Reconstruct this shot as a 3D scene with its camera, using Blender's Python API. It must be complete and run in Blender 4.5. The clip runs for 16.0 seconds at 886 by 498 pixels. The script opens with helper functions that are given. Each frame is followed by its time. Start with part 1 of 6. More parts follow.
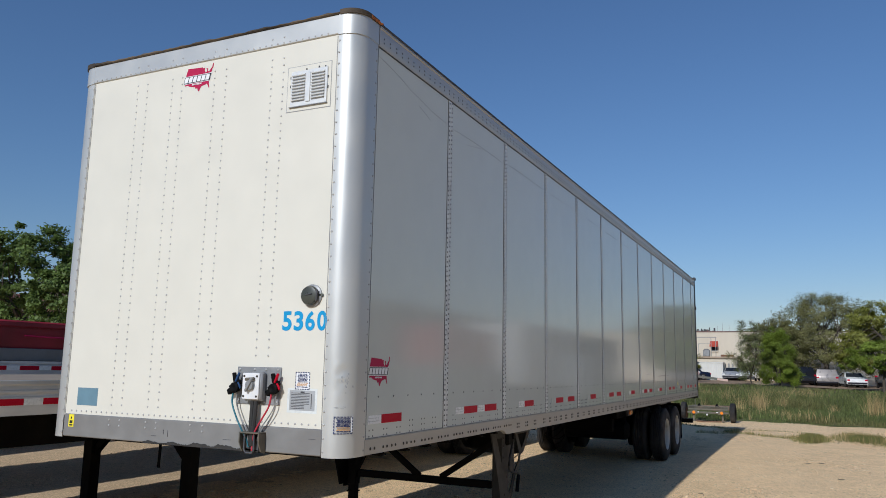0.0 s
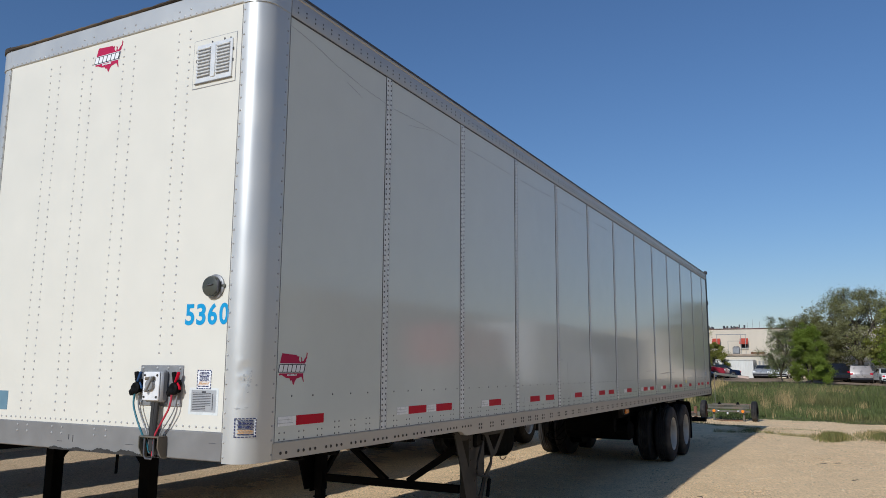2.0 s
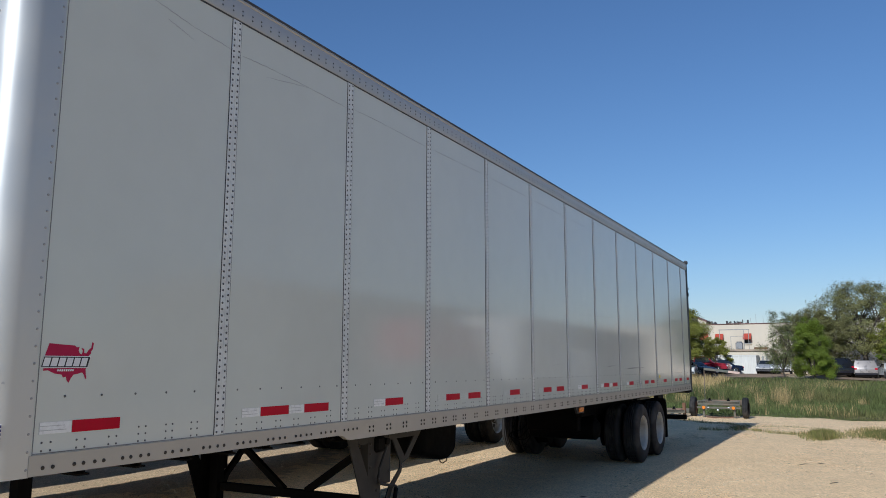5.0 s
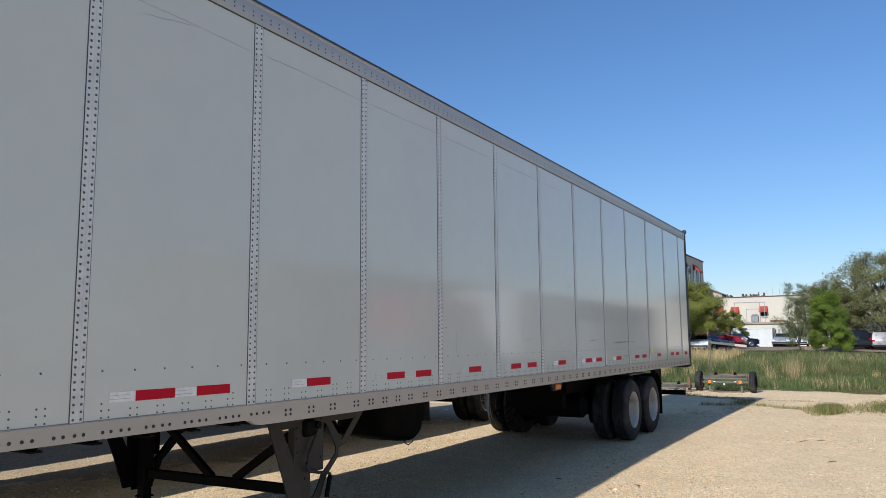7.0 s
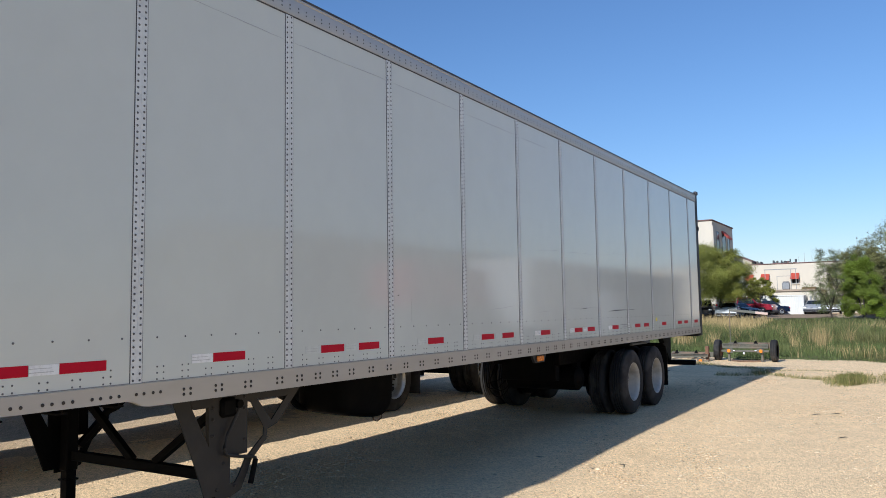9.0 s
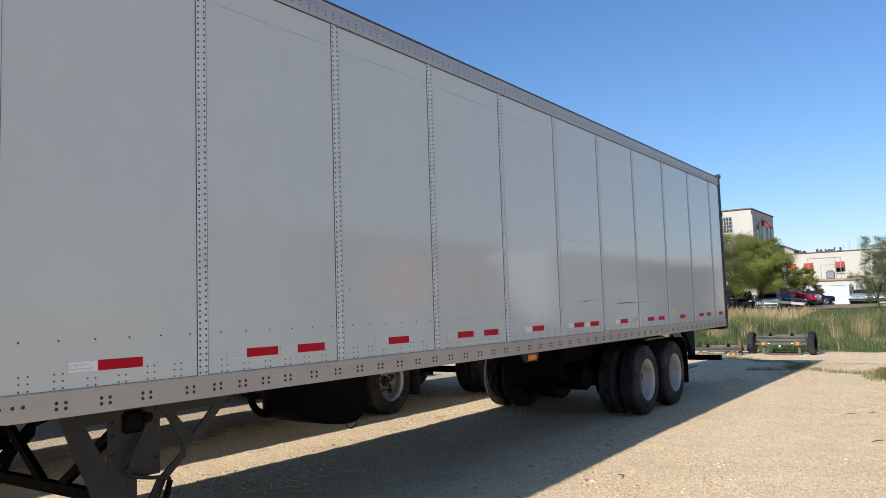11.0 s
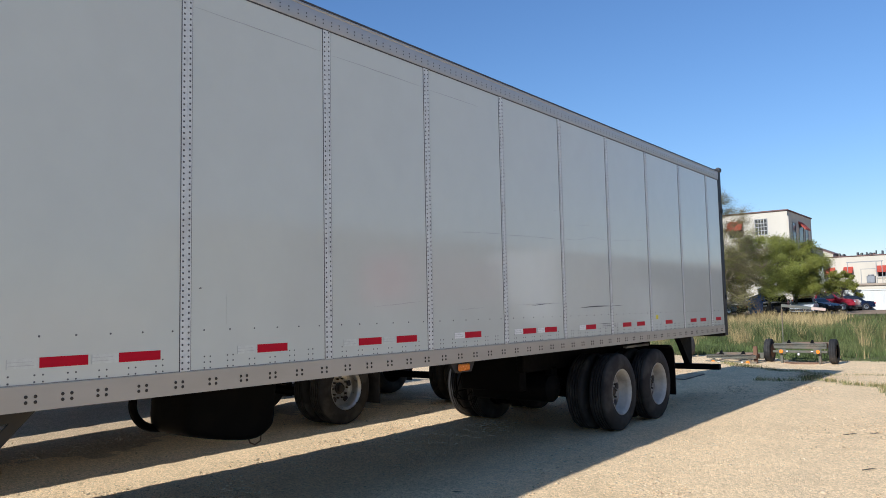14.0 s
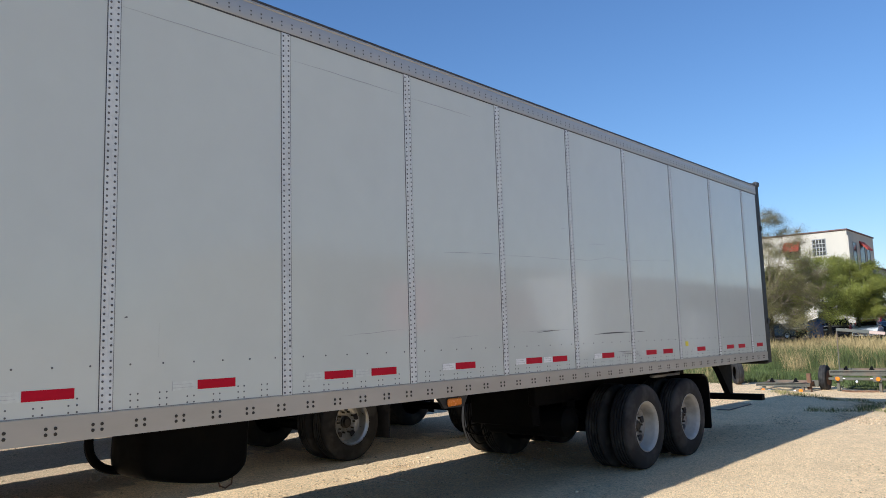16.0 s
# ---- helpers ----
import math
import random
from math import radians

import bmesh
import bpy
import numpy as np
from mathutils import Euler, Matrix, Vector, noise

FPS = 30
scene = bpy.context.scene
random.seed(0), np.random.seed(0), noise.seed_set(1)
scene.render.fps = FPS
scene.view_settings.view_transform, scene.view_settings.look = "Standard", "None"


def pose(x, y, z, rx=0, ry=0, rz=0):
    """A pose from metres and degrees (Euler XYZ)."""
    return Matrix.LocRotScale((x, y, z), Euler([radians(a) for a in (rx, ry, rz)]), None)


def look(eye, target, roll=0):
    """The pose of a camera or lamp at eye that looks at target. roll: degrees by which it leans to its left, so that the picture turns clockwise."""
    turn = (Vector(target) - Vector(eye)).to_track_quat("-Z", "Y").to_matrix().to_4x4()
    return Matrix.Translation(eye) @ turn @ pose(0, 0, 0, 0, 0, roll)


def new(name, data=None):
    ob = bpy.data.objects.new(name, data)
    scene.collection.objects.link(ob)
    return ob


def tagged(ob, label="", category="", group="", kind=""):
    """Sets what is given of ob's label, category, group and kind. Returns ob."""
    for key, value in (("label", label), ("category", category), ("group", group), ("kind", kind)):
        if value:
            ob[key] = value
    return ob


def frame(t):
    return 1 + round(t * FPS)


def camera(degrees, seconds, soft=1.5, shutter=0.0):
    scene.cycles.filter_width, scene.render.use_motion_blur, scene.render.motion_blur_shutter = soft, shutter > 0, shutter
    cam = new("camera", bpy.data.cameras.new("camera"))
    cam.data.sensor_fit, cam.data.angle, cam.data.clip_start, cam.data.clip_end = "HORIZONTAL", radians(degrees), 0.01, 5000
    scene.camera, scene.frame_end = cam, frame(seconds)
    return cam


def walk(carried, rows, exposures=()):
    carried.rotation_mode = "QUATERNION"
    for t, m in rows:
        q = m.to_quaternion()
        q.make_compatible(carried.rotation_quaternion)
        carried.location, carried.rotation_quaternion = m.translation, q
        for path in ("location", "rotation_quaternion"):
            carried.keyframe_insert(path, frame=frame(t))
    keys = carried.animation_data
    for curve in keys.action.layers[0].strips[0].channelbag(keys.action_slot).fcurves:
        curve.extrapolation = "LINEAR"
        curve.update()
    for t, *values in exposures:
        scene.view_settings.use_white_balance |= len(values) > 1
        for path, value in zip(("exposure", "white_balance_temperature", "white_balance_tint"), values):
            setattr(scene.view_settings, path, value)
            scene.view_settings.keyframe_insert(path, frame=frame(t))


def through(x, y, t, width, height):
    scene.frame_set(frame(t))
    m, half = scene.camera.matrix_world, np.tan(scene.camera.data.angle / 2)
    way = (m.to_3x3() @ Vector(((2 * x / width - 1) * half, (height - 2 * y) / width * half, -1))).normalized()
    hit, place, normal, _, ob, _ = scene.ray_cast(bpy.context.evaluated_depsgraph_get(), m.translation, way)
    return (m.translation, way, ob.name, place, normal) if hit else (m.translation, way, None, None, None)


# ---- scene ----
cam = camera(60.8, 16.0, soft=0.9)
PATH = [
    (0, (2.52, -3.92, 1.762), (1.662, -2.14, 2.07), 1.1),
    (0.5, (2.626, -3.757, 1.754), (1.741, -1.991, 2.065), 0.9),
    (1, (2.759, -3.584, 1.755), (1.855, -1.828, 2.069), 0.6),
    (1.5, (2.851, -3.393, 1.745), (1.933, -1.644, 2.059), 0.5),
    (2, (2.917, -3.22, 1.734), (1.992, -1.474, 2.045), 0.4),
    (2.5, (2.984, -3.038, 1.738), (2.052, -1.295, 2.047), 0.4),
    (3, (3.088, -2.846, 1.727), (2.152, -1.105, 2.033), 0.5),
    (3.5, (3.194, -2.65, 1.735), (2.257, -0.91, 2.042), 0.5),
    (4, (3.259, -2.429, 1.719), (2.323, -0.688, 2.026), 0.4),
    (4.5, (3.277, -2.212, 1.722), (2.338, -0.473, 2.027), 0.4),
    (5, (3.332, -1.982, 1.713), (2.391, -0.244, 2.017), 0.1),
    (7.5, (3.658, -0.835, 1.701), (2.66, 0.883, 1.924), -0.7),
    (8, (3.732, -0.579, 1.696), (2.718, 1.132, 1.9), -0.9),
    (8.5, (3.786, -0.366, 1.686), (2.753, 1.337, 1.871), -0.9),
    (9, (3.815, -0.121, 1.686), (2.76, 1.57, 1.852), -0.9),
    (11.5, (3.991, 1.159, 1.651), (2.831, 2.78, 1.815), -2.2),
    (12, (4.091, 1.418, 1.641), (2.911, 3.023, 1.811), -2.4),
    (12.5, (4.158, 1.65, 1.667), (2.967, 3.248, 1.84), -2.2),
    (13, (4.183, 1.902, 1.646), (2.982, 3.492, 1.818), -2.0),
    (13.5, (4.209, 2.119, 1.67), (2.994, 3.699, 1.84), -1.8),
    (14, (4.266, 2.31, 1.656), (3.05, 3.89, 1.819), -1.2),
    (14.3, (4.282, 2.446, 1.653), (3.088, 4.042, 1.823), 1.65),
    (14.5, (4.31, 2.512, 1.633), (3.175, 4.15, 1.798), 4.5),
    (14.7, (4.312, 2.612, 1.625), (3.212, 4.281, 1.698), 3.18),
    (15, (4.33, 2.745, 1.632), (3.147, 4.357, 1.653), 1.6),
    (15.5, (4.321, 2.973, 1.619), (3.029, 4.497, 1.719), 0.1),
    (16, (4.3, 3.171, 1.655), (2.987, 4.661, 1.892), -1.7),
]
LIGHT = [(0, -0.40, 5660, 9), (3, -0.34, 5610, 9), (5, -0.18, 5510, 8), (7.5, 0.16, 5500, 8), (9, 0.22, 5550, 9), (12.5, 0.24, 5550, 9), (16, 0.29, 5530, 8)]
walk(cam, [(t, look(eye, target, roll)) for t, eye, target, roll in PATH], LIGHT)

# sun: from ahead of the trailer and a little to its right
SUN = Vector((-0.60, -6.9, 4.12)).normalized()
world = bpy.data.worlds.new("sky")
scene.world = world
world.use_nodes = True
wn = world.node_tree
sky = wn.nodes.new("ShaderNodeTexSky")
sky.sky_type, sky.sun_disc = "NISHITA", False
sky.sun_elevation = math.asin(SUN.z)
sky.sun_rotation = math.atan2(SUN.x, SUN.y)
sky.altitude, sky.air_density, sky.dust_density, sky.ozone_density = 100, 1.35, 0.0, 9.0
wn.nodes["Background"].inputs["Strength"].default_value = 0.105
tone = wn.nodes.new("ShaderNodeMix")
tone.data_type, tone.blend_type = "RGBA", "MULTIPLY"
tone.inputs[0].default_value, tone.inputs[7].default_value = 1.0, (1.22, 0.995, 0.915, 1)
wn.links.new(sky.outputs[0], tone.inputs[6])
wn.links.new(tone.outputs[2], wn.nodes["Background"].inputs["Color"])
sun = new("sun", bpy.data.lights.new("sun", "SUN"))
sun.data.energy, sun.data.angle, sun.data.color = 4.55, radians(0.53), (1.0, 0.94, 0.85)
sun.matrix_world = look(SUN * 60, (0, 0, 0))


# ---- materials ----
def mat(name, base, rough=0.5, metal=0.0, var=0.12, size=8.0, bump=0.0, fine=None, second=None, amount=0.5, island=0.0, obj=0.0, spec=0.5, stretch=(1, 1, 1), coat=0.0, rvar=0.07):
    """Noise at two scales over a base colour; second: a stain colour with a shape of its own."""
    m = bpy.data.materials.new(name)
    m.use_nodes = True
    t = m.node_tree
    n, l = t.nodes, t.links
    b = n["Principled BSDF"]
    b.inputs["Metallic"].default_value = metal
    b.inputs["Specular IOR Level"].default_value = spec
    if coat:
        b.inputs["Coat Weight"].default_value, b.inputs["Coat Roughness"].default_value = coat, 0.06
    tc, mp = n.new("ShaderNodeTexCoord"), n.new("ShaderNodeMapping")
    mp.inputs["Scale"].default_value = stretch
    l.new(tc.outputs["Object"], mp.inputs[0])

    def tex(scale, detail=4.0):
        x = n.new("ShaderNodeTexNoise")
        x.inputs["Scale"].default_value, x.inputs["Detail"].default_value = scale, detail
        l.new(mp.outputs[0], x.inputs["Vector"])
        return x.outputs["Fac"]

    def ramp(src, lo, hi, a=0.3, z=0.7):
        r = n.new("ShaderNodeMapRange")
        r.inputs[1].default_value, r.inputs[2].default_value, r.inputs[3].default_value, r.inputs[4].default_value = a, z, lo, hi
        l.new(src, r.inputs[0])
        return r.outputs[0]

    def mix(fac, a, c, mode="MIX"):
        x = n.new("ShaderNodeMix")
        x.data_type, x.blend_type = "RGBA", mode
        for sock, v in ((x.inputs[0], fac), (x.inputs[6], a), (x.inputs[7], c)):
            if hasattr(v, "is_linked"):
                l.new(v, sock)
            else:
                sock.default_value = v
        return x.outputs[2]

    def grey(src):
        g = n.new("ShaderNodeCombineColor")
        for i in range(3):
            l.new(src, g.inputs[i])
        return g.outputs[0]

    big, small = tex(size * 0.12), tex(size)
    col = mix(1.0, (*base, 1), grey(ramp(small, 1 - var, 1 + var)), "MULTIPLY")
    col = mix(1.0, col, grey(ramp(big, 1 - var * 0.8, 1 + var * 0.8)), "MULTIPLY")
    if second:
        col = mix(ramp(tex(size * 0.3, 7.0), 0, amount, 0.5, 0.66), col, (*second, 1))
    if island:
        g = n.new("ShaderNodeNewGeometry")
        col = mix(1.0, col, grey(ramp(g.outputs["Random Per Island"], 1 - island, 1 + island, 0, 1)), "MULTIPLY")
    if obj:
        g = n.new("ShaderNodeObjectInfo")
        col = mix(1.0, col, grey(ramp(g.outputs["Random"], 1 - obj, 1 + obj, 0, 1)), "MULTIPLY")
    l.new(col, b.inputs["Base Color"])
    l.new(ramp(small, max(rough - rvar, 0.02), min(rough + rvar, 1)), b.inputs["Roughness"])
    if bump:
        k = n.new("ShaderNodeBump")
        k.inputs["Strength"].default_value, k.inputs["Distance"].default_value = 1.0, bump
        l.new(tex(fine or size * 3, 6.0), k.inputs["Height"])
        l.new(k.outputs[0], b.inputs["Normal"])
    return m


PANEL = mat("white_laminate_panel", (0.60, 0.63, 0.58), 0.10, 0, 0.015, 5, 0.0005, 0.9, second=(0.56, 0.56, 0.53), amount=0.10, rvar=0.015)
FRONT = mat("white_front_sheet", (0.655, 0.625, 0.535), 0.4, 0, 0.02, 4, 0.0012, 1.2, second=(0.66, 0.63, 0.55), amount=0.12)
STRIP = mat("white_seam_strip", (0.66, 0.68, 0.66), 0.3, 0, 0.05, 20, second=(0.45, 0.44, 0.42), amount=0.3)
ALU = mat("brushed_aluminium", (0.54, 0.535, 0.505), 0.42, 0.5, 0.025, 3, second=(0.58, 0.58, 0.58), amount=0.2)
RAILM = mat("weathered_aluminium_rail", (0.45, 0.425, 0.375), 0.5, 0.45, 0.07, 7, 0.0003, 60, second=(0.38, 0.36, 0.33), amount=0.4, stretch=(1, 0.3, 1))
TOPRAIL = mat("anodised_top_rail", (0.415, 0.415, 0.42), 0.42, 0.4, 0.05, 6, second=(0.42, 0.42, 0.43), amount=0.3, stretch=(1, 0.3, 1))
GREYRAIL = mat("grey_painted_steel", (0.205, 0.20, 0.19), 0.55, 0.1, 0.08, 8, 0.0008, 30, second=(0.16, 0.15, 0.14), amount=0.5)
GRIME = mat("black_grease", (0.025, 0.023, 0.02), 0.75, 0, 0.4, 30, 0.003, 60)
RIVET = mat("steel_rivet", (0.115, 0.115, 0.12), 0.45, 0.3, 0.2, 40)
RIVETW = mat("painted_rivet", (0.36, 0.355, 0.34), 0.4, 0.1, 0.1, 40)
SEAL = mat("dark_sealant", (0.06, 0.06, 0.065), 0.7, 0, 0.3, 30)
BLACK = mat("black_painted_steel", (0.004, 0.004, 0.0042), 0.65, 0.0, 0.3, 14, 0.0008, 60, second=(0.009, 0.0075, 0.006), amount=0.5, spec=0.08)
GREYGEAR = mat("dusty_dark_steel", (0.019, 0.018, 0.017), 0.6, 0.1, 0.25, 12, 0.0008, 60, second=(0.05, 0.041, 0.032), amount=0.4)
RUBBER = mat("tyre_rubber", (0.024, 0.022, 0.0205), 0.8, 0, 0.3, 12, 0.001, 60, second=(0.078, 0.069, 0.060), amount=0.65, spec=0.3)
RIM = mat("white_steel_rim", (0.44, 0.415, 0.36), 0.45, 0, 0.10, 14, second=(0.20, 0.18, 0.15), amount=0.6)
# darker copy of the rim: dust plus the shade deep in the dish
RIMD = mat("dusty_shaded_rim_disc", (0.31, 0.295, 0.265), 0.55, 0, 0.15, 16, second=(0.07, 0.06, 0.045), amount=0.8)
CHROME = mat("polished_aluminium_rim", (0.50, 0.50, 0.49), 0.33, 0.9, 0.1, 20, second=(0.3, 0.28, 0.25), amount=0.4)
HUB = mat("greasy_hub", (0.04, 0.035, 0.03), 0.5, 0.4, 0.3, 30)
RED = mat("red_reflective_tape", (0.46, 0.002, 0.02), 0.5, 0, 0.05, 60, spec=0.15)
WTAPE = mat("white_reflective_tape", (0.80, 0.81, 0.79), 0.3, 0, 0.06, 40)
FADED = mat("faded_white_tape", (0.615, 0.645, 0.60), 0.2, 0, 0.06, 40)
RUBMARK = mat("grey_rubbed_scratch", (0.37, 0.375, 0.375), 0.5, 0, 0.1, 40)
TAPEEDGE = mat("tape_grey_line", (0.44, 0.45, 0.44), 0.5, 0, 0.1, 40)
BLUE = mat("bright_blue_vinyl", (0.012, 0.27, 0.54), 0.4, 0, 0.05, 30)
CRIMSON = mat("crimson_vinyl", (0.40, 0.012, 0.065), 0.5, 0, 0.06, 30, spec=0.2)
BLUEDARK = mat("dark_blue_plastic", (0.012, 0.05, 0.14), 0.5, 0, 0.1, 30)
INK = mat("black_vinyl", (0.015, 0.014, 0.02), 0.4, 0, 0.1, 30)
NAVY = mat("navy_ink", (0.02, 0.025, 0.09), 0.5, 0, 0.1, 30)
PAPER = mat("white_sticker", (0.76, 0.76, 0.76), 0.45, 0, 0.04, 40)
ORANGEINK = mat("faded_orange_ink", (0.5, 0.28, 0.12), 0.5, 0, 0.1, 30)
YELLOW = mat("yellow_label", (0.80, 0.68, 0.02), 0.45, 0, 0.05, 30)
STEELBLUE = mat("blue_grey_patch", (0.13, 0.225, 0.28), 0.45, 0, 0.08, 10)
SILVER = mat("silver_label", (0.42, 0.43, 0.44), 0.35, 0.3, 0.06, 30)
OLIVE = mat("dusty_dark_lens", (0.05, 0.052, 0.04), 0.3, 0, 0.15, 20, second=(0.2, 0.19, 0.15), amount=0.3)
WHITEPL = mat("white_cast_cover", (0.72, 0.71, 0.70), 0.45, 0.1, 0.05, 20)
GREYPL = mat("grey_plate", (0.25, 0.25, 0.25), 0.5, 0.3, 0.12, 15, second=(0.14, 0.13, 0.12), amount=0.5)
VENTM = mat("pale_aluminium_louvres", (0.66, 0.66, 0.64), 0.4, 0.2, 0.04, 20)
AMBER = mat("amber_lens", (0.75, 0.22, 0.02), 0.25, 0, 0.06, 30)
BLUEHOSE = mat("teal_rubber_hose", (0.02, 0.13, 0.17), 0.5, 0, 0.1, 30)
REDHOSE = mat("red_rubber_hose", (0.42, 0.02, 0.04), 0.5, 0, 0.1, 30)
GRIMECAP = mat("weathered_brown_sealant", (0.115, 0.088, 0.062), 0.8, 0, 0.4, 9, 0.006, 40, second=(0.014, 0.013, 0.012), amount=0.95, stretch=(0.5, 1, 1), spec=0.2)
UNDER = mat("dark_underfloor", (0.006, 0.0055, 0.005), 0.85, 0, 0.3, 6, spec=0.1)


def gravel(name, base):
    """Compacted gravel: pebbles as cells of their own tone, finer grit between, and broad worn patches."""
    m = mat(name, base, 0.95, 0, 0.06, 2.2, second=(base[0] * 0.86, base[1] * 0.85, base[2] * 0.83), amount=0.5, spec=0.15)
    t = m.node_tree
    n, l = t.nodes, t.links
    b = n["Principled BSDF"]
    src = b.inputs["Base Color"].links[0].from_socket
    tc = n.new("ShaderNodeTexCoord")
    heights = []
    for scale, lo, hi in ((42.0, 0.82, 1.14), (120.0, 0.74, 1.24)):
        v = n.new("ShaderNodeTexVoronoi")
        v.inputs["Scale"].default_value = scale
        l.new(tc.outputs["Object"], v.inputs["Vector"])
        r = n.new("ShaderNodeMapRange")
        r.inputs[3].default_value, r.inputs[4].default_value = lo, hi
        s = n.new("ShaderNodeSeparateColor")
        l.new(v.outputs["Color"], s.inputs[0])
        l.new(s.outputs[0], r.inputs[0])
        x = n.new("ShaderNodeMix")
        x.data_type, x.blend_type = "RGBA", "MULTIPLY"
        x.inputs[0].default_value = 1.0
        l.new(src, x.inputs[6])
        l.new(r.outputs[0], x.inputs[7])
        src = x.outputs[2]
        heights.append(v.outputs["Distance"])
    l.new(src, b.inputs["Base Color"])
    k1, k2 = n.new("ShaderNodeBump"), n.new("ShaderNodeBump")
    for k, h, d in ((k1, heights[0], 0.0045), (k2, heights[1], 0.0028)):
        k.invert = True
        k.inputs["Strength"].default_value, k.inputs["Distance"].default_value = 1.0, d
        l.new(h, k.inputs["Height"])
    l.new(k1.outputs[0], k2.inputs["Normal"])
    l.new(k2.outputs[0], b.inputs["Normal"])
    return m


GRAVEL = gravel("pale_limestone_gravel", (0.89, 0.632, 0.352))
DARKGRAVEL = gravel("darker_yard_gravel", (0.62, 0.45, 0.27))
STONE = mat("loose_limestone", (0.55, 0.42, 0.26), 0.9, 0, 0.15, 30, island=0.35, spec=0.2)
PALE = mat("coarse_pale_stones", (0.60, 0.44, 0.27), 0.9, 0, 0.1, 30, island=0.35, spec=0.2)
SOIL = mat("grassy_soil", (0.12, 0.11, 0.05), 0.95, 0, 0.35, 3, 0.02, 20, second=(0.20, 0.16, 0.08), amount=0.6, spec=0.2)
GRASS = mat("green_grass_blades", (0.099, 0.117, 0.036), 0.6, 0, 0.35, 0.7, island=0.55, second=(0.185, 0.155, 0.06), amount=0.6, spec=0.2)
MEADOW = mat("short_green_grass", (0.094, 0.118, 0.036), 0.6, 0, 0.35, 0.7, island=0.5, second=(0.15, 0.125, 0.05), amount=0.6, spec=0.2)
GRIDW = mat("pale_window_grid", (0.46, 0.44, 0.39), 0.7, 0, 0.1, 5)
BLINDS = mat("window_with_dark_blinds", (0.06, 0.058, 0.052), 0.7, 0, 0.2, 3, spec=0.15)
STRAW = mat("dry_straw_stalks", (0.39, 0.285, 0.125), 0.7, 0, 0.2, 2, island=0.35, spec=0.3)


def foliage(name, base, island=0.5, through=0.35):
    """Leaves that let part of the light through."""
    m = mat(name, base, 0.5, 0, 0.3, 0.5, island=island, spec=0.3)
    n, l = m.node_tree.nodes, m.node_tree.links
    b, out = n["Principled BSDF"], n["Material Output"]
    t, x = n.new("ShaderNodeBsdfTranslucent"), n.new("ShaderNodeMixShader")
    l.new(b.inputs["Base Color"].links[0].from_socket, t.inputs["Color"])
    x.inputs[0].default_value = through
    l.new(b.outputs[0], x.inputs[1])
    l.new(t.outputs[0], x.inputs[2])
    l.new(x.outputs[0], out.inputs["Surface"])
    return m


BARKL = mat("pale_brown_twig_bark", (0.20, 0.15, 0.09), 0.9, 0, 0.3, 8)
BARK = mat("grey_brown_bark", (0.085, 0.068, 0.05), 0.9, 0, 0.3, 8, 0.02, 20)
LEAF = foliage("green_leaves", (0.26, 0.265, 0.052), 0.35)
LEAFG = foliage("deep_green_leaves", (0.13, 0.185, 0.045), 0.4)
LEAFB = foliage("bright_spring_leaves", (0.27, 0.27, 0.05), 0.3)
LEAFY = foliage("yellow_green_leaves", (0.215, 0.275, 0.036), 0.35)
LEAFT = foliage("thin_grey_green_leaves", (0.19, 0.225, 0.075), 0.3)
LEAFO = foliage("olive_leaves", (0.235, 0.225, 0.085), 0.35)
TWIG = foliage("budding_brown_twigs", (0.26, 0.225, 0.085), 0.35)
STUCCO = mat("white_painted_masonry", (0.60, 0.525, 0.41), 0.85, 0, 0.06, 0.8, 0.01, 6, second=(0.46, 0.42, 0.35), amount=0.35, stretch=(1, 1, 0.4))
COPING = mat("dark_roof_coping", (0.17, 0.095, 0.08), 0.8, 0, 0.2, 2)
ROOFT = mat("tan_flat_roof", (0.34, 0.26, 0.19), 0.9, 0, 0.2, 1)
SHEDM = mat("grey_green_shed_wall", (0.22, 0.225, 0.19), 0.6, 0, 0.08, 1.5, second=(0.20, 0.18, 0.14), amount=0.4, stretch=(1, 1, 0.3))
AWNING = mat("red_canvas_awning", (0.40, 0.055, 0.03), 0.8, 0, 0.1, 4)
WINDOW = mat("dark_window_glass", (0.03, 0.032, 0.034), 0.2, 0, 0.3, 2, spec=0.25)
FRAMEW = mat("grey_window_frame", (0.28, 0.27, 0.25), 0.6, 0, 0.1, 5)
CORRUG = mat("white_corrugated_steel", (0.66, 0.64, 0.58), 0.55, 0, 0.05, 1, second=(0.55, 0.52, 0.47), amount=0.2)
ASPHALT = mat("worn_asphalt", (0.30, 0.215, 0.145), 0.95, 0, 0.15, 1.5, 0.01, 30, second=(0.22, 0.165, 0.12), amount=0.5, spec=0.08)
GLASS = mat("tinted_car_glass", (0.02, 0.024, 0.03), 0.06, 0, 0.1, 4)
DARKRED = mat("dark_red_truck_paint", (0.20, 0.012, 0.022), 0.4, 0.1, 0.25, 2, second=(0.10, 0.02, 0.02), amount=0.5)
MILL = mat("mill_finish_aluminium", (0.68, 0.68, 0.66), 0.42, 0.25, 0.08, 8, second=(0.28, 0.27, 0.26), amount=0.4, stretch=(1, 0.3, 1))
BEAM = mat("dusty_grey_beam", (0.105, 0.107, 0.088), 0.6, 0.2, 0.15, 4, second=(0.2, 0.12, 0.07), amount=0.45)
WEED = mat("yellow_green_weeds", (0.175, 0.165, 0.05), 0.6, 0, 0.3, 1.5, island=0.5, second=(0.085, 0.105, 0.032), amount=0.8, spec=0.2)
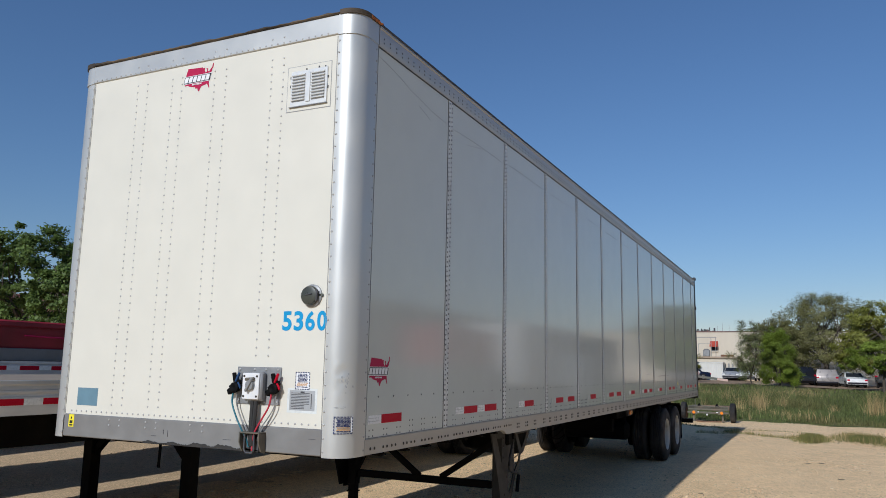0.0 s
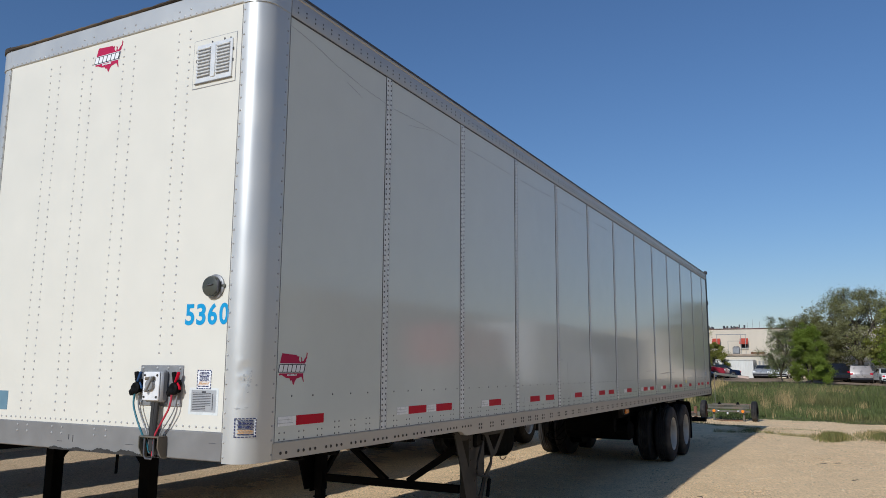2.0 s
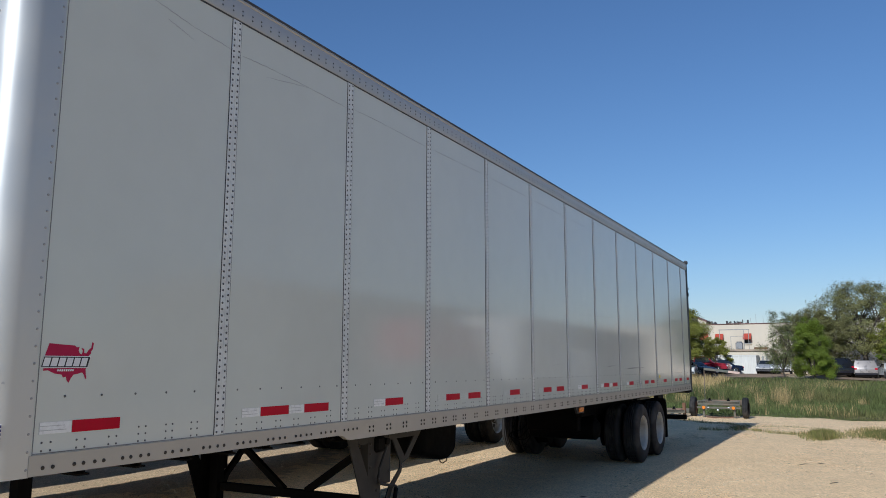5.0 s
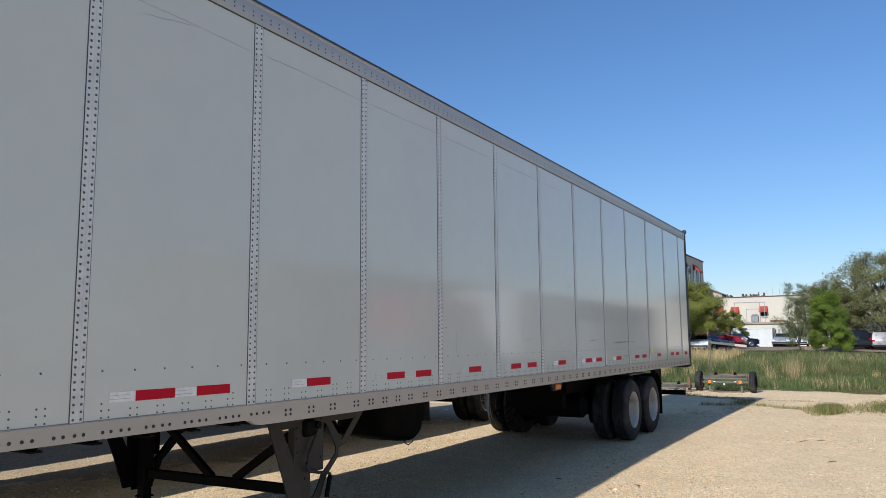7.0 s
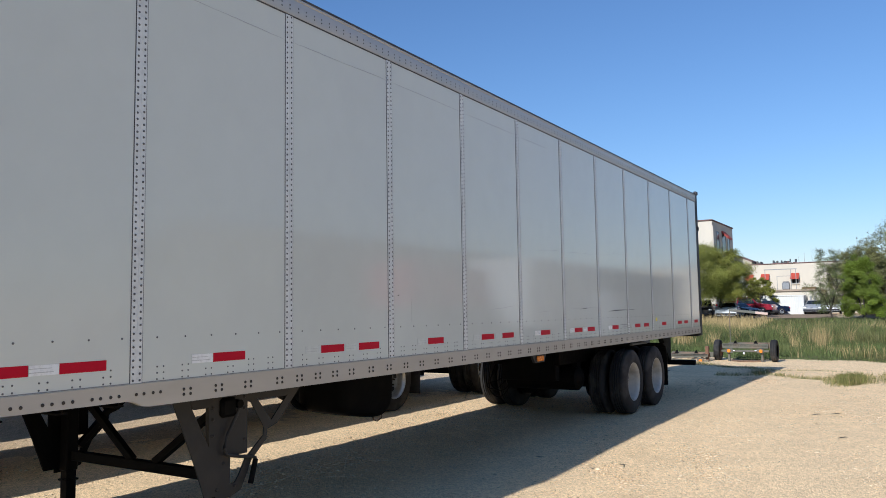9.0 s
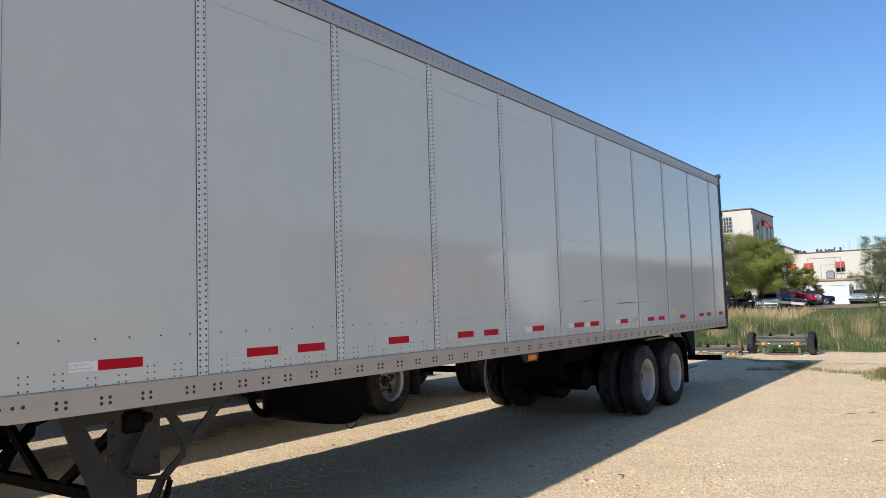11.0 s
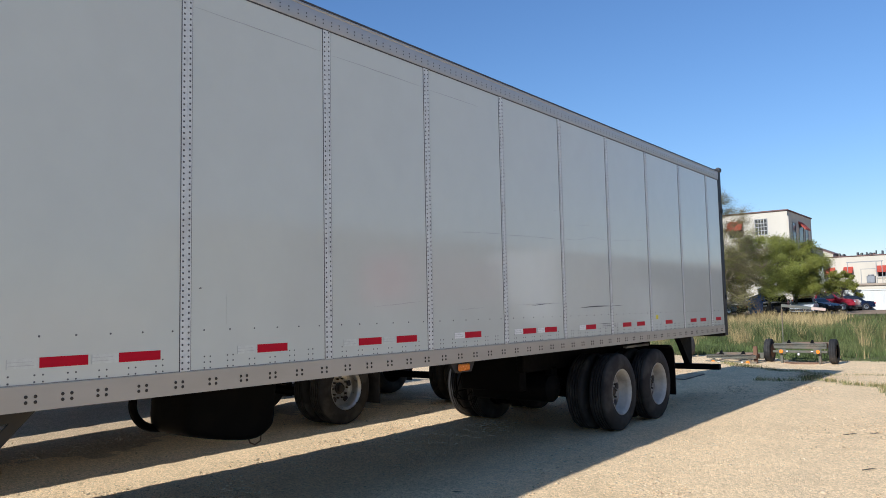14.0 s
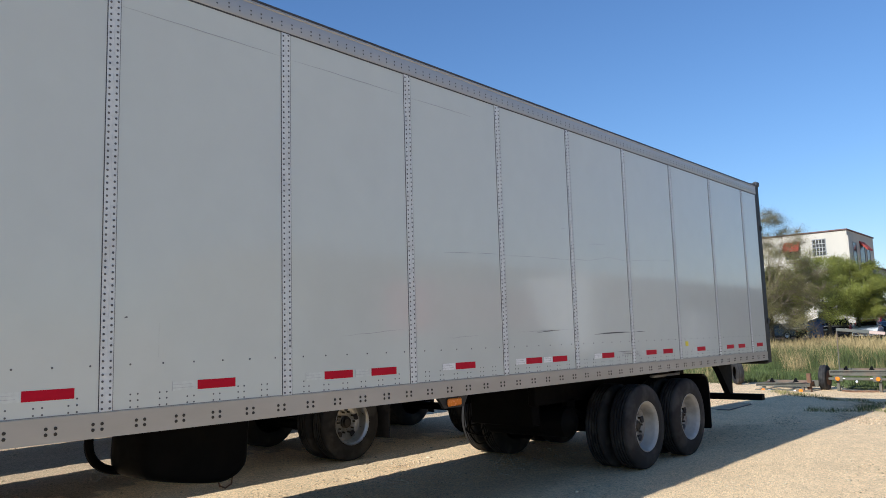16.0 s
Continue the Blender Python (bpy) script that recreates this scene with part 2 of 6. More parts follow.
DOLLYM = mat("dusty_olive_rusty_beam", (0.115, 0.108, 0.078), 0.75, 0.0, 0.25, 5, second=(0.23, 0.125, 0.075), amount=0.6)
DUSTBOARD = mat("dusty_board", (0.50, 0.37, 0.23), 0.95, 0, 0.2, 4, second=(0.3, 0.22, 0.14), amount=0.5, spec=0.1)
P_PINK = mat("faded_pink_paint", (0.52, 0.38, 0.31), 0.6, 0, 0.1, 20, second=(0.3, 0.2, 0.15), amount=0.4)
RUST = mat("rusty_steel", (0.17, 0.085, 0.045), 0.85, 0, 0.3, 8)
DECK = mat("weathered_deck_boards", (0.28, 0.22, 0.16), 0.85, 0, 0.2, 6, stretch=(4, 0.5, 1))


def paint(name, base, metal=0.3):
    return mat(name, base, 0.3, metal, 0.05, 3, coat=0.6)


# ---- mesh building ----
class Mesh:
    def __init__(self):
        self.v, self.f = [], []

    def add(self, vs, fs):
        k = len(self.v)
        self.v += [tuple(p) for p in vs]
        self.f += [tuple(i + k for i in q) for q in fs]
        return self

    def box(self, x0, x1, y0, y1, z0, z1, c=0.0, m=None):
        """A box, with its edges chamfered by c, turned by m."""
        (x0, x1), (y0, y1), (z0, z1) = sorted((x0, x1)), sorted((y0, y1)), sorted((z0, z1))
        c = min(c, (x1 - x0) * 0.45, (y1 - y0) * 0.45, (z1 - z0) * 0.45)
        if c <= 0:
            vs = [(x, y, z) for x in (x0, x1) for y in (y0, y1) for z in (z0, z1)]
            fs = [(0, 1, 3, 2), (4, 6, 7, 5), (0, 4, 5, 1), (2, 3, 7, 6), (0, 2, 6, 4), (1, 5, 7, 3)]
        else:
            vs, fs, idx = [], [], {}
            for i, x in enumerate((x0, x1)):
                for j, y in enumerate((y0, y1)):
                    for k, z in enumerate((z0, z1)):
                        sx, sy, sz = (c if i == 0 else -c), (c if j == 0 else -c), (c if k == 0 else -c)
                        for a, p in enumerate(((x, y + sy, z + sz), (x + sx, y, z + sz), (x + sx, y + sy, z))):
                            idx[i, j, k, a] = len(vs)
                            vs.append(p)
            for i in (0, 1):
                q = [idx[i, 0, 0, 0], idx[i, 0, 1, 0], idx[i, 1, 1, 0], idx[i, 1, 0, 0]]
                fs.append(tuple(q if i else q[::-1])[::-1])
                q = [idx[0, i, 0, 1], idx[0, i, 1, 1], idx[1, i, 1, 1], idx[1, i, 0, 1]]
                fs.append(tuple(q if i else q[::-1]))
                q = [idx[0, 0, i, 2], idx[0, 1, i, 2], idx[1, 1, i, 2], idx[1, 0, i, 2]]
                fs.append(tuple(q if i else q[::-1])[::-1])
            for i in (0, 1):
                for j in (0, 1):
                    fs.append((idx[i, j, 0, 0], idx[i, j, 1, 0], idx[i, j, 1, 1], idx[i, j, 0, 1]))
                    fs.append((idx[i, 0, j, 0], idx[i, 1, j, 0], idx[i, 1, j, 2], idx[i, 0, j, 2]))
                    fs.append((idx[0, i, j, 1], idx[1, i, j, 1], idx[1, i, j, 2], idx[0, i, j, 2]))
                    for k in (0, 1):
                        fs.append((idx[i, j, k, 0], idx[i, j, k, 1], idx[i, j, k, 2]))
        if m is not None:
            vs = [m @ Vector(p) for p in vs]
        return self.add(vs, fs)

    def lathe(self, p, axis, prof, n=24, arc=1.0):
        """Turns a profile of (distance along the axis, radius) about the axis through p."""
        p, axis = Vector(p), Vector(axis).normalized()
        u = axis.orthogonal().normalized()
        w = axis.cross(u)
        vs, fs = [], []
        for d, r in prof:
            for i in range(n):
                a = 2 * math.pi * i / n
                vs.append(p + axis * d + (u * math.cos(a) + w * math.sin(a)) * max(r, 1e-4))
        for j in range(len(prof) - 1):
            for i in range(n):
                k = (i + 1) % n
                fs.append((j * n + i, j * n + k, (j + 1) * n + k, (j + 1) * n + i))
        return self.add(vs, fs)

    def cyl(self, a, b, r, r2=None, n=12):
        a, b = Vector(a), Vector(b)
        d = (b - a).length
        r2 = r if r2 is None else r2
        return self.lathe(a, b - a, [(0, 0), (0, r), (d, r2), (d, 0)], n)

    def tube(self, pts, r, n=6):
        pts = [Vector(p) for p in pts]
        rs = r if isinstance(r, (list, tuple)) else [r] * len(pts)
        vs, fs = [], []
        up = Vector((0.13, 0.21, 0.97))
        for i, p in enumerate(pts):
            d = (pts[min(i + 1, len(pts) - 1)] - pts[max(i - 1, 0)]).normalized()
            u = d.cross(up)
            u = u.normalized() if u.length > 1e-3 else d.orthogonal().normalized()
            w = d.cross(u)
            vs += [p + (u * math.cos(2 * math.pi * k / n) + w * math.sin(2 * math.pi * k / n)) * rs[i] for k in range(n)]
        for i in range(len(pts) - 1):
            for k in range(n):
                j = (k + 1) % n
                fs.append((i * n + k, i * n + j, (i + 1) * n + j, (i + 1) * n + k))
        fs.append(tuple(range(n))[::-1])
        fs.append(tuple((len(pts) - 1) * n + k for k in range(n)))
        return self.add(vs, fs)

    def prism(self, poly, axis, a, b):
        """A flat outline pushed from a to b along x, y or z."""
        put = {"x": lambda u, v, w: (w, u, v), "y": lambda u, v, w: (u, w, v), "z": lambda u, v, w: (u, v, w)}[axis]
        n = len(poly)
        vs = [put(u, v, a) for u, v in poly] + [put(u, v, b) for u, v in poly]
        fs = [tuple(range(n))[::-1], tuple(range(n, 2 * n))] + [(i, (i + 1) % n, n + (i + 1) % n, n + i) for i in range(n)]
        return self.add(vs, fs)

    def bar(self, a, b, w, h, c=0.004):
        """A beam of section w x h from a to b."""
        a, b = Vector(a), Vector(b)
        d = b - a
        m = Matrix.Translation((a + b) / 2) @ d.to_track_quat("X", "Z").to_matrix().to_4x4()
        return self.box(-d.length / 2, d.length / 2, -w / 2, w / 2, -h / 2, h / 2, c, m)

    def rivet(self, p, nrm, r=0.0075, h=0.004):
        return self.lathe(p, nrm, [(0, r), (h * 0.6, r * 0.85), (h, r * 0.4), (h, 0)], 6)

    def data(self, name, smooth=True):
        me = bpy.data.meshes.new(name)
        me.from_pydata(self.v, [], self.f)
        bm = bmesh.new()
        bm.from_mesh(me)
        bmesh.ops.recalc_face_normals(bm, faces=bm.faces)
        bm.to_mesh(me)
        bm.free()
        if smooth:
            me.polygons.foreach_set("use_smooth", [True] * len(me.polygons))
            me.set_sharp_from_angle(angle=radians(38))
        return me


def fast(name, verts, faces, material):
    """A mesh from arrays, for blades, leaves and stones."""
    me = bpy.data.meshes.new(name)
    k, n = faces.shape
    me.vertices.add(len(verts))
    me.vertices.foreach_set("co", np.asarray(verts, dtype=np.float32).ravel())
    me.loops.add(k * n)
    me.loops.foreach_set("vertex_index", faces.astype(np.int32).ravel())
    me.polygons.add(k)
    me.polygons.foreach_set("loop_start", np.arange(0, k * n, n, dtype=np.int32))
    me.update(calc_edges=True)
    me.materials.append(material)
    return me


def origin_of(ob):
    p = Vector((0, 0, 0))
    while ob:
        p += ob.location
        ob = ob.parent
    return p


SMALL = ("rivets", "panel_rivets", "bolt_clusters", "top_rail_rivets", "post_rivets", "front_rivets", "plate_bolts", "leg_bolts", "wheel_nuts", "cover_screws", "rim_openings", "rub_marks", "print", "coloured_print")


def part(name, m, material, parent=None, label="", smooth=True):
    """One mesh object; m is built in world places and hangs under its parent."""
    me = m.data(name, smooth) if isinstance(m, Mesh) else m
    if parent:
        me.transform(Matrix.Translation(-origin_of(parent)))
    if not me.materials:
        me.materials.append(material)
    ob = new(name, me)
    ob.parent = parent
    if name in SMALL:
        ob["kind"] = "stuff"
    return tagged(ob, label)


def thing(name, at, label, category, group="", kind=""):
    e = new(name)
    e.location, e.empty_display_size = at, 0.3
    return tagged(e, label, category, group, kind)


def shared(name, me, at, parent, rot=(0, 0, 0)):
    """A piece that shares its mesh with the others of its kind."""
    ob = new(name, me)
    ob.location, ob.rotation_euler, ob.parent = Vector(at) - origin_of(parent), rot, parent
    return ob


def smooth01(x):
    x = np.clip(x, 0, 1)
    return x * x * (3 - 2 * x)


def rise(x, y):
    """The ground's height: level round the trailer, a little higher far off."""
    x, y = np.asarray(x, dtype=float), np.asarray(y, dtype=float)
    return (0.85 - 0.30 * smooth01((x + 1) / 6)) * smooth01((y - 48) / 34) + 0.07 * smooth01((-0.8 - x) / 1.8) * smooth01((45 - y) / 20) + 0.035 * smooth01((y - 6) / 4) * smooth01((23 - y) / 5) * smooth01((1.5 + x) / 1.0) * smooth01((4 - x) / 3) + 0.06 * smooth01((y - 5) / 4) * smooth01((30 - y) / 10) * smooth01((-4 - x) / 2)


# ---- ground ----
def steps(*runs):
    out = []
    for a, b, d in runs:
        out += list(np.arange(a, b, d))
    return np.array(out + [runs[-1][1]])


gx = steps((-1500, -300, 200), (-300, -60, 20), (-60, -12, 3), (-12, 9, 0.14), (9, 60, 3), (60, 300, 20), (300, 1500, 200))
gy = steps((-1500, -300, 200), (-300, -30, 15), (-30, -6, 2), (-6, 27, 0.14), (27, 100, 1.5), (100, 300, 20), (300, 2500, 220))
GX, GY = np.meshgrid(gx, gy, indexing="xy")
near = np.clip(1 - np.maximum(np.abs(GX + 1) - 9, 0) / 4, 0, 1) * np.clip(1 - np.maximum(np.abs(GY - 10) - 15, 0) / 4, 0, 1)
rng = np.random.RandomState(3)
bumps = 0.008 * np.sin(GX * 1.9 + 0.6 * np.sin(GY * 0.7)) * np.sin(GY * 0.5 + 0.8) + 0.003 * np.sin(GX * 4.3 + GY * 1.1) + rng.uniform(-0.006, 0.006, GX.shape)
GZ = rise(GX, GY) + near * (bumps - 0.006)
nx, ny = len(gx), len(gy)
ii, jj = np.meshgrid(np.arange(nx - 1), np.arange(ny - 1), indexing="xy")
q0 = (jj * nx + ii).ravel()
me = fast("ground", np.stack([GX.ravel(), GY.ravel(), GZ.ravel()], 1), np.stack([q0, q0 + 1, q0 + nx + 1, q0 + nx], 1), GRAVEL)
me.polygons.foreach_set("use_smooth", [True] * len(me.polygons))
# a darker tone of the same gravel between the parked flatbeds
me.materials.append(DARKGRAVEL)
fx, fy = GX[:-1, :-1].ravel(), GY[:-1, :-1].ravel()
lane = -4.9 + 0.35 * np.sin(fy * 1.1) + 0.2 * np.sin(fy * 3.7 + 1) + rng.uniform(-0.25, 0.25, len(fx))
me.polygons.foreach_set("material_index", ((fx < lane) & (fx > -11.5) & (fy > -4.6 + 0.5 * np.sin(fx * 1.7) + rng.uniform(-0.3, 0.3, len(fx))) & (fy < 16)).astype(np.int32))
tagged(new("ground", me), "pale compacted limestone gravel yard with scattered stones", "ground", kind="structure")


def strips(name, xs, y0, y1, z, material, label, category, lo=None):
    m = Mesh()
    ys = np.linspace(0, 1, 24)
    for x in xs:
        a = y0 + (lo(x) if lo else 0)
        for s in ys:
            y = a + (y1 - a) * s
            m.v.append((float(x), float(y), float(rise(x, y)) + z))
    n = len(ys)
    for i in range(len(xs) - 1):
        for j in range(n - 1):
            m.f.append((i * n + j, (i + 1) * n + j, (i + 1) * n + j + 1, i * n + j + 1))
    return tagged(part(name, m, material), label, category, kind="structure")


def edge(x):
    return 0.35 * math.sin(x * 1.3) + 0.25 * math.sin(x * 3.1 + 1) - 0.06 * x


strips("verge", np.arange(-70, 46, 0.5), 26.3, 72, 0.006, SOIL, "rough grassy ground behind the gravel yard", "verge", edge)
strips("road", np.arange(-90, 91, 6), 72, 92, 0.012, ASPHALT, "worn grey asphalt parking lot", "parking lot")

# ---- the trailer ----
W = 2.59
ZB, ZS, ZT = 1.165, 1.302, 3.90
trailer = thing("semi_trailer", (-W / 2, 8.0, 0), "long white box semi-trailer with riveted panels, parked on gravel", "semi-trailer")
SEAMS = [1.40, 2.648, 3.893, 5.138, 6.39, 7.645, 8.897, 10.153, 11.41, 12.71, 14.03, 15.33]


def corner(x, s, r, y0, flange):
    """The outline of a rounded front corner seen from above: s is 1 at the near side, -1 at the far side."""
    pts = [(x - s * (r + flange[0]), y0)]
    for k in range(13):
        a = math.pi / 2 * k / 12
        pts.append((x - s * r * (1 - math.sin(a)), y0 + r * (1 - math.cos(a))))
    pts.append((x, y0 + r + flange[1]))
    return pts


def skin(path, z0, z1, t, x_in):
    """A bent plate that follows path, t thick."""
    m, n = Mesh(), len(path)
    vs = [(x, y, z) for z in (z0, z1) for x, y in path]
    inn = []
    for i, (x, y) in enumerate(path):
        a, b = Vector(path[max(i - 1, 0)]), Vector(path[min(i + 1, n - 1)])
        d = (b - a).normalized()
        q = Vector((-d.y, d.x)) * t
        if (Vector((x, y)) + q - Vector(x_in)).length > (Vector((x, y)) - q - Vector(x_in)).length:
            q = -q
        inn.append((x + q.x, y + q.y))
    vs += [(x, y, z) for z in (z0, z1) for x, y in inn]
    fs = []
    for i in range(n - 1):
        fs += [(i, i + 1, n + i + 1, n + i), (2 * n + i, 3 * n + i, 3 * n + i + 1, 2 * n + i + 1),
               (i, 2 * n + i, 2 * n + i + 1, i + 1), (n + i, n + i + 1, 3 * n + i + 1, 3 * n + i)]
    fs += [(0, n, 3 * n, 2 * n), (n - 1, 3 * n - 1, 4 * n - 1, 2 * n - 1)]
    return m.add(vs, fs)


# walls
edges = [0.225] + SEAMS + [15.97]
for a, b in zip(edges[:-1], edges[1:]):
    part("side_panel", Mesh().box(-0.035, 0, a + 0.001, b - 0.001, ZS - 0.01, ZT + 0.02, 0.0015), PANEL, trailer, "glossy white laminate side panel with a few rub marks")
part("side_panel", Mesh().box(-W, -W + 0.035, 0.225, 15.97, ZS - 0.01, ZT + 0.02, 0.002), PANEL, trailer)
front = part("front_panel", Mesh().box(-W + 0.145, -0.145, 0, 0.035, 1.36, 3.925, 0.002), FRONT, trailer, "sunlit off-white front sheet with double rows of rivets")
posts = []
for s, x in ((1, 0.004), (-1, -W - 0.004)):
    p = corner(x, s, 0.135, -0.005, (0.025, 0.10))
    posts.append(part("corner_post", skin(p, 1.205, 3.905, 0.006, (-W / 2, 4)), ALU, trailer, "rounded brushed aluminium corner post, dented near its foot"))
    part("top_corner", skin(corner(x + s * 0.004, s, 0.135, -0.011, (0.03, 0.11)), 3.905, 4.045, 0.008, (-W / 2, 4)), ALU, trailer)
    cap = corner(x + s * 0.009, s, 0.13, -0.018, (0.03, 0.12))
    part("roof_edge_cap", skin(cap, 4.043, 4.076, 0.03, (-W / 2, 4)), GRIMECAP, trailer)
m = Mesh()
for k in range(7):
    y = 0.125 + 0.022 * k
    m.box(0.010, 0.0165 + 0.002 * (k % 3), y, y + 0.021, 4.046 + 0.003 * (k % 2), 4.072 - 0.004 * (k % 3), 0.003)
part("rust_patch", m, mat("orange_rust", (0.36, 0.12, 0.035), 0.9, 0, 0.4, 40, second=(0.08, 0.05, 0.03), amount=0.6), trailer, "orange rust on the roof edge")
# dents in the near corner post
me = posts[0].data
post_at = origin_of(posts[0])
bm = bmesh.new()
bm.from_mesh(me)
bmesh.ops.subdivide_edges(bm, edges=[e for e in bm.edges if abs(e.verts[0].co.z - e.verts[1].co.z) > 1], cuts=150)
for v in bm.verts:
    p = v.co + post_at
    for z, d, r, xd in ((1.655, 0.006, 0.013, -0.05), (1.68, -0.004, 0.010, -0.03), (1.705, 0.006, 0.012, -0.06), (1.74, 0.005, 0.010, -0.045), (1.765, -0.003, 0.009, -0.065), (1.53, 0.003, 0.007, -0.05), (1.515, -0.002, 0.007, -0.03), (1.61, 0.003, 0.010, -0.07), (1.72, 0.004, 0.008, -0.03)):
        k = math.exp(-((p.z - z) / r) ** 2) * math.exp(-((p.x - xd) / 0.016) ** 2)
        v.co += Vector((-0.6, 0.8, 0)) * d * k
bm.to_mesh(me)
bm.free()

# rails
part("front_top_rail", Mesh().prism([(-0.006, 3.91), (-0.010, 3.915), (-0.010, 4.04), (-0.004, 4.047), (0.04, 4.047), (0.04, 3.91)], "x", -W + 0.155, -0.155), ALU, trailer, "pale blue-grey aluminium rail above the front sheet")
m, n = Mesh(), 60
for k in range(n + 1):
    x = -W + 0.13 + (W - 0.26) * k / n
    lift = 0.005 * math.sin(k * 0.7) * math.sin(k * 0.23 + 1) + 0.004 * math.sin(k * 1.9) + 0.010 * math.exp(-k / 6)
    m.v += [(x, y, z) for y, z in ((0.06, 4.047), (-0.013, 4.048), (-0.020, 4.054), (-0.018, 4.062 + lift * 0.7), (0.0, 4.070 + lift * 0.7), (0.06, 4.076))]
for k in range(n):
    m.f += [(k * 6 + q, k * 6 + (q + 1) % 6, k * 6 + 6 + (q + 1) % 6, k * 6 + 6 + q) for q in range(6)]
m.f += [tuple(range(6)), tuple(n * 6 + q for q in range(6))]
part("roof_edge_cap", m, GRIMECAP, trailer, "brown weathered sealed roof edge, lifted at one end")
for x, s in ((0, 1), (-W, -1)):
    m = Mesh().prism([(x - s * 0.03, 3.90), (x + s * 0.005, 3.90), (x + s * 0.009, 3.908), (x + s * 0.009, 4.022), (x + s * 0.016, 4.028), (x + s * 0.016, 4.040), (x - s * 0.03, 4.044)], "y", 0.24, 15.99)
    part("top_rail", m, TOPRAIL, trailer, "weathered aluminium top rail with two rows of rivets")
    part("roof_lip", Mesh().prism([(x - s * 0.06, 4.041), (x + s * 0.020, 4.041), (x + s * 0.020, 4.056), (x - s * 0.06, 4.068)], "y", 0.25, 16.0), SEAL, trailer)
    prof = [(0.225, 1.208), (2.58, 1.208), (2.635, 1.200), (2.69, 1.172), (2.74, ZB), (15.97, ZB), (15.97, ZS), (0.225, ZS)]
    m = Mesh().prism(prof, "x", x - s * 0.03, x + s * 0.007)
    r = part("bottom_rail", m, RAILM, trailer, "dull aluminium bottom rail with bolt clusters")
    near_rail = r if s == 1 else near_rail
part("top_rail_line", Mesh().box(0.001, 0.0025, 0.24, 15.97, 3.889, 3.90), SEAL, trailer)
part("bottom_rail_line", Mesh().box(0.001, 0.0025, 0.24, 15.97, ZS + 0.003, ZS + 0.007), GREYPL, trailer)
m = Mesh().box(-W + 0.165, -0.155, -0.008, 0.04, 1.212, 1.372, 0.006)
rail = part("front_bottom_rail", m, GREYRAIL, trailer, "grey painted steel front rail with greasy scuffs along its lower edge")
m = Mesh()
rnd = random.Random(4)
low, up = [], []
for k in range(141):
    x = -1.62 + 1.0 * k / 140
    h = 0.006 + 0.017 * math.exp(-((k - 92) / 36) ** 2) * (0.6 + 0.5 * math.sin(k * 0.31) * math.sin(k * 0.13)) + 0.006 * rnd.random() + 0.006 * math.sin(k * 0.21)
    low.append((x, 1.209))
    up.append((x, 1.212 + max(h, 0.002)))
m.prism(low + up[::-1], "y", -0.0125, -0.006)
part("grease_smear", m, GRIME, rail)
for x, z, w, h in ((-1.55, 1.26, 0.05, 0.002), (-1.44, 1.275, 0.003, 0.03), (-1.40, 1.262, 0.003, 0.04), (-0.92, 1.27, 0.07, 0.002), (-0.25, 1.31, 0.05, 0.0015)):
    part("scuff_mark", Mesh().box(x, x + w, -0.0105, -0.007, z, z + h), SEAL, rail)

# roof, floor and rear frame
part("roof", Mesh().prism([(-W + 0.02, 4.045), (-W / 2, 4.075), (-0.02, 4.045), (-0.02, 4.02), (-W + 0.02, 4.02)], "y", 0.04, 16.05), RAILM, trailer)
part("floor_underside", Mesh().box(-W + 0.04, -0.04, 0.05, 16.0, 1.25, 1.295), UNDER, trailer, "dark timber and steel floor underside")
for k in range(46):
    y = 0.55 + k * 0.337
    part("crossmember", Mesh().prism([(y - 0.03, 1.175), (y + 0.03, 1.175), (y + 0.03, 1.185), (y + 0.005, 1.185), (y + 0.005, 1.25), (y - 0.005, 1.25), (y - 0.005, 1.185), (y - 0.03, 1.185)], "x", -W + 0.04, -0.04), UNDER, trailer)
part("coupler_plate", Mesh().box(-W + 0.35, -0.35, 0.3, 1.9, 1.162, 1.174, 0.003), BLACK, trailer)
for x in (-W, -0.045):
    part("rear_corner_post", Mesh().box(x - 0.006, x + 0.051, 15.97, 16.14, 1.12, 4.10, 0.006), GREYGEAR, trailer, "dark galvanised rear frame post")
part("rear_header", Mesh().box(-W + 0.05, -0.05, 15.98, 16.14, 3.9, 4.11, 0.008), GREYGEAR, trailer)
part("rear_sill", Mesh().box(-W + 0.05, -0.05, 15.98, 16.15, 1.10, 1.33, 0.008), GREYGEAR, trailer)
for k in range(2):
    x0 = -W + 0.06 + k * 1.24
    part("rear_door", Mesh().box(x0, x0 + 1.23, 16.05, 16.09, 1.34, 3.89, 0.004), PANEL, trailer)
for z in (1.75, 3.3):
    part("door_hinge", Mesh().box(0.006, 0.02, 16.06, 16.15, z, z + 0.09, 0.006), GREYGEAR, trailer)
part("corner_light", Mesh().box(-0.03, 0.03, 16.0, 16.15, 4.05, 4.125, 0.012), SEAL, trailer)

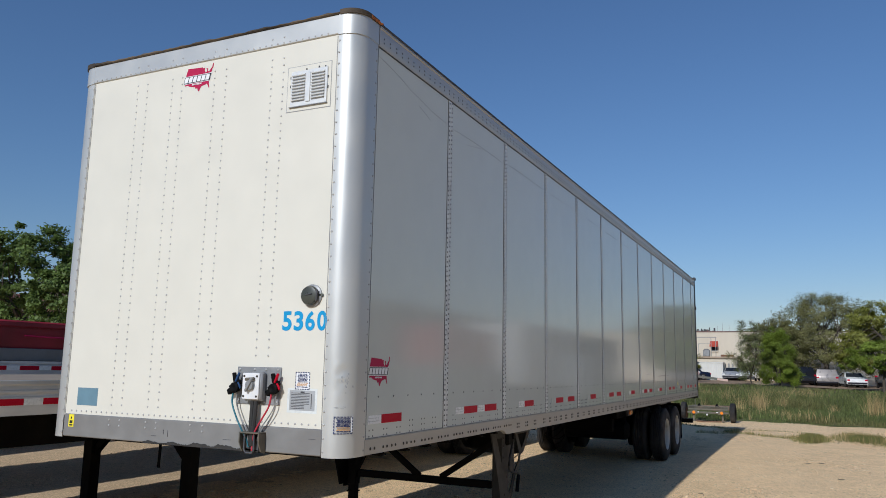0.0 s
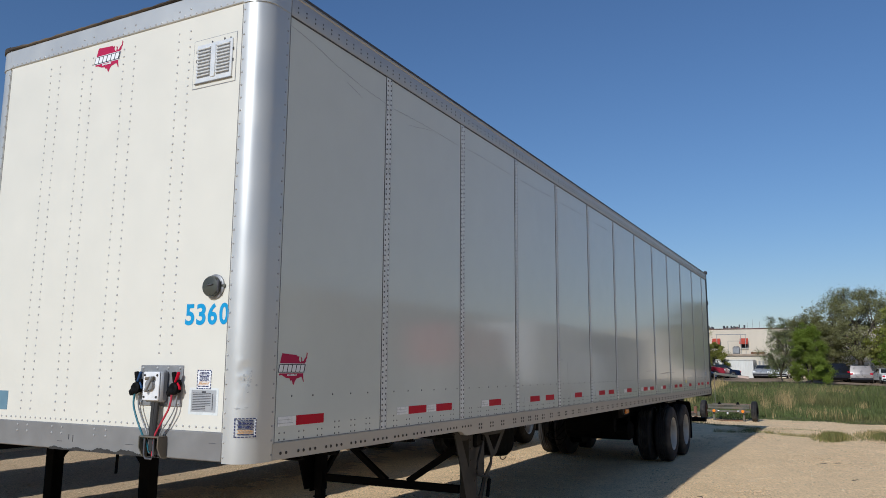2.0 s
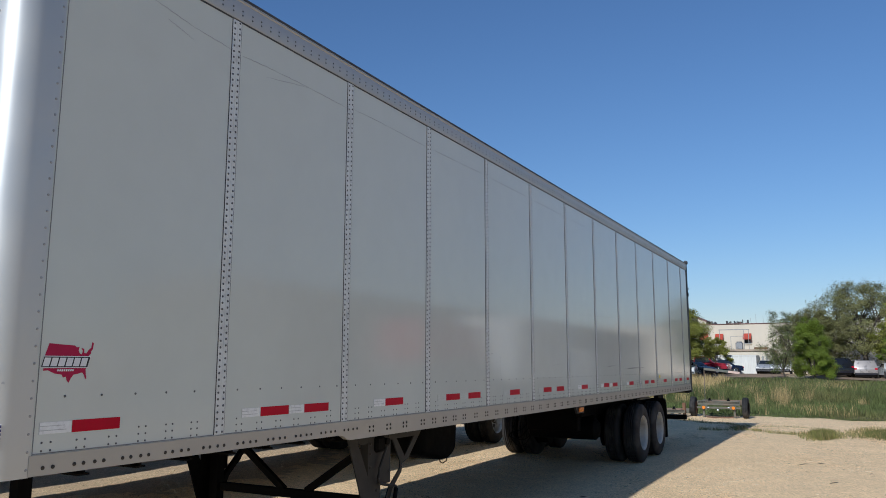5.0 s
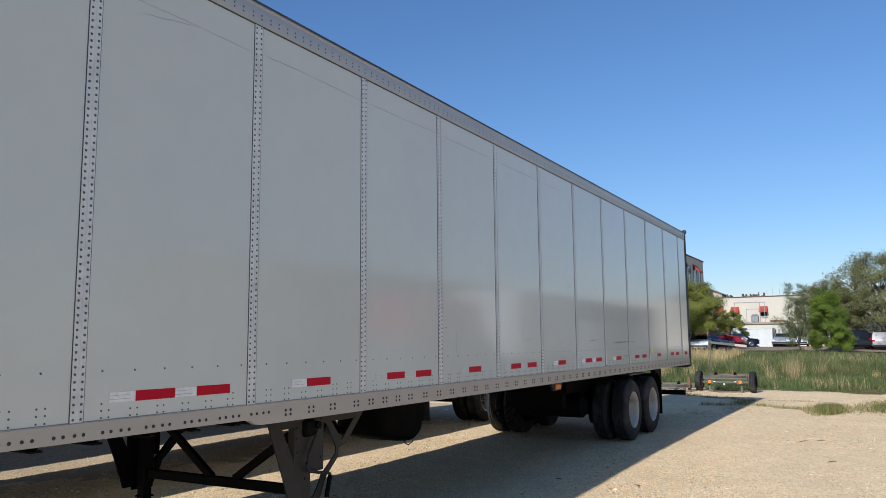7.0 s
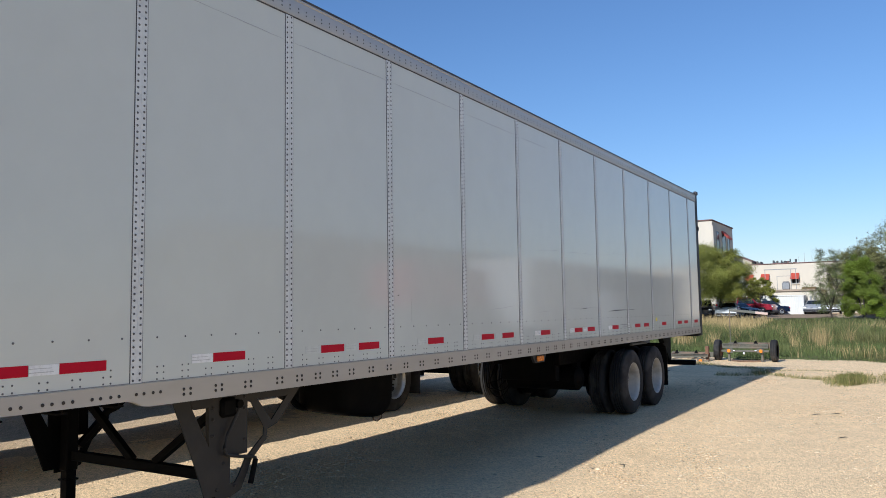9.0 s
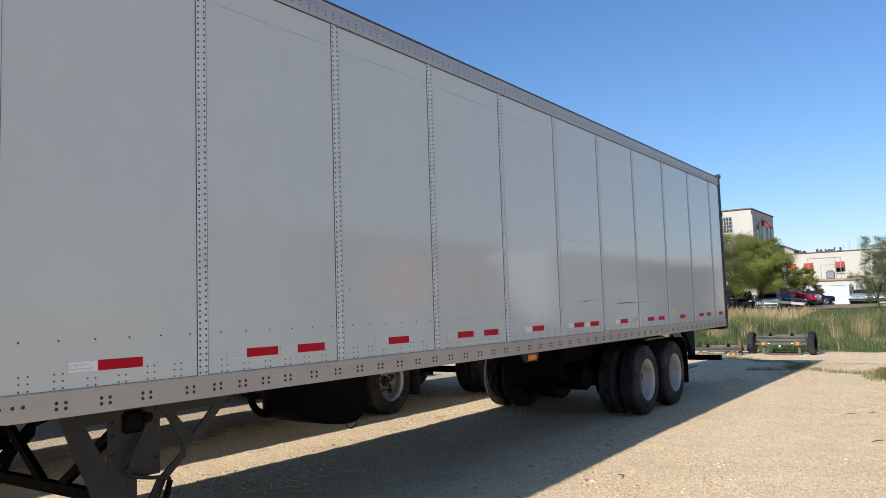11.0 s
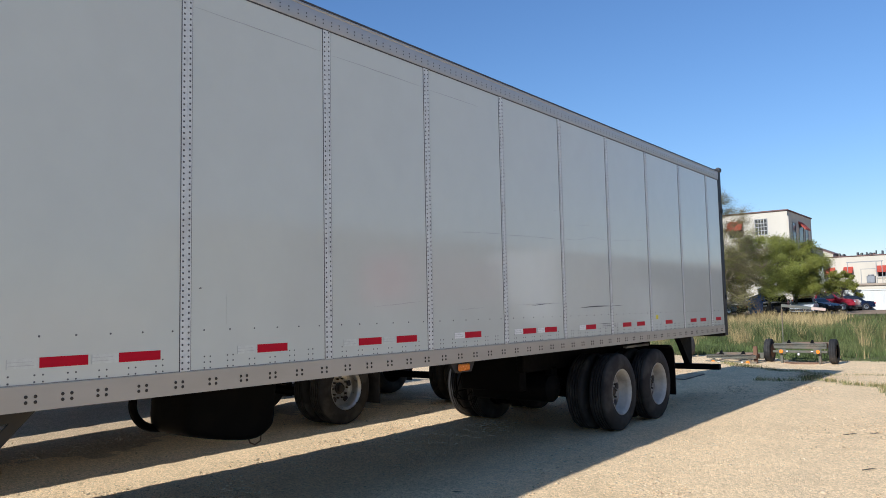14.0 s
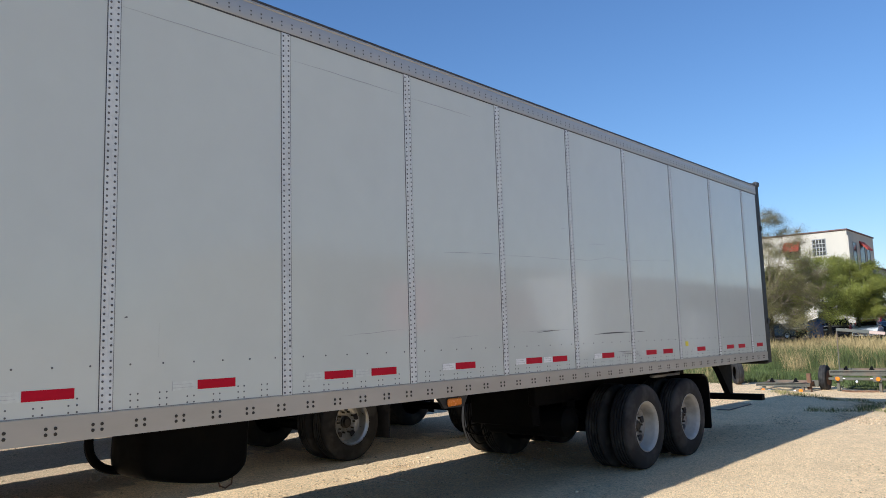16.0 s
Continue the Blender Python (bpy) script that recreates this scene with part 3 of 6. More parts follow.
# seam strips with their rivets
for k, y in enumerate(SEAMS):
    m = Mesh().box(0.0, 0.004, y - 0.038, y + 0.038, ZS + 0.004, 3.892, 0.0015)
    m.box(0.004, 0.0055, y + 0.0015, y + 0.006, 1.60, 3.885)
    strip = part("seam_strip", m, STRIP, trailer, "white riveted seam strip")
    m = Mesh()
    n = 68
    for i in range(n):
        z = ZS + 0.02 + i * 0.038
        m.rivet((0.004, y - 0.0215, z), (1, 0, 0), 0.0078, 0.0045)
        m.rivet((0.004, y + 0.0225, z + (0.0 if z < 1.6 else 0.012)), (1, 0, 0), 0.0078, 0.0045)
    part("rivets", m, RIVET, strip)
    part("sealant_bead", Mesh().box(0.0, 0.0035, y - 0.042, y - 0.038, ZS + 0.004, 3.889).box(0.0, 0.0028, y + 0.038, y + 0.0405, ZS + 0.004, 3.889), SEAL, strip)

# rivets in the panels and rails
TAPES = [(0.435, 1), (1.755, 1), (2.19, 1), (3.21, 1), (4.24, 1), (4.695, 1), (5.71, 1), (6.72, 1), (7.18, 1), (8.17, 1), (9.22, 1), (9.68, 1), (10.67, 1), (11.73, 1), (12.19, 1), (13.23, 1), (14.28, 1), (14.74, 1), (15.52, 1)]
TAPED = [(y - 0.175, y + 0.275) for y, s in TAPES]
rows = Mesh()
for k, a in enumerate(edges[:-1]):
    b = edges[k + 1]
    y = a + (0.143 if k else 0.06)
    while y < b - 0.08:
        for dy in (0, 0.045):
            for z in (1.318, 1.355, 1.391):
                if z > 1.38 and any(p < y + dy < q for p, q in TAPED):
                    continue
                rows.rivet((0, y + dy, z), (1, 0, 0), 0.006, 0.0035)
        y += 0.18
    y = a + (0.14 if k else 0.16)
    while y < b - 0.06:
        rows.rivet((0, y, 1.563), (1, 0, 0), 0.0068, 0.004)
        y += 0.203
part("panel_rivets", rows, RIVET, trailer)
bolt = Mesh().lathe((0, 0, 0), (1, 0, 0), [(0, 0.0105), (0.003, 0.009), (0.005, 0.0045), (0.005, 0)], 7).data("bolt")
bolt.materials.append(HUB)
for y in [3.005, 3.252, 3.502, 3.797, 3.998, 4.196, 4.392, 4.592] + [4.845 + 0.2485 * k for k in range(45)]:
    for dy in (-0.025, 0.025):
        for z in (1.212, 1.2425):
            shared("bolt", bolt, (0.007, y + dy, z), near_rail)
y = 0.183
while y < 2.86:
    for dy in (0, 0.05, 0.112, 0.163):
        if 0.25 < y + dy < 2.86:
            shared("bolt", bolt, (0.007, y + dy, 1.2425), near_rail)
    y += 0.274
m = Mesh()
y = 0.3
i = 0
while y < 15.95:
    for z in (3.940, 3.969):
        m.rivet((0.009, y, z), (1, 0, 0), 0.0072, 0.004)
    y += 0.0915 if i % 2 else 0.084
    i += 1
part("top_rail_rivets", m, RIVET, trailer)
m = Mesh()
for i in range(34):
    z = 1.24 + i * 0.0795
    m.rivet((-0.148, -0.005, z), (0, -1, 0), 0.008, 0.005)
    m.rivet((-W + 0.148, -0.005, z), (0, -1, 0), 0.008, 0.005)
    m.rivet((0.004, 0.215, z), (1, 0, 0), 0.007, 0.004)
part("post_rivets", m, RIVETW, trailer)
for x in (-0.165, -W + 0.165):
    part("post_edge_line", Mesh().box(x - 0.0015, x + 0.0015, -0.003, 0.001, 1.375, 3.90), GREYPL, trailer)
part("post_edge_line", Mesh().box(0.0, 0.003, 0.2405, 0.2432, ZS, 3.935), GREYPL, trailer)
m = Mesh()
for x in (-1.96, -1.86, -1.609, -1.513, -1.205, -1.10, -0.696, -0.596):
    for i in range(47):
        z = 1.45 + i * 0.0515
        if not (x > -0.85 and z < 1.78):
            m.rivet((x, 0, z), (0, -1, 0), 0.0072, 0.0045)
    m.rivet((x, -0.008, 1.348), (0, -1, 0), 0.008, 0.005)
    m.rivet((x, -0.008, 1.310), (0, -1, 0), 0.008, 0.005)
    m.rivet((x, -0.010, 3.965), (0, -1, 0), 0.008, 0.004)
for i in range(43):
    m.rivet((-2.36 + i * 0.0512, 0, 1.395), (0, -1, 0), 0.0072, 0.0045)
    m.rivet((-2.40 + i * 0.0515, -0.010, 3.925), (0, -1, 0), 0.007, 0.004)
part("front_rivets", m, RIVETW, trailer, "rows of small painted rivets")

# reflective tape
for k, (y, s) in enumerate(TAPES):
    part("red_tape", Mesh().box(0, 0.0016, y, y + 0.27, 1.392, 1.449), RED, trailer, "red reflective tape")
    single = (k + 1 == len(TAPES)) or TAPES[k][0] - (TAPES[k - 1][0] if k else -9) > 0.6
    w = 0.17 if single else 0.165
    wt = part("white_tape", Mesh().box(0, 0.0014, y - w, y - 0.004, 1.393, 1.447), WTAPE if k in (0, 1, 2, 3, 9, 10, 11, 12) else FADED, trailer, "white reflective tape, faded")
    part("tape_print", Mesh().box(0.0014, 0.0022, y - w, y - w + 0.003, 1.393, 1.447).box(0.0014, 0.0022, y - w, y - 0.03, 1.408, 1.411).box(0.0014, 0.0022, y - w, y - 0.04, 1.428, 1.4305), TAPEEDGE, wt)

# rub marks on the side
m = Mesh()
rnd = random.Random(9)


def scratch(m, y0, z0, y1, z1, h, wig=0.006):
    n = 14
    pts = [(y0 + (y1 - y0) * i / n, z0 + (z1 - z0) * i / n + rnd.uniform(-wig, wig)) for i in range(n + 1)]
    m.prism([(y, z + h * math.sin(math.pi * i / n) + 0.0006) for i, (y, z) in enumerate(pts)] + [(y, z) for y, z in pts[::-1]], "x", 0.0003, 0.0011)


for pts in (((0.24, 3.834), (0.49, 3.80), (0.71, 3.752), (1.05, 3.704), (1.36, 3.682)), ((1.46, 3.676), (1.80, 3.686), (2.15, 3.688), (2.60, 3.680)), ((0.85, 3.675), (1.05, 3.625)), ((1.69, 3.612), (2.12, 3.686)),
            ((2.70, 3.697), (3.2, 3.702), (3.85, 3.692)), ((3.95, 3.696), (4.5, 3.70), (5.09, 3.712)), ((5.19, 3.710), (6.34, 3.709)), ((6.45, 3.704), (7.6, 3.708)), ((7.70, 3.70), (8.5, 3.704))):
    for (y0, z0), (y1, z1) in zip(pts[:-1], pts[1:]):
        scratch(m, y0, z0, y1, z1, 0.0045, 0.002)
scratch(m, 6.9, 1.70, 7.55, 1.74, 0.003, 0.003)
scratch(m, 8.1, 1.66, 8.5, 1.68, 0.003, 0.003)
scratch(m, 5.45, 1.6, 5.452, 1.80, 0.006, 0.001)
line = [(8.05, 2.40), (8.5, 2.425), (8.86, 2.435), (8.95, 2.43), (9.5, 2.449), (10.0, 2.452), (10.18, 2.468), (10.48, 2.468), (10.74, 2.508), (10.95, 2.535), (11.15, 2.525), (11.35, 2.512), (11.46, 2.53), (11.8, 2.545), (12.2, 2.58), (12.6, 2.585)]
for (y0, z0), (y1, z1) in zip(line[:-1], line[1:]):
    scratch(m, y0, z0, y1, z1, 0.004, 0.0012)
scratch(m, 10.5, 2.655, 10.87, 2.68, 0.005, 0.001)
scratch(m, 9.95, 2.78, 10.05, 2.785, 0.004, 0.001)
scratch(m, 9.1, 1.70, 10.1, 1.715, 0.004, 0.003)
part("rub_marks", m, RUBMARK, trailer, "long faint scratches high on the side")
for y0, z0, y1, z1, h in ((10.52, 1.655, 11.40, 1.672, 0.013), (9.42, 1.69, 9.83, 1.712, 0.006), (11.46, 1.675, 11.74, 1.67, 0.006), (11.02, 1.452, 11.50, 1.447, 0.005), (11.12, 1.424, 11.54, 1.416, 0.004), (5.235, 1.83, 5.26, 1.835, 0.008)):
    m = Mesh()
    scratch(m, y0, z0, y1, z1, h, 0.001)
    part("dark_gouge", m, SEAL, trailer, "dark gouge across a panel")
m = Mesh().box(0, 0.0014, 12.68, 12.75, 1.50, 1.58)
part("yellow_sticker", Mesh().box(0.0, 0.0016, 12.86, 12.95, 1.47, 1.53), YELLOW, trailer)
part("patch", m, SILVER, trailer, "small riveted grey patch")
m = Mesh()
for k in range(14):
    m.box(0.0, 0.0012, 11.12 + 0.02 * rnd.random() + (k % 7) * 0.06, 11.16 + (k % 7) * 0.06, 1.40 + (k // 7) * 0.03, 1.415 + (k // 7) * 0.03)
part("worn_print", m, RUBMARK, trailer)


# emblem: a map-like shape with a dark band, its wording as plain bars
def emblem(name, put, scale, parent):
    k = 0.70
    out = [(0.05, 0.30), (0.07, 0.46), (0.055, 0.62), (0.12, 0.92), (0.13, 0.97), (0.40, 0.945), (0.62, 0.93), (0.66, 0.885), (0.715, 0.90), (0.70, 0.80), (0.735, 0.72), (0.77, 0.71), (0.785, 0.80), (0.75, 0.87),
           (0.81, 0.85), (0.815, 0.74), (0.86, 0.74), (0.905, 0.83), (0.95, 0.88), (0.965, 1.03), (1.0, 1.0), (0.985, 0.84), (0.955, 0.80), (0.955, 0.73), (0.90, 0.66), (0.885, 0.55),
           (0.905, 0.42), (0.865, 0.34), (0.875, 0.22), (0.895, 0.10), (0.87, 0.09), (0.835, 0.20), (0.80, 0.255), (0.70, 0.215), (0.635, 0.20), (0.58, 0.10), (0.555, 0.0), (0.51, 0.05), (0.485, 0.15), (0.435, 0.13), (0.40, 0.205), (0.27, 0.23), (0.14, 0.31)]
    at = lambda u, v, d: put(u * scale, (v - 0.5) * scale * k, d)
    e = part(name, Mesh().add([at(u, v, 0.0012) for u, v in out], [tuple(range(len(out)))]), CRIMSON, parent, "crimson map-shaped emblem with a black band", False)
    quad = lambda m, u0, u1, v0, v1, slant, d: m.add([at(u0, v0, d), at(u0 + slant, v1, d), at(u1 + slant, v1, d), at(u1, v0, d)], [(0, 1, 2, 3)])
    part("emblem_border", quad(Mesh(), 0.0, 0.90, 0.365, 0.665, 0.05, 0.0019), PAPER, e, "", False)
    part("emblem_band", quad(Mesh(), 0.006, 0.896, 0.385, 0.645, 0.045, 0.0025), INK, e, "", False)
    m = Mesh()
    for i in range(6):
        quad(m, 0.03 + i * 0.143, 0.03 + i * 0.143 + 0.118, 0.41, 0.62, 0.035, 0.0032)
    for i in range(8):
        quad(m, 0.305 + i * 0.041, 0.305 + i * 0.041 + 0.030, 0.285, 0.335, 0.008, 0.0032)
    part("emblem_bars", m, PAPER, e, "", False)


emblem("side_emblem", lambda u, v, d: (d, 0.248 + u, 1.722 + v), 0.274, trailer)
emblem("front_emblem", lambda u, v, d: (-1.50 + u, -d, 3.785 + v), 0.278, front)

# unit number: narrow digits set wide apart
digits = Mesh()
for k, ch in enumerate("5360"):
    cu = bpy.data.curves.new("unit_number", "FONT")
    cu.body, cu.size, cu.offset = ch, 0.15, 0.0045
    tmp = bpy.data.objects.new("unit_number", cu)
    scene.collection.objects.link(tmp)
    bpy.context.view_layer.update()
    me = bpy.data.meshes.new_from_object(tmp.evaluated_get(bpy.context.evaluated_depsgraph_get()))
    bpy.data.objects.remove(tmp)
    us, vs = [v.co.x for v in me.vertices], [v.co.y for v in me.vertices]
    kx, ky = 0.072 / (max(us) - min(us)), 0.124 / (max(vs) - min(vs))
    digits.add([(-0.497 + k * 0.0888 + (v.co.x - min(us)) * kx, -0.0014, 1.969 + (v.co.y - min(vs)) * ky) for v in me.vertices], [tuple(p.vertices) for p in me.polygons])
part("unit_number", digits.data("unit_number", False), BLUE, front, "bright blue unit number in bold digits")

# round dusty cap
lamp = part("round_vent_cap", Mesh().lathe((-0.272, 0, 2.187), (0, -1, 0), [(0, 0.072), (0.008, 0.072), (0.012, 0.066), (0.012, 0.0)], 28), GREYPL, front, "round dusty black cap with a metal rim")
part("cap", Mesh().lathe((-0.280, -0.010, 2.187), (0.06, -1, 0), [(0, 0.061), (0.02, 0.061), (0.028, 0.056), (0.032, 0.040), (0.034, 0.0)], 26), OLIVE, lamp, "dark dusty cap")
part("cap_clip", Mesh().bar((-0.222, -0.03, 2.15), (-0.222, -0.03, 2.225), 0.016, 0.012).bar((-0.30, -0.044, 2.19), (-0.25, -0.044, 2.197), 0.012, 0.008), SEAL, lamp)
part("cap_tab", Mesh().box(-0.218, -0.19, -0.012, -0.001, 2.18, 2.20, 0.003), BEAM, lamp)

# louvred vent
v = part("louvred_vent", Mesh().box(-0.522, -0.228, -0.012, 0, 3.452, 3.70, 0.004).box(-0.395, -0.36, -0.018, -0.010, 3.475, 3.68, 0.003), VENTM, front, "aluminium louvred vent panel with a drip edge")
me = Mesh().prism([(0, 0), (-0.011, 0.002), (-0.012, 0.006), (0, 0.016)], "x", -0.052, 0.052).data("louvre")
me.materials.append(VENTM)
me2 = Mesh().box(-0.05, 0.05, -0.003, 0.001, -0.005, 0.001).data("louvre_slot")
me2.materials.append(GREYPL)
for side in (-0.455, -0.298):
    for k in range(9):
        z = 3.49 + k * 0.0215
        shared("louvre", me, (side, -0.012, z), v)
        shared("louvre_slot", me2, (side, -0.012, z), v)
part("vent_flange", Mesh().box(-0.553, -0.205, -0.003, 0.001, 3.425, 3.735, 0.001), FRONT, v)
part("flange_edge", Mesh().box(-0.556, -0.202, -0.0015, 0.001, 3.421, 3.425).box(-0.556, -0.553, -0.0015, 0.001, 3.425, 3.735).box(-0.205, -0.202, -0.0015, 0.001, 3.425, 3.735).box(-0.556, -0.202, -0.0015, 0.001, 3.735, 3.738), GREYPL, v)
part("drip_edge", Mesh().box(-0.53, -0.225, -0.016, -0.002, 3.448, 3.454, 0.002), GREYPL, v)
for x, z in ((-0.525, 3.66), (-0.525, 3.60), (-0.226, 3.63), (-0.226, 3.56), (-0.30, 3.705), (-0.40, 3.703), (-0.25, 3.70)):
    part("vent_clip", Mesh().box(x - 0.004, x + 0.004, -0.010, -0.001, z - 0.009, z + 0.009, 0.002), SEAL, v)

# electrical and air connections
plate = part("connection_plate", Mesh().box(-0.832, -0.482, -0.008, 0, 1.502, 1.738, 0.003), GREYPL, front, "grey metal plate carrying the power socket and air couplings")
m = Mesh()
for x in (-0.81, -0.69, -0.60, -0.505):
    for z in (1.52, 1.722):
        m.rivet((x, -0.008, z), (0, -1, 0), 0.009, 0.006)
part("plate_bolts", m, RIVETW, plate)
box = part("socket_box", Mesh().box(-0.735, -0.59, -0.058, -0.008, 1.525, 1.708, 0.012), GREYPL, plate)
part("socket_cover", Mesh().box(-0.738, -0.605, -0.068, -0.058, 1.535, 1.70, 0.008), WHITEPL, box, "white cast cover with four screws")
part("socket_lid", Mesh().cyl((-0.668, -0.068, 1.625), (-0.668, -0.088, 1.625), 0.033, 0.03, 18).bar((-0.692, -0.084, 1.585), (-0.644, -0.084, 1.67), 0.028, 0.018), GREYPL, box)
part("lid_spring", Mesh().cyl((-0.70, -0.08, 1.66), (-0.635, -0.08, 1.665), 0.010, None, 10), BEAM, box)
m = Mesh()
for x in (-0.722, -0.621):
    for z in (1.555, 1.68):
        m.cyl((x, -0.068, z), (x, -0.072, z), 0.007, None, 8)
part("cover_screws", m, HUB, box)
for x, mt, lab in ((-0.815, BLUEDARK, "blue air coupling"), (-0.505, RED, "red air coupling")):
    g = part("gladhand", Mesh().lathe((x, -0.008, 1.60), (0, -1, 0.1), [(0, 0.020), (0.02, 0.022), (0.034, 0.034), (0.05, 0.034), (0.056, 0.022), (0.05, 0.0)], 16).bar((x - 0.045, -0.035, 1.60), (x + 0.03, -0.03, 1.645), 0.026, 0.030).bar((x - 0.052, -0.036, 1.595), (x - 0.034, -0.04, 1.565), 0.028, 0.032).bar((x - 0.01, -0.03, 1.64), (x - 0.02, -0.035, 1.70), 0.024, 0.024), BLACK, plate, lab)
    part("gladhand_tag", Mesh().bar((x + 0.005, -0.042, 1.64), (x + 0.028, -0.042, 1.70), 0.02, 0.014).bar((x + 0.02, -0.04, 1.64), (x + 0.042, -0.04, 1.60), 0.014, 0.014), mt, g)


def hose(name, pts, r, mt, parent):
    """A hose through a few points, rounded between them."""
    pts = [Vector(p) for p in pts]
    out = []
    for i in range(len(pts) - 1):
        a, b = pts[max(i - 1, 0)], pts[min(i + 2, len(pts) - 1)]
        for k in range(8):
            t = k / 8
            p, q = pts[i], pts[i + 1]
            out.append(0.5 * ((2 * p) + (q - a) * t + (2 * a - 5 * p + 4 * q - b) * t * t + (3 * p - a - 3 * q + b) * t ** 3))
    return part(name, Mesh().tube(out + [pts[-1]], r, 8), mt, parent)


hose("air_hose", [(-0.825, -0.045, 1.58), (-0.825, -0.05, 1.51), (-0.785, -0.055, 1.43), (-0.735, -0.055, 1.35), (-0.70, -0.045, 1.29), (-0.68, -0.04, 1.24)], 0.0058, BLUEHOSE, front)
hose("air_hose", [(-0.805, -0.035, 1.57), (-0.80, -0.035, 1.50), (-0.76, -0.035, 1.42), (-0.705, -0.04, 1.34), (-0.685, -0.035, 1.25)], 0.004, GREYPL, front)
hose("air_hose", [(-0.52, -0.045, 1.58), (-0.53, -0.05, 1.50), (-0.575, -0.055, 1.42), (-0.62, -0.055, 1.35), (-0.645, -0.045, 1.29), (-0.655, -0.04, 1.22)], 0.0058, REDHOSE, front)
hose("air_hose", [(-0.49, -0.035, 1.57), (-0.50, -0.04, 1.49), (-0.545, -0.04, 1.42), (-0.60, -0.04, 1.35), (-0.62, -0.035, 1.28)], 0.0036, GREYPL, front)
part("cable_duct", Mesh().tube([(-0.672, -0.035, 1.53), (-0.672, -0.04, 1.40), (-0.668, -0.04, 1.25)], 0.014, 8).tube([(-0.645, -0.035, 1.53), (-0.648, -0.04, 1.40), (-0.655, -0.04, 1.25)], 0.014, 8), GREYGEAR, front, "two dusty black cables side by side")
m = Mesh().box(-0.735, -0.575, -0.075, -0.0085, 1.325, 1.335, 0.003)
for x in (-0.735, -0.583):
    m.prism([(-0.075, 1.33), (-0.009, 1.33), (-0.009, 1.205), (-0.045, 1.215), (-0.075, 1.27)], "x", x, x + 0.008)
bracket = part("hose_bracket", m, BEAM, front, "folded steel bracket holding the hoses")
part("bracket_back", Mesh().box(-0.727, -0.583, -0.0125, -0.0085, 1.215, 1.325), SEAL, bracket)
part("bracket_ring", Mesh().tube([(-0.70, -0.06, 1.32), (-0.70, -0.06, 1.225), (-0.685, -0.06, 1.208), (-0.64, -0.06, 1.208), (-0.625, -0.06, 1.225), (-0.625, -0.06, 1.32)], 0.006, 8), SEAL, bracket)


# stickers
def sticker(name, x0, x1, z0, z1, lab, put=None, seed=1, lines=11):
    put = put or (lambda x, z, d: (x, -d, z))
    q = lambda a, b, c, e, d: [put(a, c, d), put(b, c, d), put(b, e, d), put(a, e, d)]
    s = part(name, Mesh().add(q(x0, x1, z0, z1, 0.001), [(0, 1, 2, 3)]), PAPER, front, lab, False)
    r = random.Random(seed)
    m, o = Mesh(), Mesh()
    w, h = x1 - x0, z1 - z0
    for k in range(6):
        for a, b, c, e in ((x0 + w * k / 6, x0 + w * (k + 0.75) / 6, z0, z0 + h * 0.05), (x0 + w * k / 6, x0 + w * (k + 0.75) / 6, z1 - h * 0.05, z1),
                           (x0, x0 + w * 0.05, z0 + h * k / 6, z0 + h * (k + 0.75) / 6), (x1 - w * 0.05, x1, z0 + h * k / 6, z0 + h * (k + 0.75) / 6)):
            m.add(q(a, b, c, e, 0.0018), [(0, 1, 2, 3)])
    for k in range(lines):
        z = z1 - h * (0.10 + 0.80 * k / lines)
        a = x0 + w * r.uniform(0.10, 0.2)
        b = x1 - w * r.uniform(0.1, 0.18)
        u = a
        while u < b:
            e = min(u + w * r.uniform(0.06, 0.2), b)
            (o if k >= lines - 4 and k < lines - 1 else m).add(q(u, e, z - h * r.uniform(0.035, 0.06), z, 0.0018), [(0, 1, 2, 3)])
            u = e + w * 0.022
    part("print", m, NAVY, s, "", False)
    part("coloured_print", o, ORANGEINK, s, "", False)
    return s


sticker("round_edge_sticker", -0.374, -0.265, 1.605, 1.713, "white sticker with a navy border and unreadable print", seed=2)


def wrapped(x, z, d):
    """A place on the rounded corner, x being the way round it."""
    a = (x + 0.135) / 0.135
    r = 0.135 + d
    return (0.004 - 0.135 + r * math.sin(a), -0.005 + 0.135 - r * math.cos(a), z)


# scuffs on the rounded post above the sticker
rnd = random.Random(31)
m = Mesh()
for k in range(26):
    if k < 18:
        x, z, l, h = rnd.gauss(-0.022, 0.016), rnd.gauss(1.645, 0.028), rnd.uniform(0.004, 0.014), rnd.uniform(0.003, 0.016)
    else:
        x, z, l, h = rnd.uniform(-0.095, -0.01), rnd.gauss(1.502, 0.004), rnd.uniform(0.012, 0.035), rnd.uniform(0.001, 0.003)
    t = rnd.uniform(-0.004, 0.004)
    m.add([wrapped(x, z, 0.0012), wrapped(x + l, z + t, 0.0012), wrapped(x + l * 0.8, z + h + t, 0.0012), wrapped(x + l * 0.1, z + h * 0.7, 0.0012)], [(0, 1, 2, 3)])
part("rub_marks", m, RUBMARK, front, "grey scuffs on the rounded corner post")
sticker("round_edge_sticker", -0.085, 0.035, 1.348, 1.452, "white sticker with a navy border on the corner post", put=lambda x, z, d: wrapped(x, z, d + 0.003), seed=3)
sl = part("data_label", Mesh().box(-0.412, -0.222, -0.0014, 0, 1.478, 1.600), SILVER, front, "silver data label with fine unreadable print")
m = Mesh()
for k in range(11):
    m.box(-0.40, -0.262 if k > 2 else -0.30, -0.0022, -0.0012, 1.488 + k * 0.0093, 1.4915 + k * 0.0093)
m.box(-0.25, -0.245, -0.0022, -0.0012, 1.49, 1.58)
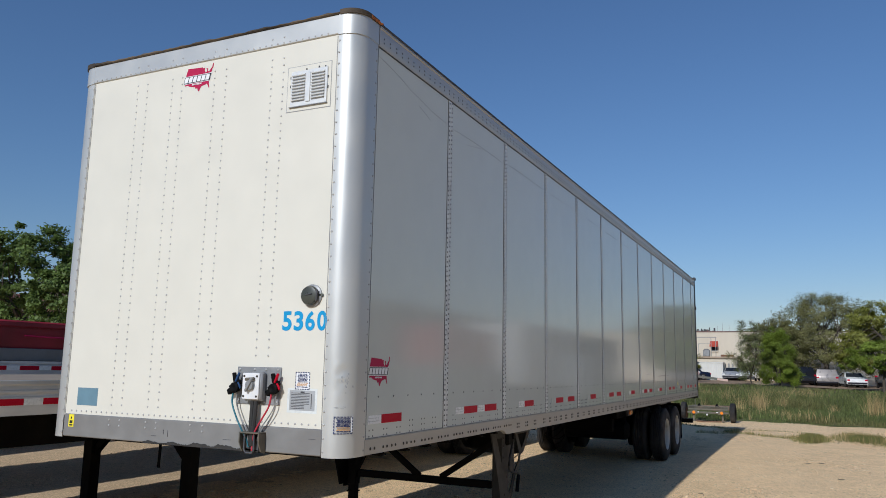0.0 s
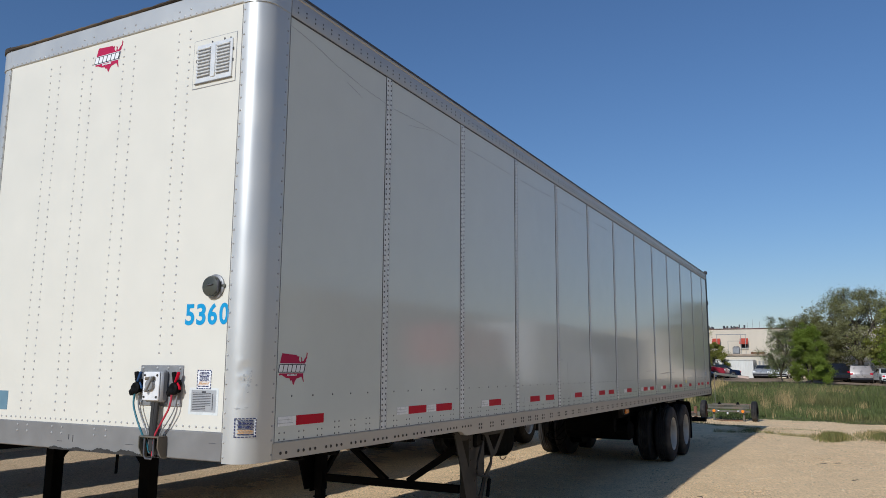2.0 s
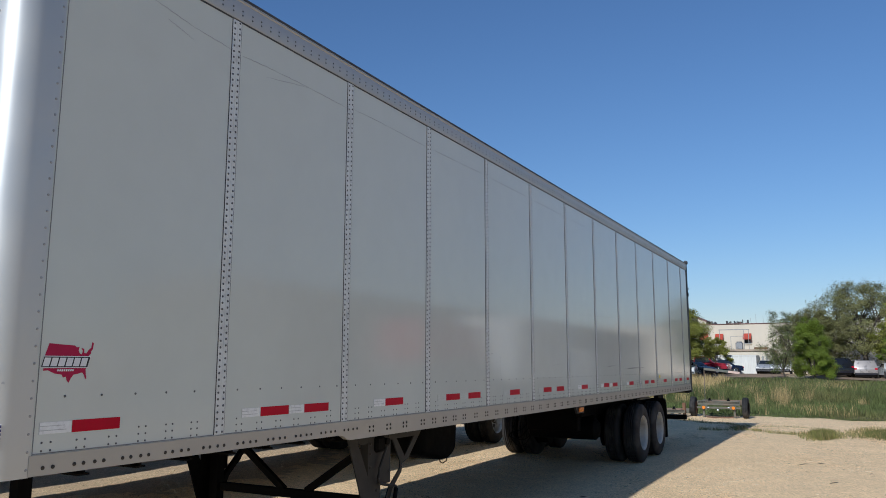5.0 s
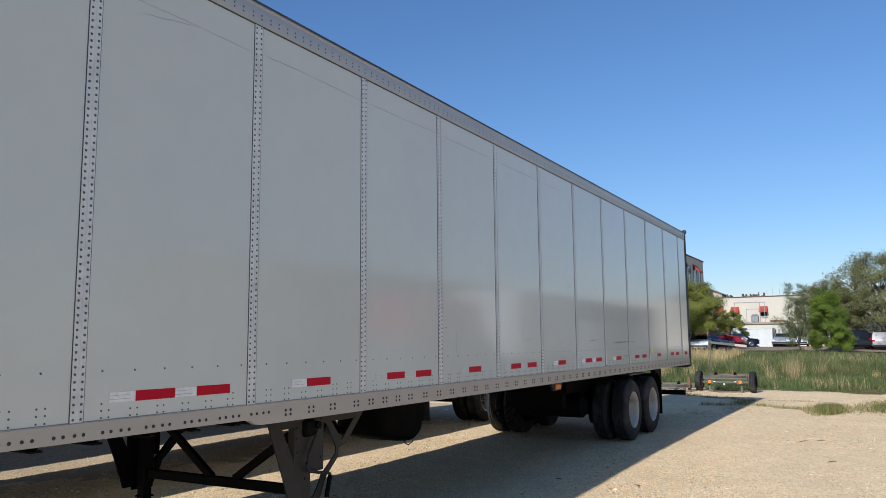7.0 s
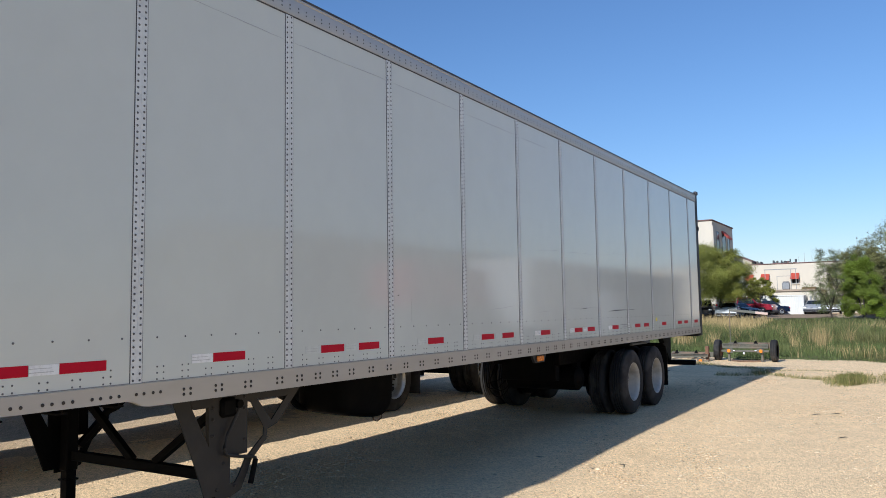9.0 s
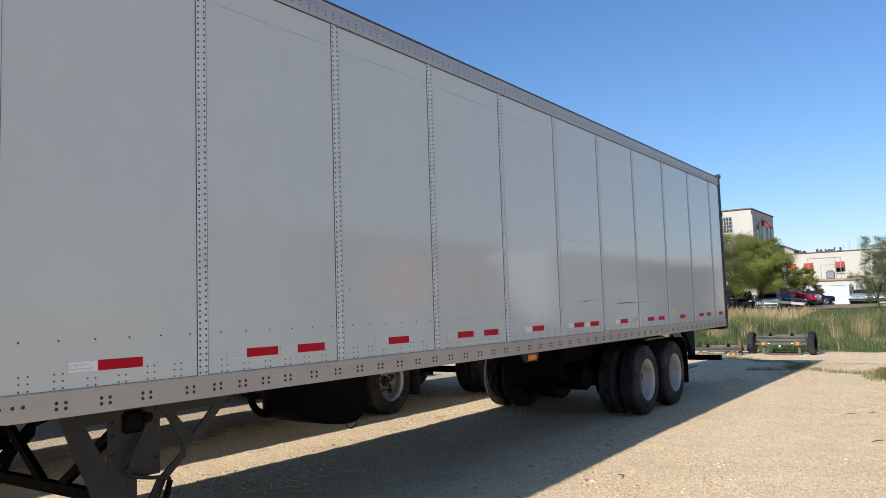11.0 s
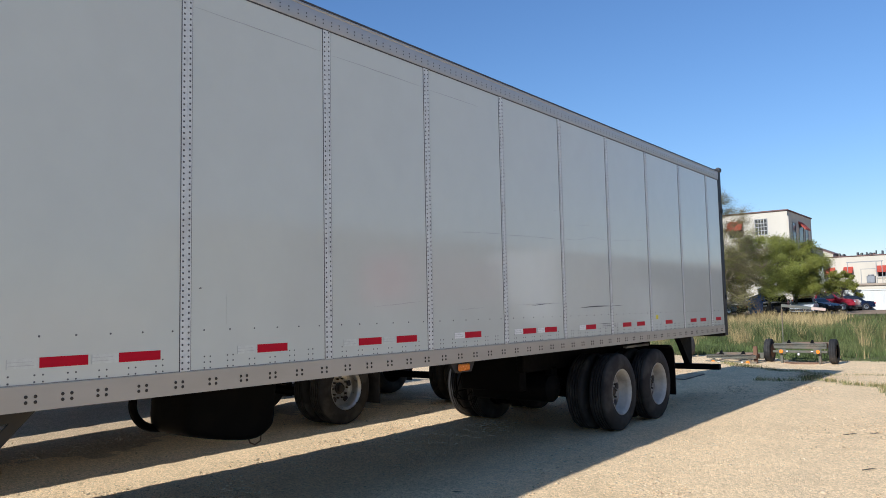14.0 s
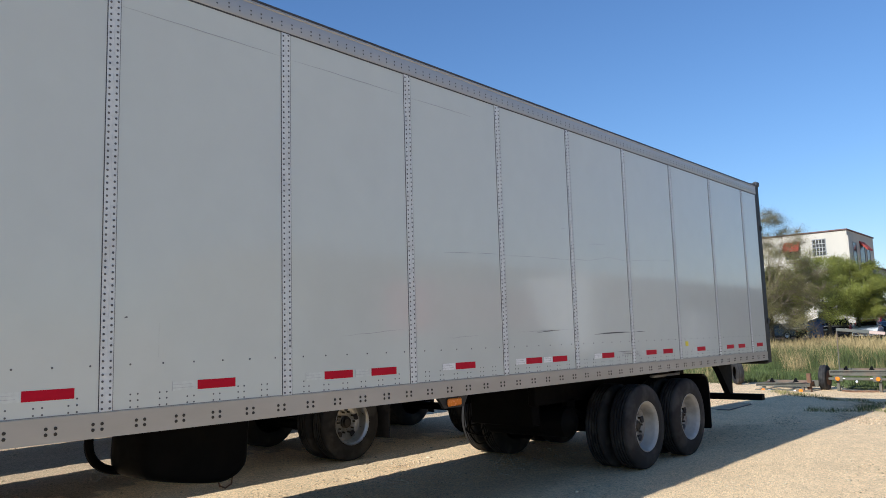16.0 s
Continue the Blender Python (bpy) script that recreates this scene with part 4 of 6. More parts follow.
m.box(-0.33, -0.30, -0.0024, -0.0012, 1.583, 1.594)
part("print", m, SEAL, sl)
part("label_film", Mesh().box(-0.43, -0.205, -0.0008, 0.0002, 1.462, 1.612), STRIP, front)
part("blue_square", Mesh().box(-2.312, -2.106, -0.0015, 0, 1.437, 1.562), STEELBLUE, front, "faded blue-grey square patch")
y = part("yellow_label", Mesh().box(-2.372, -2.318, -0.0095, -0.007, 1.280, 1.368, 0.002), YELLOW, front, "small yellow warning label")
part("print", Mesh().box(-2.362, -2.328, -0.0104, -0.009, 1.288, 1.298).box(-2.36, -2.33, -0.0104, -0.009, 1.305, 1.325).box(-2.35, -2.34, -0.0104, -0.009, 1.335, 1.352), INK, y)

# landing gear
gear = part("landing_gear", Mesh().box(-2.30, -0.25, 3.55, 3.75, 1.155, 1.175, 0.004), BLACK, trailer, "black steel landing legs with cross bracing and a folding crank")
for x, out, mt in ((-0.42, 1, GREYGEAR), (-2.17, -1, BLACK)):
    leg = part("leg", Mesh().box(x - 0.055, x + 0.055, 3.555, 3.655, 0.44, 1.17, 0.008), mt, gear)
    part("inner_leg", Mesh().box(x - 0.045, x + 0.045, 3.562, 3.648, 0.06, 0.46, 0.006).box(x - 0.058, x + 0.058, 3.55, 3.66, 0.36, 0.375, 0.002), BLACK, leg)
    part("foot", Mesh().prism([(3.46, 0.0), (3.78, 0.0), (3.78, 0.015), (3.72, 0.06), (3.50, 0.06), (3.46, 0.015)], "x", x - 0.12, x + 0.12), BLACK, leg)
    xo = x + out * 0.082
    for outline in (
            [(3.15, 1.17), (3.29, 1.17), (3.32, 1.07), (3.47, 0.79), (3.47, 0.45), (3.44, 0.45), (3.34, 0.72)],
            [(3.47, 1.17), (3.53, 1.17), (3.53, 0.45), (3.47, 0.45)],
            [(3.29, 1.17), (3.47, 1.17), (3.47, 1.065), (3.44, 1.055), (3.345, 1.055), (3.325, 1.07)],
            [(3.53, 0.72), (3.66, 0.72), (3.66, 0.42), (3.53, 0.42)],
            [(3.53, 1.17), (3.66, 1.17), (3.66, 0.72), (3.53, 0.72)],
            [(3.66, 1.17), (3.82, 1.17), (3.82, 0.70), (3.66, 0.70)],
            [(3.66, 0.42), (3.76, 0.45), (3.82, 0.56), (3.86, 0.64), (3.80, 0.66), (3.745, 0.56), (3.705, 0.51), (3.66, 0.51)],
            [(3.80, 0.66), (3.86, 0.64), (4.01, 0.77), (4.02, 0.84), (3.985, 0.86), (3.98, 0.80)],
            [(3.985, 0.86), (3.86, 1.05), (3.82, 1.07), (3.82, 1.17), (3.90, 1.17), (3.91, 1.08), (4.06, 0.90), (4.02, 0.84)],
            [(4.02, 0.84), (4.06, 0.90), (4.24, 1.08), (4.24, 1.17), (4.42, 1.17), (4.12, 0.87)],
            [(3.90, 1.17), (4.24, 1.17), (4.24, 1.075), (4.21, 1.065), (3.94, 1.065), (3.91, 1.08)]):
        part("wing_plate", Mesh().prism(outline, "x", xo - 0.006, xo + 0.006), mt, leg)
    m = Mesh()
    for y, z in ((3.50, 1.12), (3.50, 1.05), (3.50, 0.97), (3.50, 0.86), (3.70, 1.12), (3.79, 1.10), (3.79, 1.02), (3.79, 0.80), (3.60, 0.66), (3.54, 0.49), (3.70, 0.49), (3.25, 1.13), (3.95, 1.135), (4.30, 1.13)):
        m.rivet((xo + out * 0.006, y, z), (out, 0, 0), 0.013, 0.009)
    part("leg_bolts", m, HUB, leg)
part("cross_tube", Mesh().bar((-2.1, 3.61, 0.565), (-0.5, 3.61, 0.565), 0.06, 0.075), BLACK, gear)
part("diagonal_brace", Mesh().bar((-2.06, 3.61, 1.10), (-1.34, 3.61, 0.59), 0.05, 0.06), BLACK, gear)
part("diagonal_brace", Mesh().bar((-0.49, 3.61, 0.98), (-1.08, 3.61, 0.60), 0.05, 0.06), BLACK, gear)
part("rear_brace", Mesh().bar((-2.17, 3.69, 0.62), (-2.17, 4.25, 1.17), 0.05, 0.05), BLACK, gear)
part("gearbox", Mesh().box(-0.36, -0.30, 3.56, 3.70, 0.975, 1.11, 0.02).cyl((-0.33, 3.71, 1.06), (-0.285, 3.71, 1.06), 0.03, None, 12), BLACK, gear)
crank = part("crank_handle", Mesh().tube([(-0.315, 3.72, 1.06), (-0.30, 3.72, 1.05), (-0.298, 3.69, 0.99), (-0.298, 3.60, 0.85), (-0.298, 3.575, 0.77), (-0.298, 3.585, 0.735), (-0.298, 3.62, 0.715), (-0.298, 3.73, 0.69), (-0.298, 3.83, 0.675), (-0.298, 3.865, 0.66), (-0.298, 3.868, 0.63)], 0.0125, 8), GREYGEAR, gear, "folded crank handle")
part("grip", Mesh().cyl((-0.298, 3.868, 0.65), (-0.298, 3.82, 0.485), 0.019, None, 10), BLACK, crank)
part("crank_shaft", Mesh().cyl((-0.37, 3.62, 1.06), (-2.1, 3.62, 1.06), 0.02, None, 8), BLACK, gear)

# black tank slung below the floor
m = Mesh()
prof = [(6.06, 1.15), (6.04, 0.80), (6.08, 0.665), (6.25, 0.605), (6.50, 0.555), (6.68, 0.53), (6.80, 0.535), (6.93, 0.60), (6.99, 0.72), (7.02, 1.15)]
ring = []
for k, q in enumerate(prof):
    p0, p1, p2, p3 = (Vector(prof[(k + d) % len(prof)]) for d in (-1, 0, 1, 2))
    for t in (0, 0.25, 0.5, 0.75):
        ring.append(tuple(0.5 * (2 * p1 + (p2 - p0) * t + (2 * p0 - 5 * p1 + 4 * p2 - p3) * t * t + (3 * p1 - p0 - 3 * p2 + p3) * t ** 3)) if 0 < k < len(prof) - 2 else tuple(p1.lerp(p2, t)))
ends = ((-1.96, 0.80), (-1.95, 0.88), (-1.92, 0.95), (-1.87, 0.985), (-1.80, 1.0), (-1.46, 1.0), (-1.39, 0.985), (-1.34, 0.95), (-1.31, 0.88), (-1.30, 0.80))
n = len(ring)
for x, k in ends:
    m.v += [(x, 6.58 + (y - 6.58) * k, min(0.86 + (z - 0.86) * k, 1.15) if z < 1.1 else 1.15) for y, z in ring]
for e in range(len(ends) - 1):
    m.f += [(e * n + q, e * n + (q + 1) % n, (e + 1) * n + (q + 1) % n, (e + 1) * n + q) for q in range(n)]
m.f += [tuple(range(n)), tuple((len(ends) - 1) * n + q for q in range(n))]
tank = part("slung_tank", m, BLACK, trailer, "black tapered tank slung below the floor")
hose("tank_strap", [(-1.85, 6.10, 1.16), (-1.85, 5.94, 1.10), (-1.85, 5.865, 0.97), (-1.85, 5.87, 0.84), (-1.85, 5.94, 0.74), (-1.85, 6.06, 0.685), (-1.85, 6.30, 0.655)], 0.036, BLACK, tank)
part("tank_strap", Mesh().box(-1.80, -1.74, 6.18, 7.05, 1.10, 1.165, 0.006), BLACK, tank)
part("drain_chain", Mesh().tube([(-1.45, 6.76, 0.545), (-1.45, 6.78, 0.49), (-1.43, 6.82, 0.468), (-1.40, 6.86, 0.50), (-1.40, 6.87, 0.58)], 0.008, 6), RUST, tank)


# wheels
def wheel(parent, x_out, s, y, rim_mt, rim_lab, r=0.502, w=0.28, dish=True, disc=RIMD, deep=0.24):
    """One tyre with its rim; x_out is its outer face and s the side it faces."""
    z = r + float(rise(x_out, y))
    ax = (s, 0, 0)
    p = (x_out - s * w, y, z)
    prof = [(0.02, 0.30), (0.0, 0.34), (0.0, 0.42), (0.015, r - 0.04), (0.035, r - 0.008), (0.05, r)]
    for k in range(1, 5):
        c = 0.05 + (w - 0.10) * k / 5
        prof += [(c - 0.008, r), (c - 0.006, r - 0.020), (c + 0.006, r - 0.020), (c + 0.008, r)]
    prof += [(w - 0.05, r), (w - 0.035, r - 0.008), (w - 0.015, r - 0.04), (w, 0.42), (w, 0.385), (w + 0.002, 0.38), (w - 0.002, 0.34), (w - 0.008, 0.305), (w - 0.03, 0.286)]
    t = part("wheel", Mesh().lathe(p, ax, [(0.03, 0.295), (w * 0.5, 0.27), (w - 0.03, 0.29), (w - 0.016, 0.302), (w - 0.008, 0.298), (w - 0.010, 0.290), (w - 0.022, 0.284), (w - 0.030, 0.274), (w - 0.060, 0.266), (w * (deep + 0.2), 0.255), (w * (deep + 0.08), 0.246), (w * (deep + 0.02), 0.24)] if dish else [(0.03, 0.30), (w - 0.03, 0.29), (w - 0.03, 0.0)], 36), rim_mt, parent, rim_lab)
    part("tyre", Mesh().lathe(p, ax, prof, 44), RUBBER, t, "worn ribbed truck tyre, dusty")
    if dish:
        part("rim_disc", Mesh().lathe(p, ax, [(w * (deep + 0.01), 0.250), (w * (deep + 0.07), 0.240), (w * (deep + 0.08), 0.225), (w * (deep + 0.03), 0.19), (w * deep, 0.165), (w * deep, 0.0)], 30), disc, t, "dusty wheel disc with round openings")
        part("hub", Mesh().lathe(p, ax, [(w * deep, 0.085), (w * (deep + 0.08), 0.080), (w * (deep + 0.10), 0.066), (w * (deep + 0.20), 0.060), (w * (deep + 0.22), 0.045), (w * (deep + 0.19), 0.040), (w * (deep + 0.19), 0)], 20), HUB, t)
        m, g = Mesh(), Mesh()
        for k in range(10):
            a = 2 * math.pi * k / 10
            c = Vector(p) + Vector((s * w * deep, math.cos(a) * 0.14, math.sin(a) * 0.14))
            m.cyl(c, c + Vector((s * 0.035, 0, 0)), 0.014, None, 6)
            if k % 2 == 0:
                c = Vector(p) + Vector((s * w * (deep + 0.03), math.cos(a + 0.3) * 0.196, math.sin(a + 0.3) * 0.196))
                g.lathe(c, ax, [(0.0, 0.044), (0.012, 0.044), (0.013, 0.0)], 14)
        part("wheel_nuts", m, HUB, t)
        part("rim_openings", g, INK, t)
    return t


tandem = part("tandem_axle", Mesh().box(-1.85, -1.75, 10.4, 14.4, 0.86, 1.17, 0.01).box(-0.84, -0.74, 10.4, 14.4, 0.86, 1.17, 0.01), BLACK, trailer, "black tandem suspension below the trailer's rear")
for y in (11.75, 13.0):
    part("axle", Mesh().cyl((-2.3, y, 0.49), (-0.3, y, 0.49), 0.065, None, 14), BLACK, tandem)
    for x in (-2.0, -0.79):
        part("brake_drum", Mesh().cyl((x, y, 0.49), (x + 0.2, y, 0.49), 0.21, None, 20), BLACK, tandem)
    for x in (-1.80, -0.79):
        part("leaf_spring", Mesh().tube([(x, y - 0.5, 0.74), (x, y - 0.2, 0.64), (x, y, 0.60), (x, y + 0.2, 0.64), (x, y + 0.5, 0.74)], 0.045, 6), BLACK, tandem)
        part("hanger", Mesh().box(x - 0.05, x + 0.05, y - 0.66, y - 0.5, 0.66, 0.9, 0.01), BLACK, tandem)
        part("brake_chamber", Mesh().cyl((x + 0.25, y - 0.25, 0.62), (x + 0.25, y - 0.05, 0.60), 0.09, None, 14), BLACK, tandem)
    for s, x in ((1, -0.045), (-1, -W - 0.02)):
        wheel(tandem, x, s, y, RIM, "white steel dual wheel with dusty black tyre", deep=0.34)
        # black rim stands for the shade between the dual wheels
        wheel(tandem, x - s * 0.33, s, y, BLACK, "", dish=False)
for y in (10.55, 12.37, 14.3):
    part("cross_beam", Mesh().box(-1.75, -0.84, y - 0.08, y + 0.08, 0.62, 1.05, 0.01), BLACK, tandem)
part("air_tank", Mesh().lathe((-2.0, 12.37, 0.60), (1, 0, 0), [(0, 0), (0.03, 0.15), (0.08, 0.20), (1.34, 0.20), (1.39, 0.15), (1.42, 0)], 20), BLACK, tandem)
part("air_tank", Mesh().lathe((-1.95, 11.05, 0.62), (1, 0, 0), [(0, 0), (0.03, 0.13), (0.08, 0.18), (1.24, 0.18), (1.29, 0.13), (1.32, 0)], 20), BLACK, tandem)
part("slider_rail", Mesh().box(-0.34, -0.28, 12.45, 13.25, 1.070, 1.105, 0.006), GREYRAIL, tandem, "dull metal slider rail above the rear wheels")
for x in (-0.06, -W + 0.66):
    part("mud_flap", Mesh().prism([(13.47, 1.075), (13.53, 1.068), (13.62, 1.03), (13.675, 0.94), (13.69, 0.80), (13.685, 0.34), (13.66, 0.31), (13.665, 0.80), (13.65, 0.92), (13.60, 1.01), (13.51, 1.045), (13.47, 1.05)], "x", x - 0.62, x), BLACK, tandem, "curved black rubber mud flap")
    part("flap_hanger", Mesh().box(x - 0.5, x - 0.4, 13.50, 13.58, 1.05, 1.18, 0.006), BLACK, tandem)
for q in ([(-2.15, 11.0, 1.15), (-2.28, 11.05, 0.62), (-2.24, 11.1, 0.42), (-2.08, 11.1, 0.38), (-1.92, 11.12, 0.52), (-1.75, 11.2, 0.9)],
          [(-2.05, 11.1, 1.1), (-2.32, 11.12, 0.50), (-2.27, 11.15, 0.30), (-2.10, 11.1, 0.28), (-1.96, 11.1, 0.42), (-1.8, 11.2, 0.85)],
          [(-1.8, 11.2, 1.1), (-2.1, 11.2, 0.60), (-2.34, 11.1, 0.48), (-2.30, 11.1, 0.40), (-2.1, 11.1, 0.46), (-1.7, 11.2, 0.95)]):
    hose("air_line", q, 0.010, BLACK, tandem)
lb = part("marker_bracket", Mesh().prism([(7.95, 1.17), (8.35, 1.17), (8.29, 1.07), (8.03, 1.07)], "x", -0.05, -0.02), GREYGEAR, trailer)
part("amber_marker", Mesh().box(-0.02, 0.006, 8.06, 8.24, 1.085, 1.15, 0.012), AMBER, lb, "amber side marker lamp")

# rear guard
guard = part("rear_guard", Mesh().box(-W + 0.12, -0.13, 15.95, 16.08, 0.51, 0.61, 0.008), BLACK, trailer, "black steel rear impact guard")
for x in (-0.70, -1.89):
    part("guard_post", Mesh().prism([(15.97, 0.60), (16.08, 0.60), (16.10, 1.12), (15.45, 1.12), (15.62, 0.98)], "x", x - 0.05, x + 0.05), BLACK, guard)

# ---- flatbeds parked beside the trailer ----
def flatbed(at, label, y0, y1, x0, x1, z0, z1, axles, legs, rim, rim_lab):
    z0, z1 = z0 + 0.02, z1 + 0.02
    f = thing("flatbed_trailer", at, label, "flatbed trailer", "flatbeds beside the trailer")
    part("deck", Mesh().box(x0 + 0.06, x1 - 0.06, y0, y1, z1 - 0.06, z1 - 0.005, 0.004), DECK, f, "weathered timber deck")
    for x, s in ((x0, -1), (x1, 1)):
        prof = [(x, z1), (x, z1 - 0.03), (x - s * 0.015, z1 - 0.045), (x - s * 0.015, z1 - 0.075), (x - s * 0.004, z1 - 0.085), (x - s * 0.004, z1 - 0.10), (x - s * 0.015, z1 - 0.11), (x - s * 0.015, z0 + 0.16), (x, z0 + 0.15), (x, z0), (x - s * 0.06, z0), (x - s * 0.06, z1)]
        r = part("side_rail", Mesh().prism(prof, "y", y0, y1), MILL, f, "ribbed aluminium side rail")
        y = y0 + 0.34
        while y < y1 - 0.7:
            part("red_tape", Mesh().box(x, x + s * 0.003, y, y + 0.28, z0 + 0.085, z0 + 0.14), RED, r)
            part("white_tape", Mesh().box(x, x + s * 0.003, y + 0.28, y + 0.46, z0 + 0.085, z0 + 0.14), WTAPE, r)
            y += 0.46 if y < y0 + 7 else 1.4
    part("headboard", Mesh().box(x0, x1, y0 - 0.03, y0, z0, z1, 0.006), ALU, f)
    for x in (x0 + 0.75, x1 - 0.75):
        part("main_beam", Mesh().box(x - 0.07, x + 0.07, y0 + 0.6, y1, z0 - 0.34, z1 - 0.06, 0.006), BLACK, f)
    for y in axles:
        part("axle", Mesh().cyl((x0 + 0.4, y, 0.49), (x1 - 0.4, y, 0.49), 0.065, None, 12), BLACK, f)
        for s, x in ((1, x1), (-1, x0)):
            wheel(f, x - s * 0.08, s, y, rim, rim_lab, disc=rim, deep=0.42)
            # inner rim in black, as shade between the paired tyres
            wheel(f, x - s * 0.41, s, y, BLACK, "", dish=False)
            part("mud_flap", Mesh().box(x - s * 0.62, x - s * 0.02, y + 0.62, y + 0.635, 0.3, 1.0, 0.004), RUBBER, f)
            part("air_bag", Mesh().cyl((x - s * 0.8, y + 0.25, 0.55), (x - s * 0.8, y + 0.25, 1.0), 0.12, None, 12), BLACK, f)
    for x in legs:
        g = part("landing_leg", Mesh().box(x - 0.07, x + 0.07, 2.52, 2.66, 0.09, z0 - 0.0, 0.008), BLACK, f)
        part("foot", Mesh().box(x - 0.13, x + 0.13, 2.45, 2.73, 0.068, 0.1, 0.006), BLACK, g)
        part("leg_brace", Mesh().bar((x + (0.03 if x < -5 else -0.03), 2.6, 0.68), (x + (0.62 if x < -5 else -0.62), 2.6, z0 - 0.02), 0.07, 0.08), BLACK, g)
        part("top_plate", Mesh().prism([(x - 0.22, z0), (x + 0.22, z0), (x + 0.08, z0 - 0.16), (x - 0.08, z0 - 0.16)], "y", 2.50, 2.515), BLACK, g)
    if legs:
        part("leg_cross_tube", Mesh().bar((legs[0], 2.6, 0.95), (legs[1], 2.6, 0.95), 0.05, 0.06), BLACK, f)
        part("crank_handle", Mesh().tube([(legs[1] - 0.05, 2.45, 1.05), (legs[1] - 0.22, 2.42, 1.03), (legs[1] - 0.26, 2.40, 0.98), (legs[1] - 0.27, 2.40, 0.62)], 0.016, 8), BLACK, f)
    return f


flatbed((-4.9, 6.0, 0), "silver flatbed trailer with ribbed side rails and red-white tape", -1.6, 14.4, -6.05, -3.45, 1.27, 1.56, (10.12, 13.2), (-5.17, -3.64), CHROME, "polished aluminium dual wheel")
flatbed((-8.2, 9.0, 0), "second silver flatbed trailer carrying a dark red body", -3.2, 13.0, -9.30, -6.72, 1.51, 1.71, (10.6, 11.9), (), CHROME, "")
flatbed((-12.0, 5.0, 0), "third flatbed trailer parked beyond the others", -4.0, 12.0, -13.3, -10.62, 1.27, 1.47, (9.6, 10.9), (), CHROME, "")
body = thing("tipper_body", (-8.20, 6.0, 1.71), "dark red steel truck body resting on a flatbed", "truck body")
part("shell", Mesh().prism([(-9.30, 1.712), (-7.25, 1.712), (-7.10, 1.95), (-7.10, 2.18), (-7.16, 2.24), (-9.40, 2.24)], "y", 1.6, 10.5), DARKRED, body)
part("top_rim", Mesh().box(-7.20, -7.04, 1.6, 10.5, 2.18, 2.27, 0.02), DARKRED, body)
for k in range(6):
    part("stake", Mesh().box(-7.13, -7.05, 2.1 + k * 1.5, 2.17 + k * 1.5, 1.90, 2.2, 0.012), DARKRED, body)
part("lower_panel", Mesh().box(-7.16, -7.08, 2.0, 10.0, 1.73, 1.90, 0.01), GREYRAIL, body)
hose("tarp_cord", [(-7.03, 4.4, 2.26), (-7.02, 4.1, 2.12), (-7.02, 3.9, 2.06), (-7.02, 3.3, 2.06), (-7.02, 2.9, 2.07)], 0.011, CRIMSON, body)


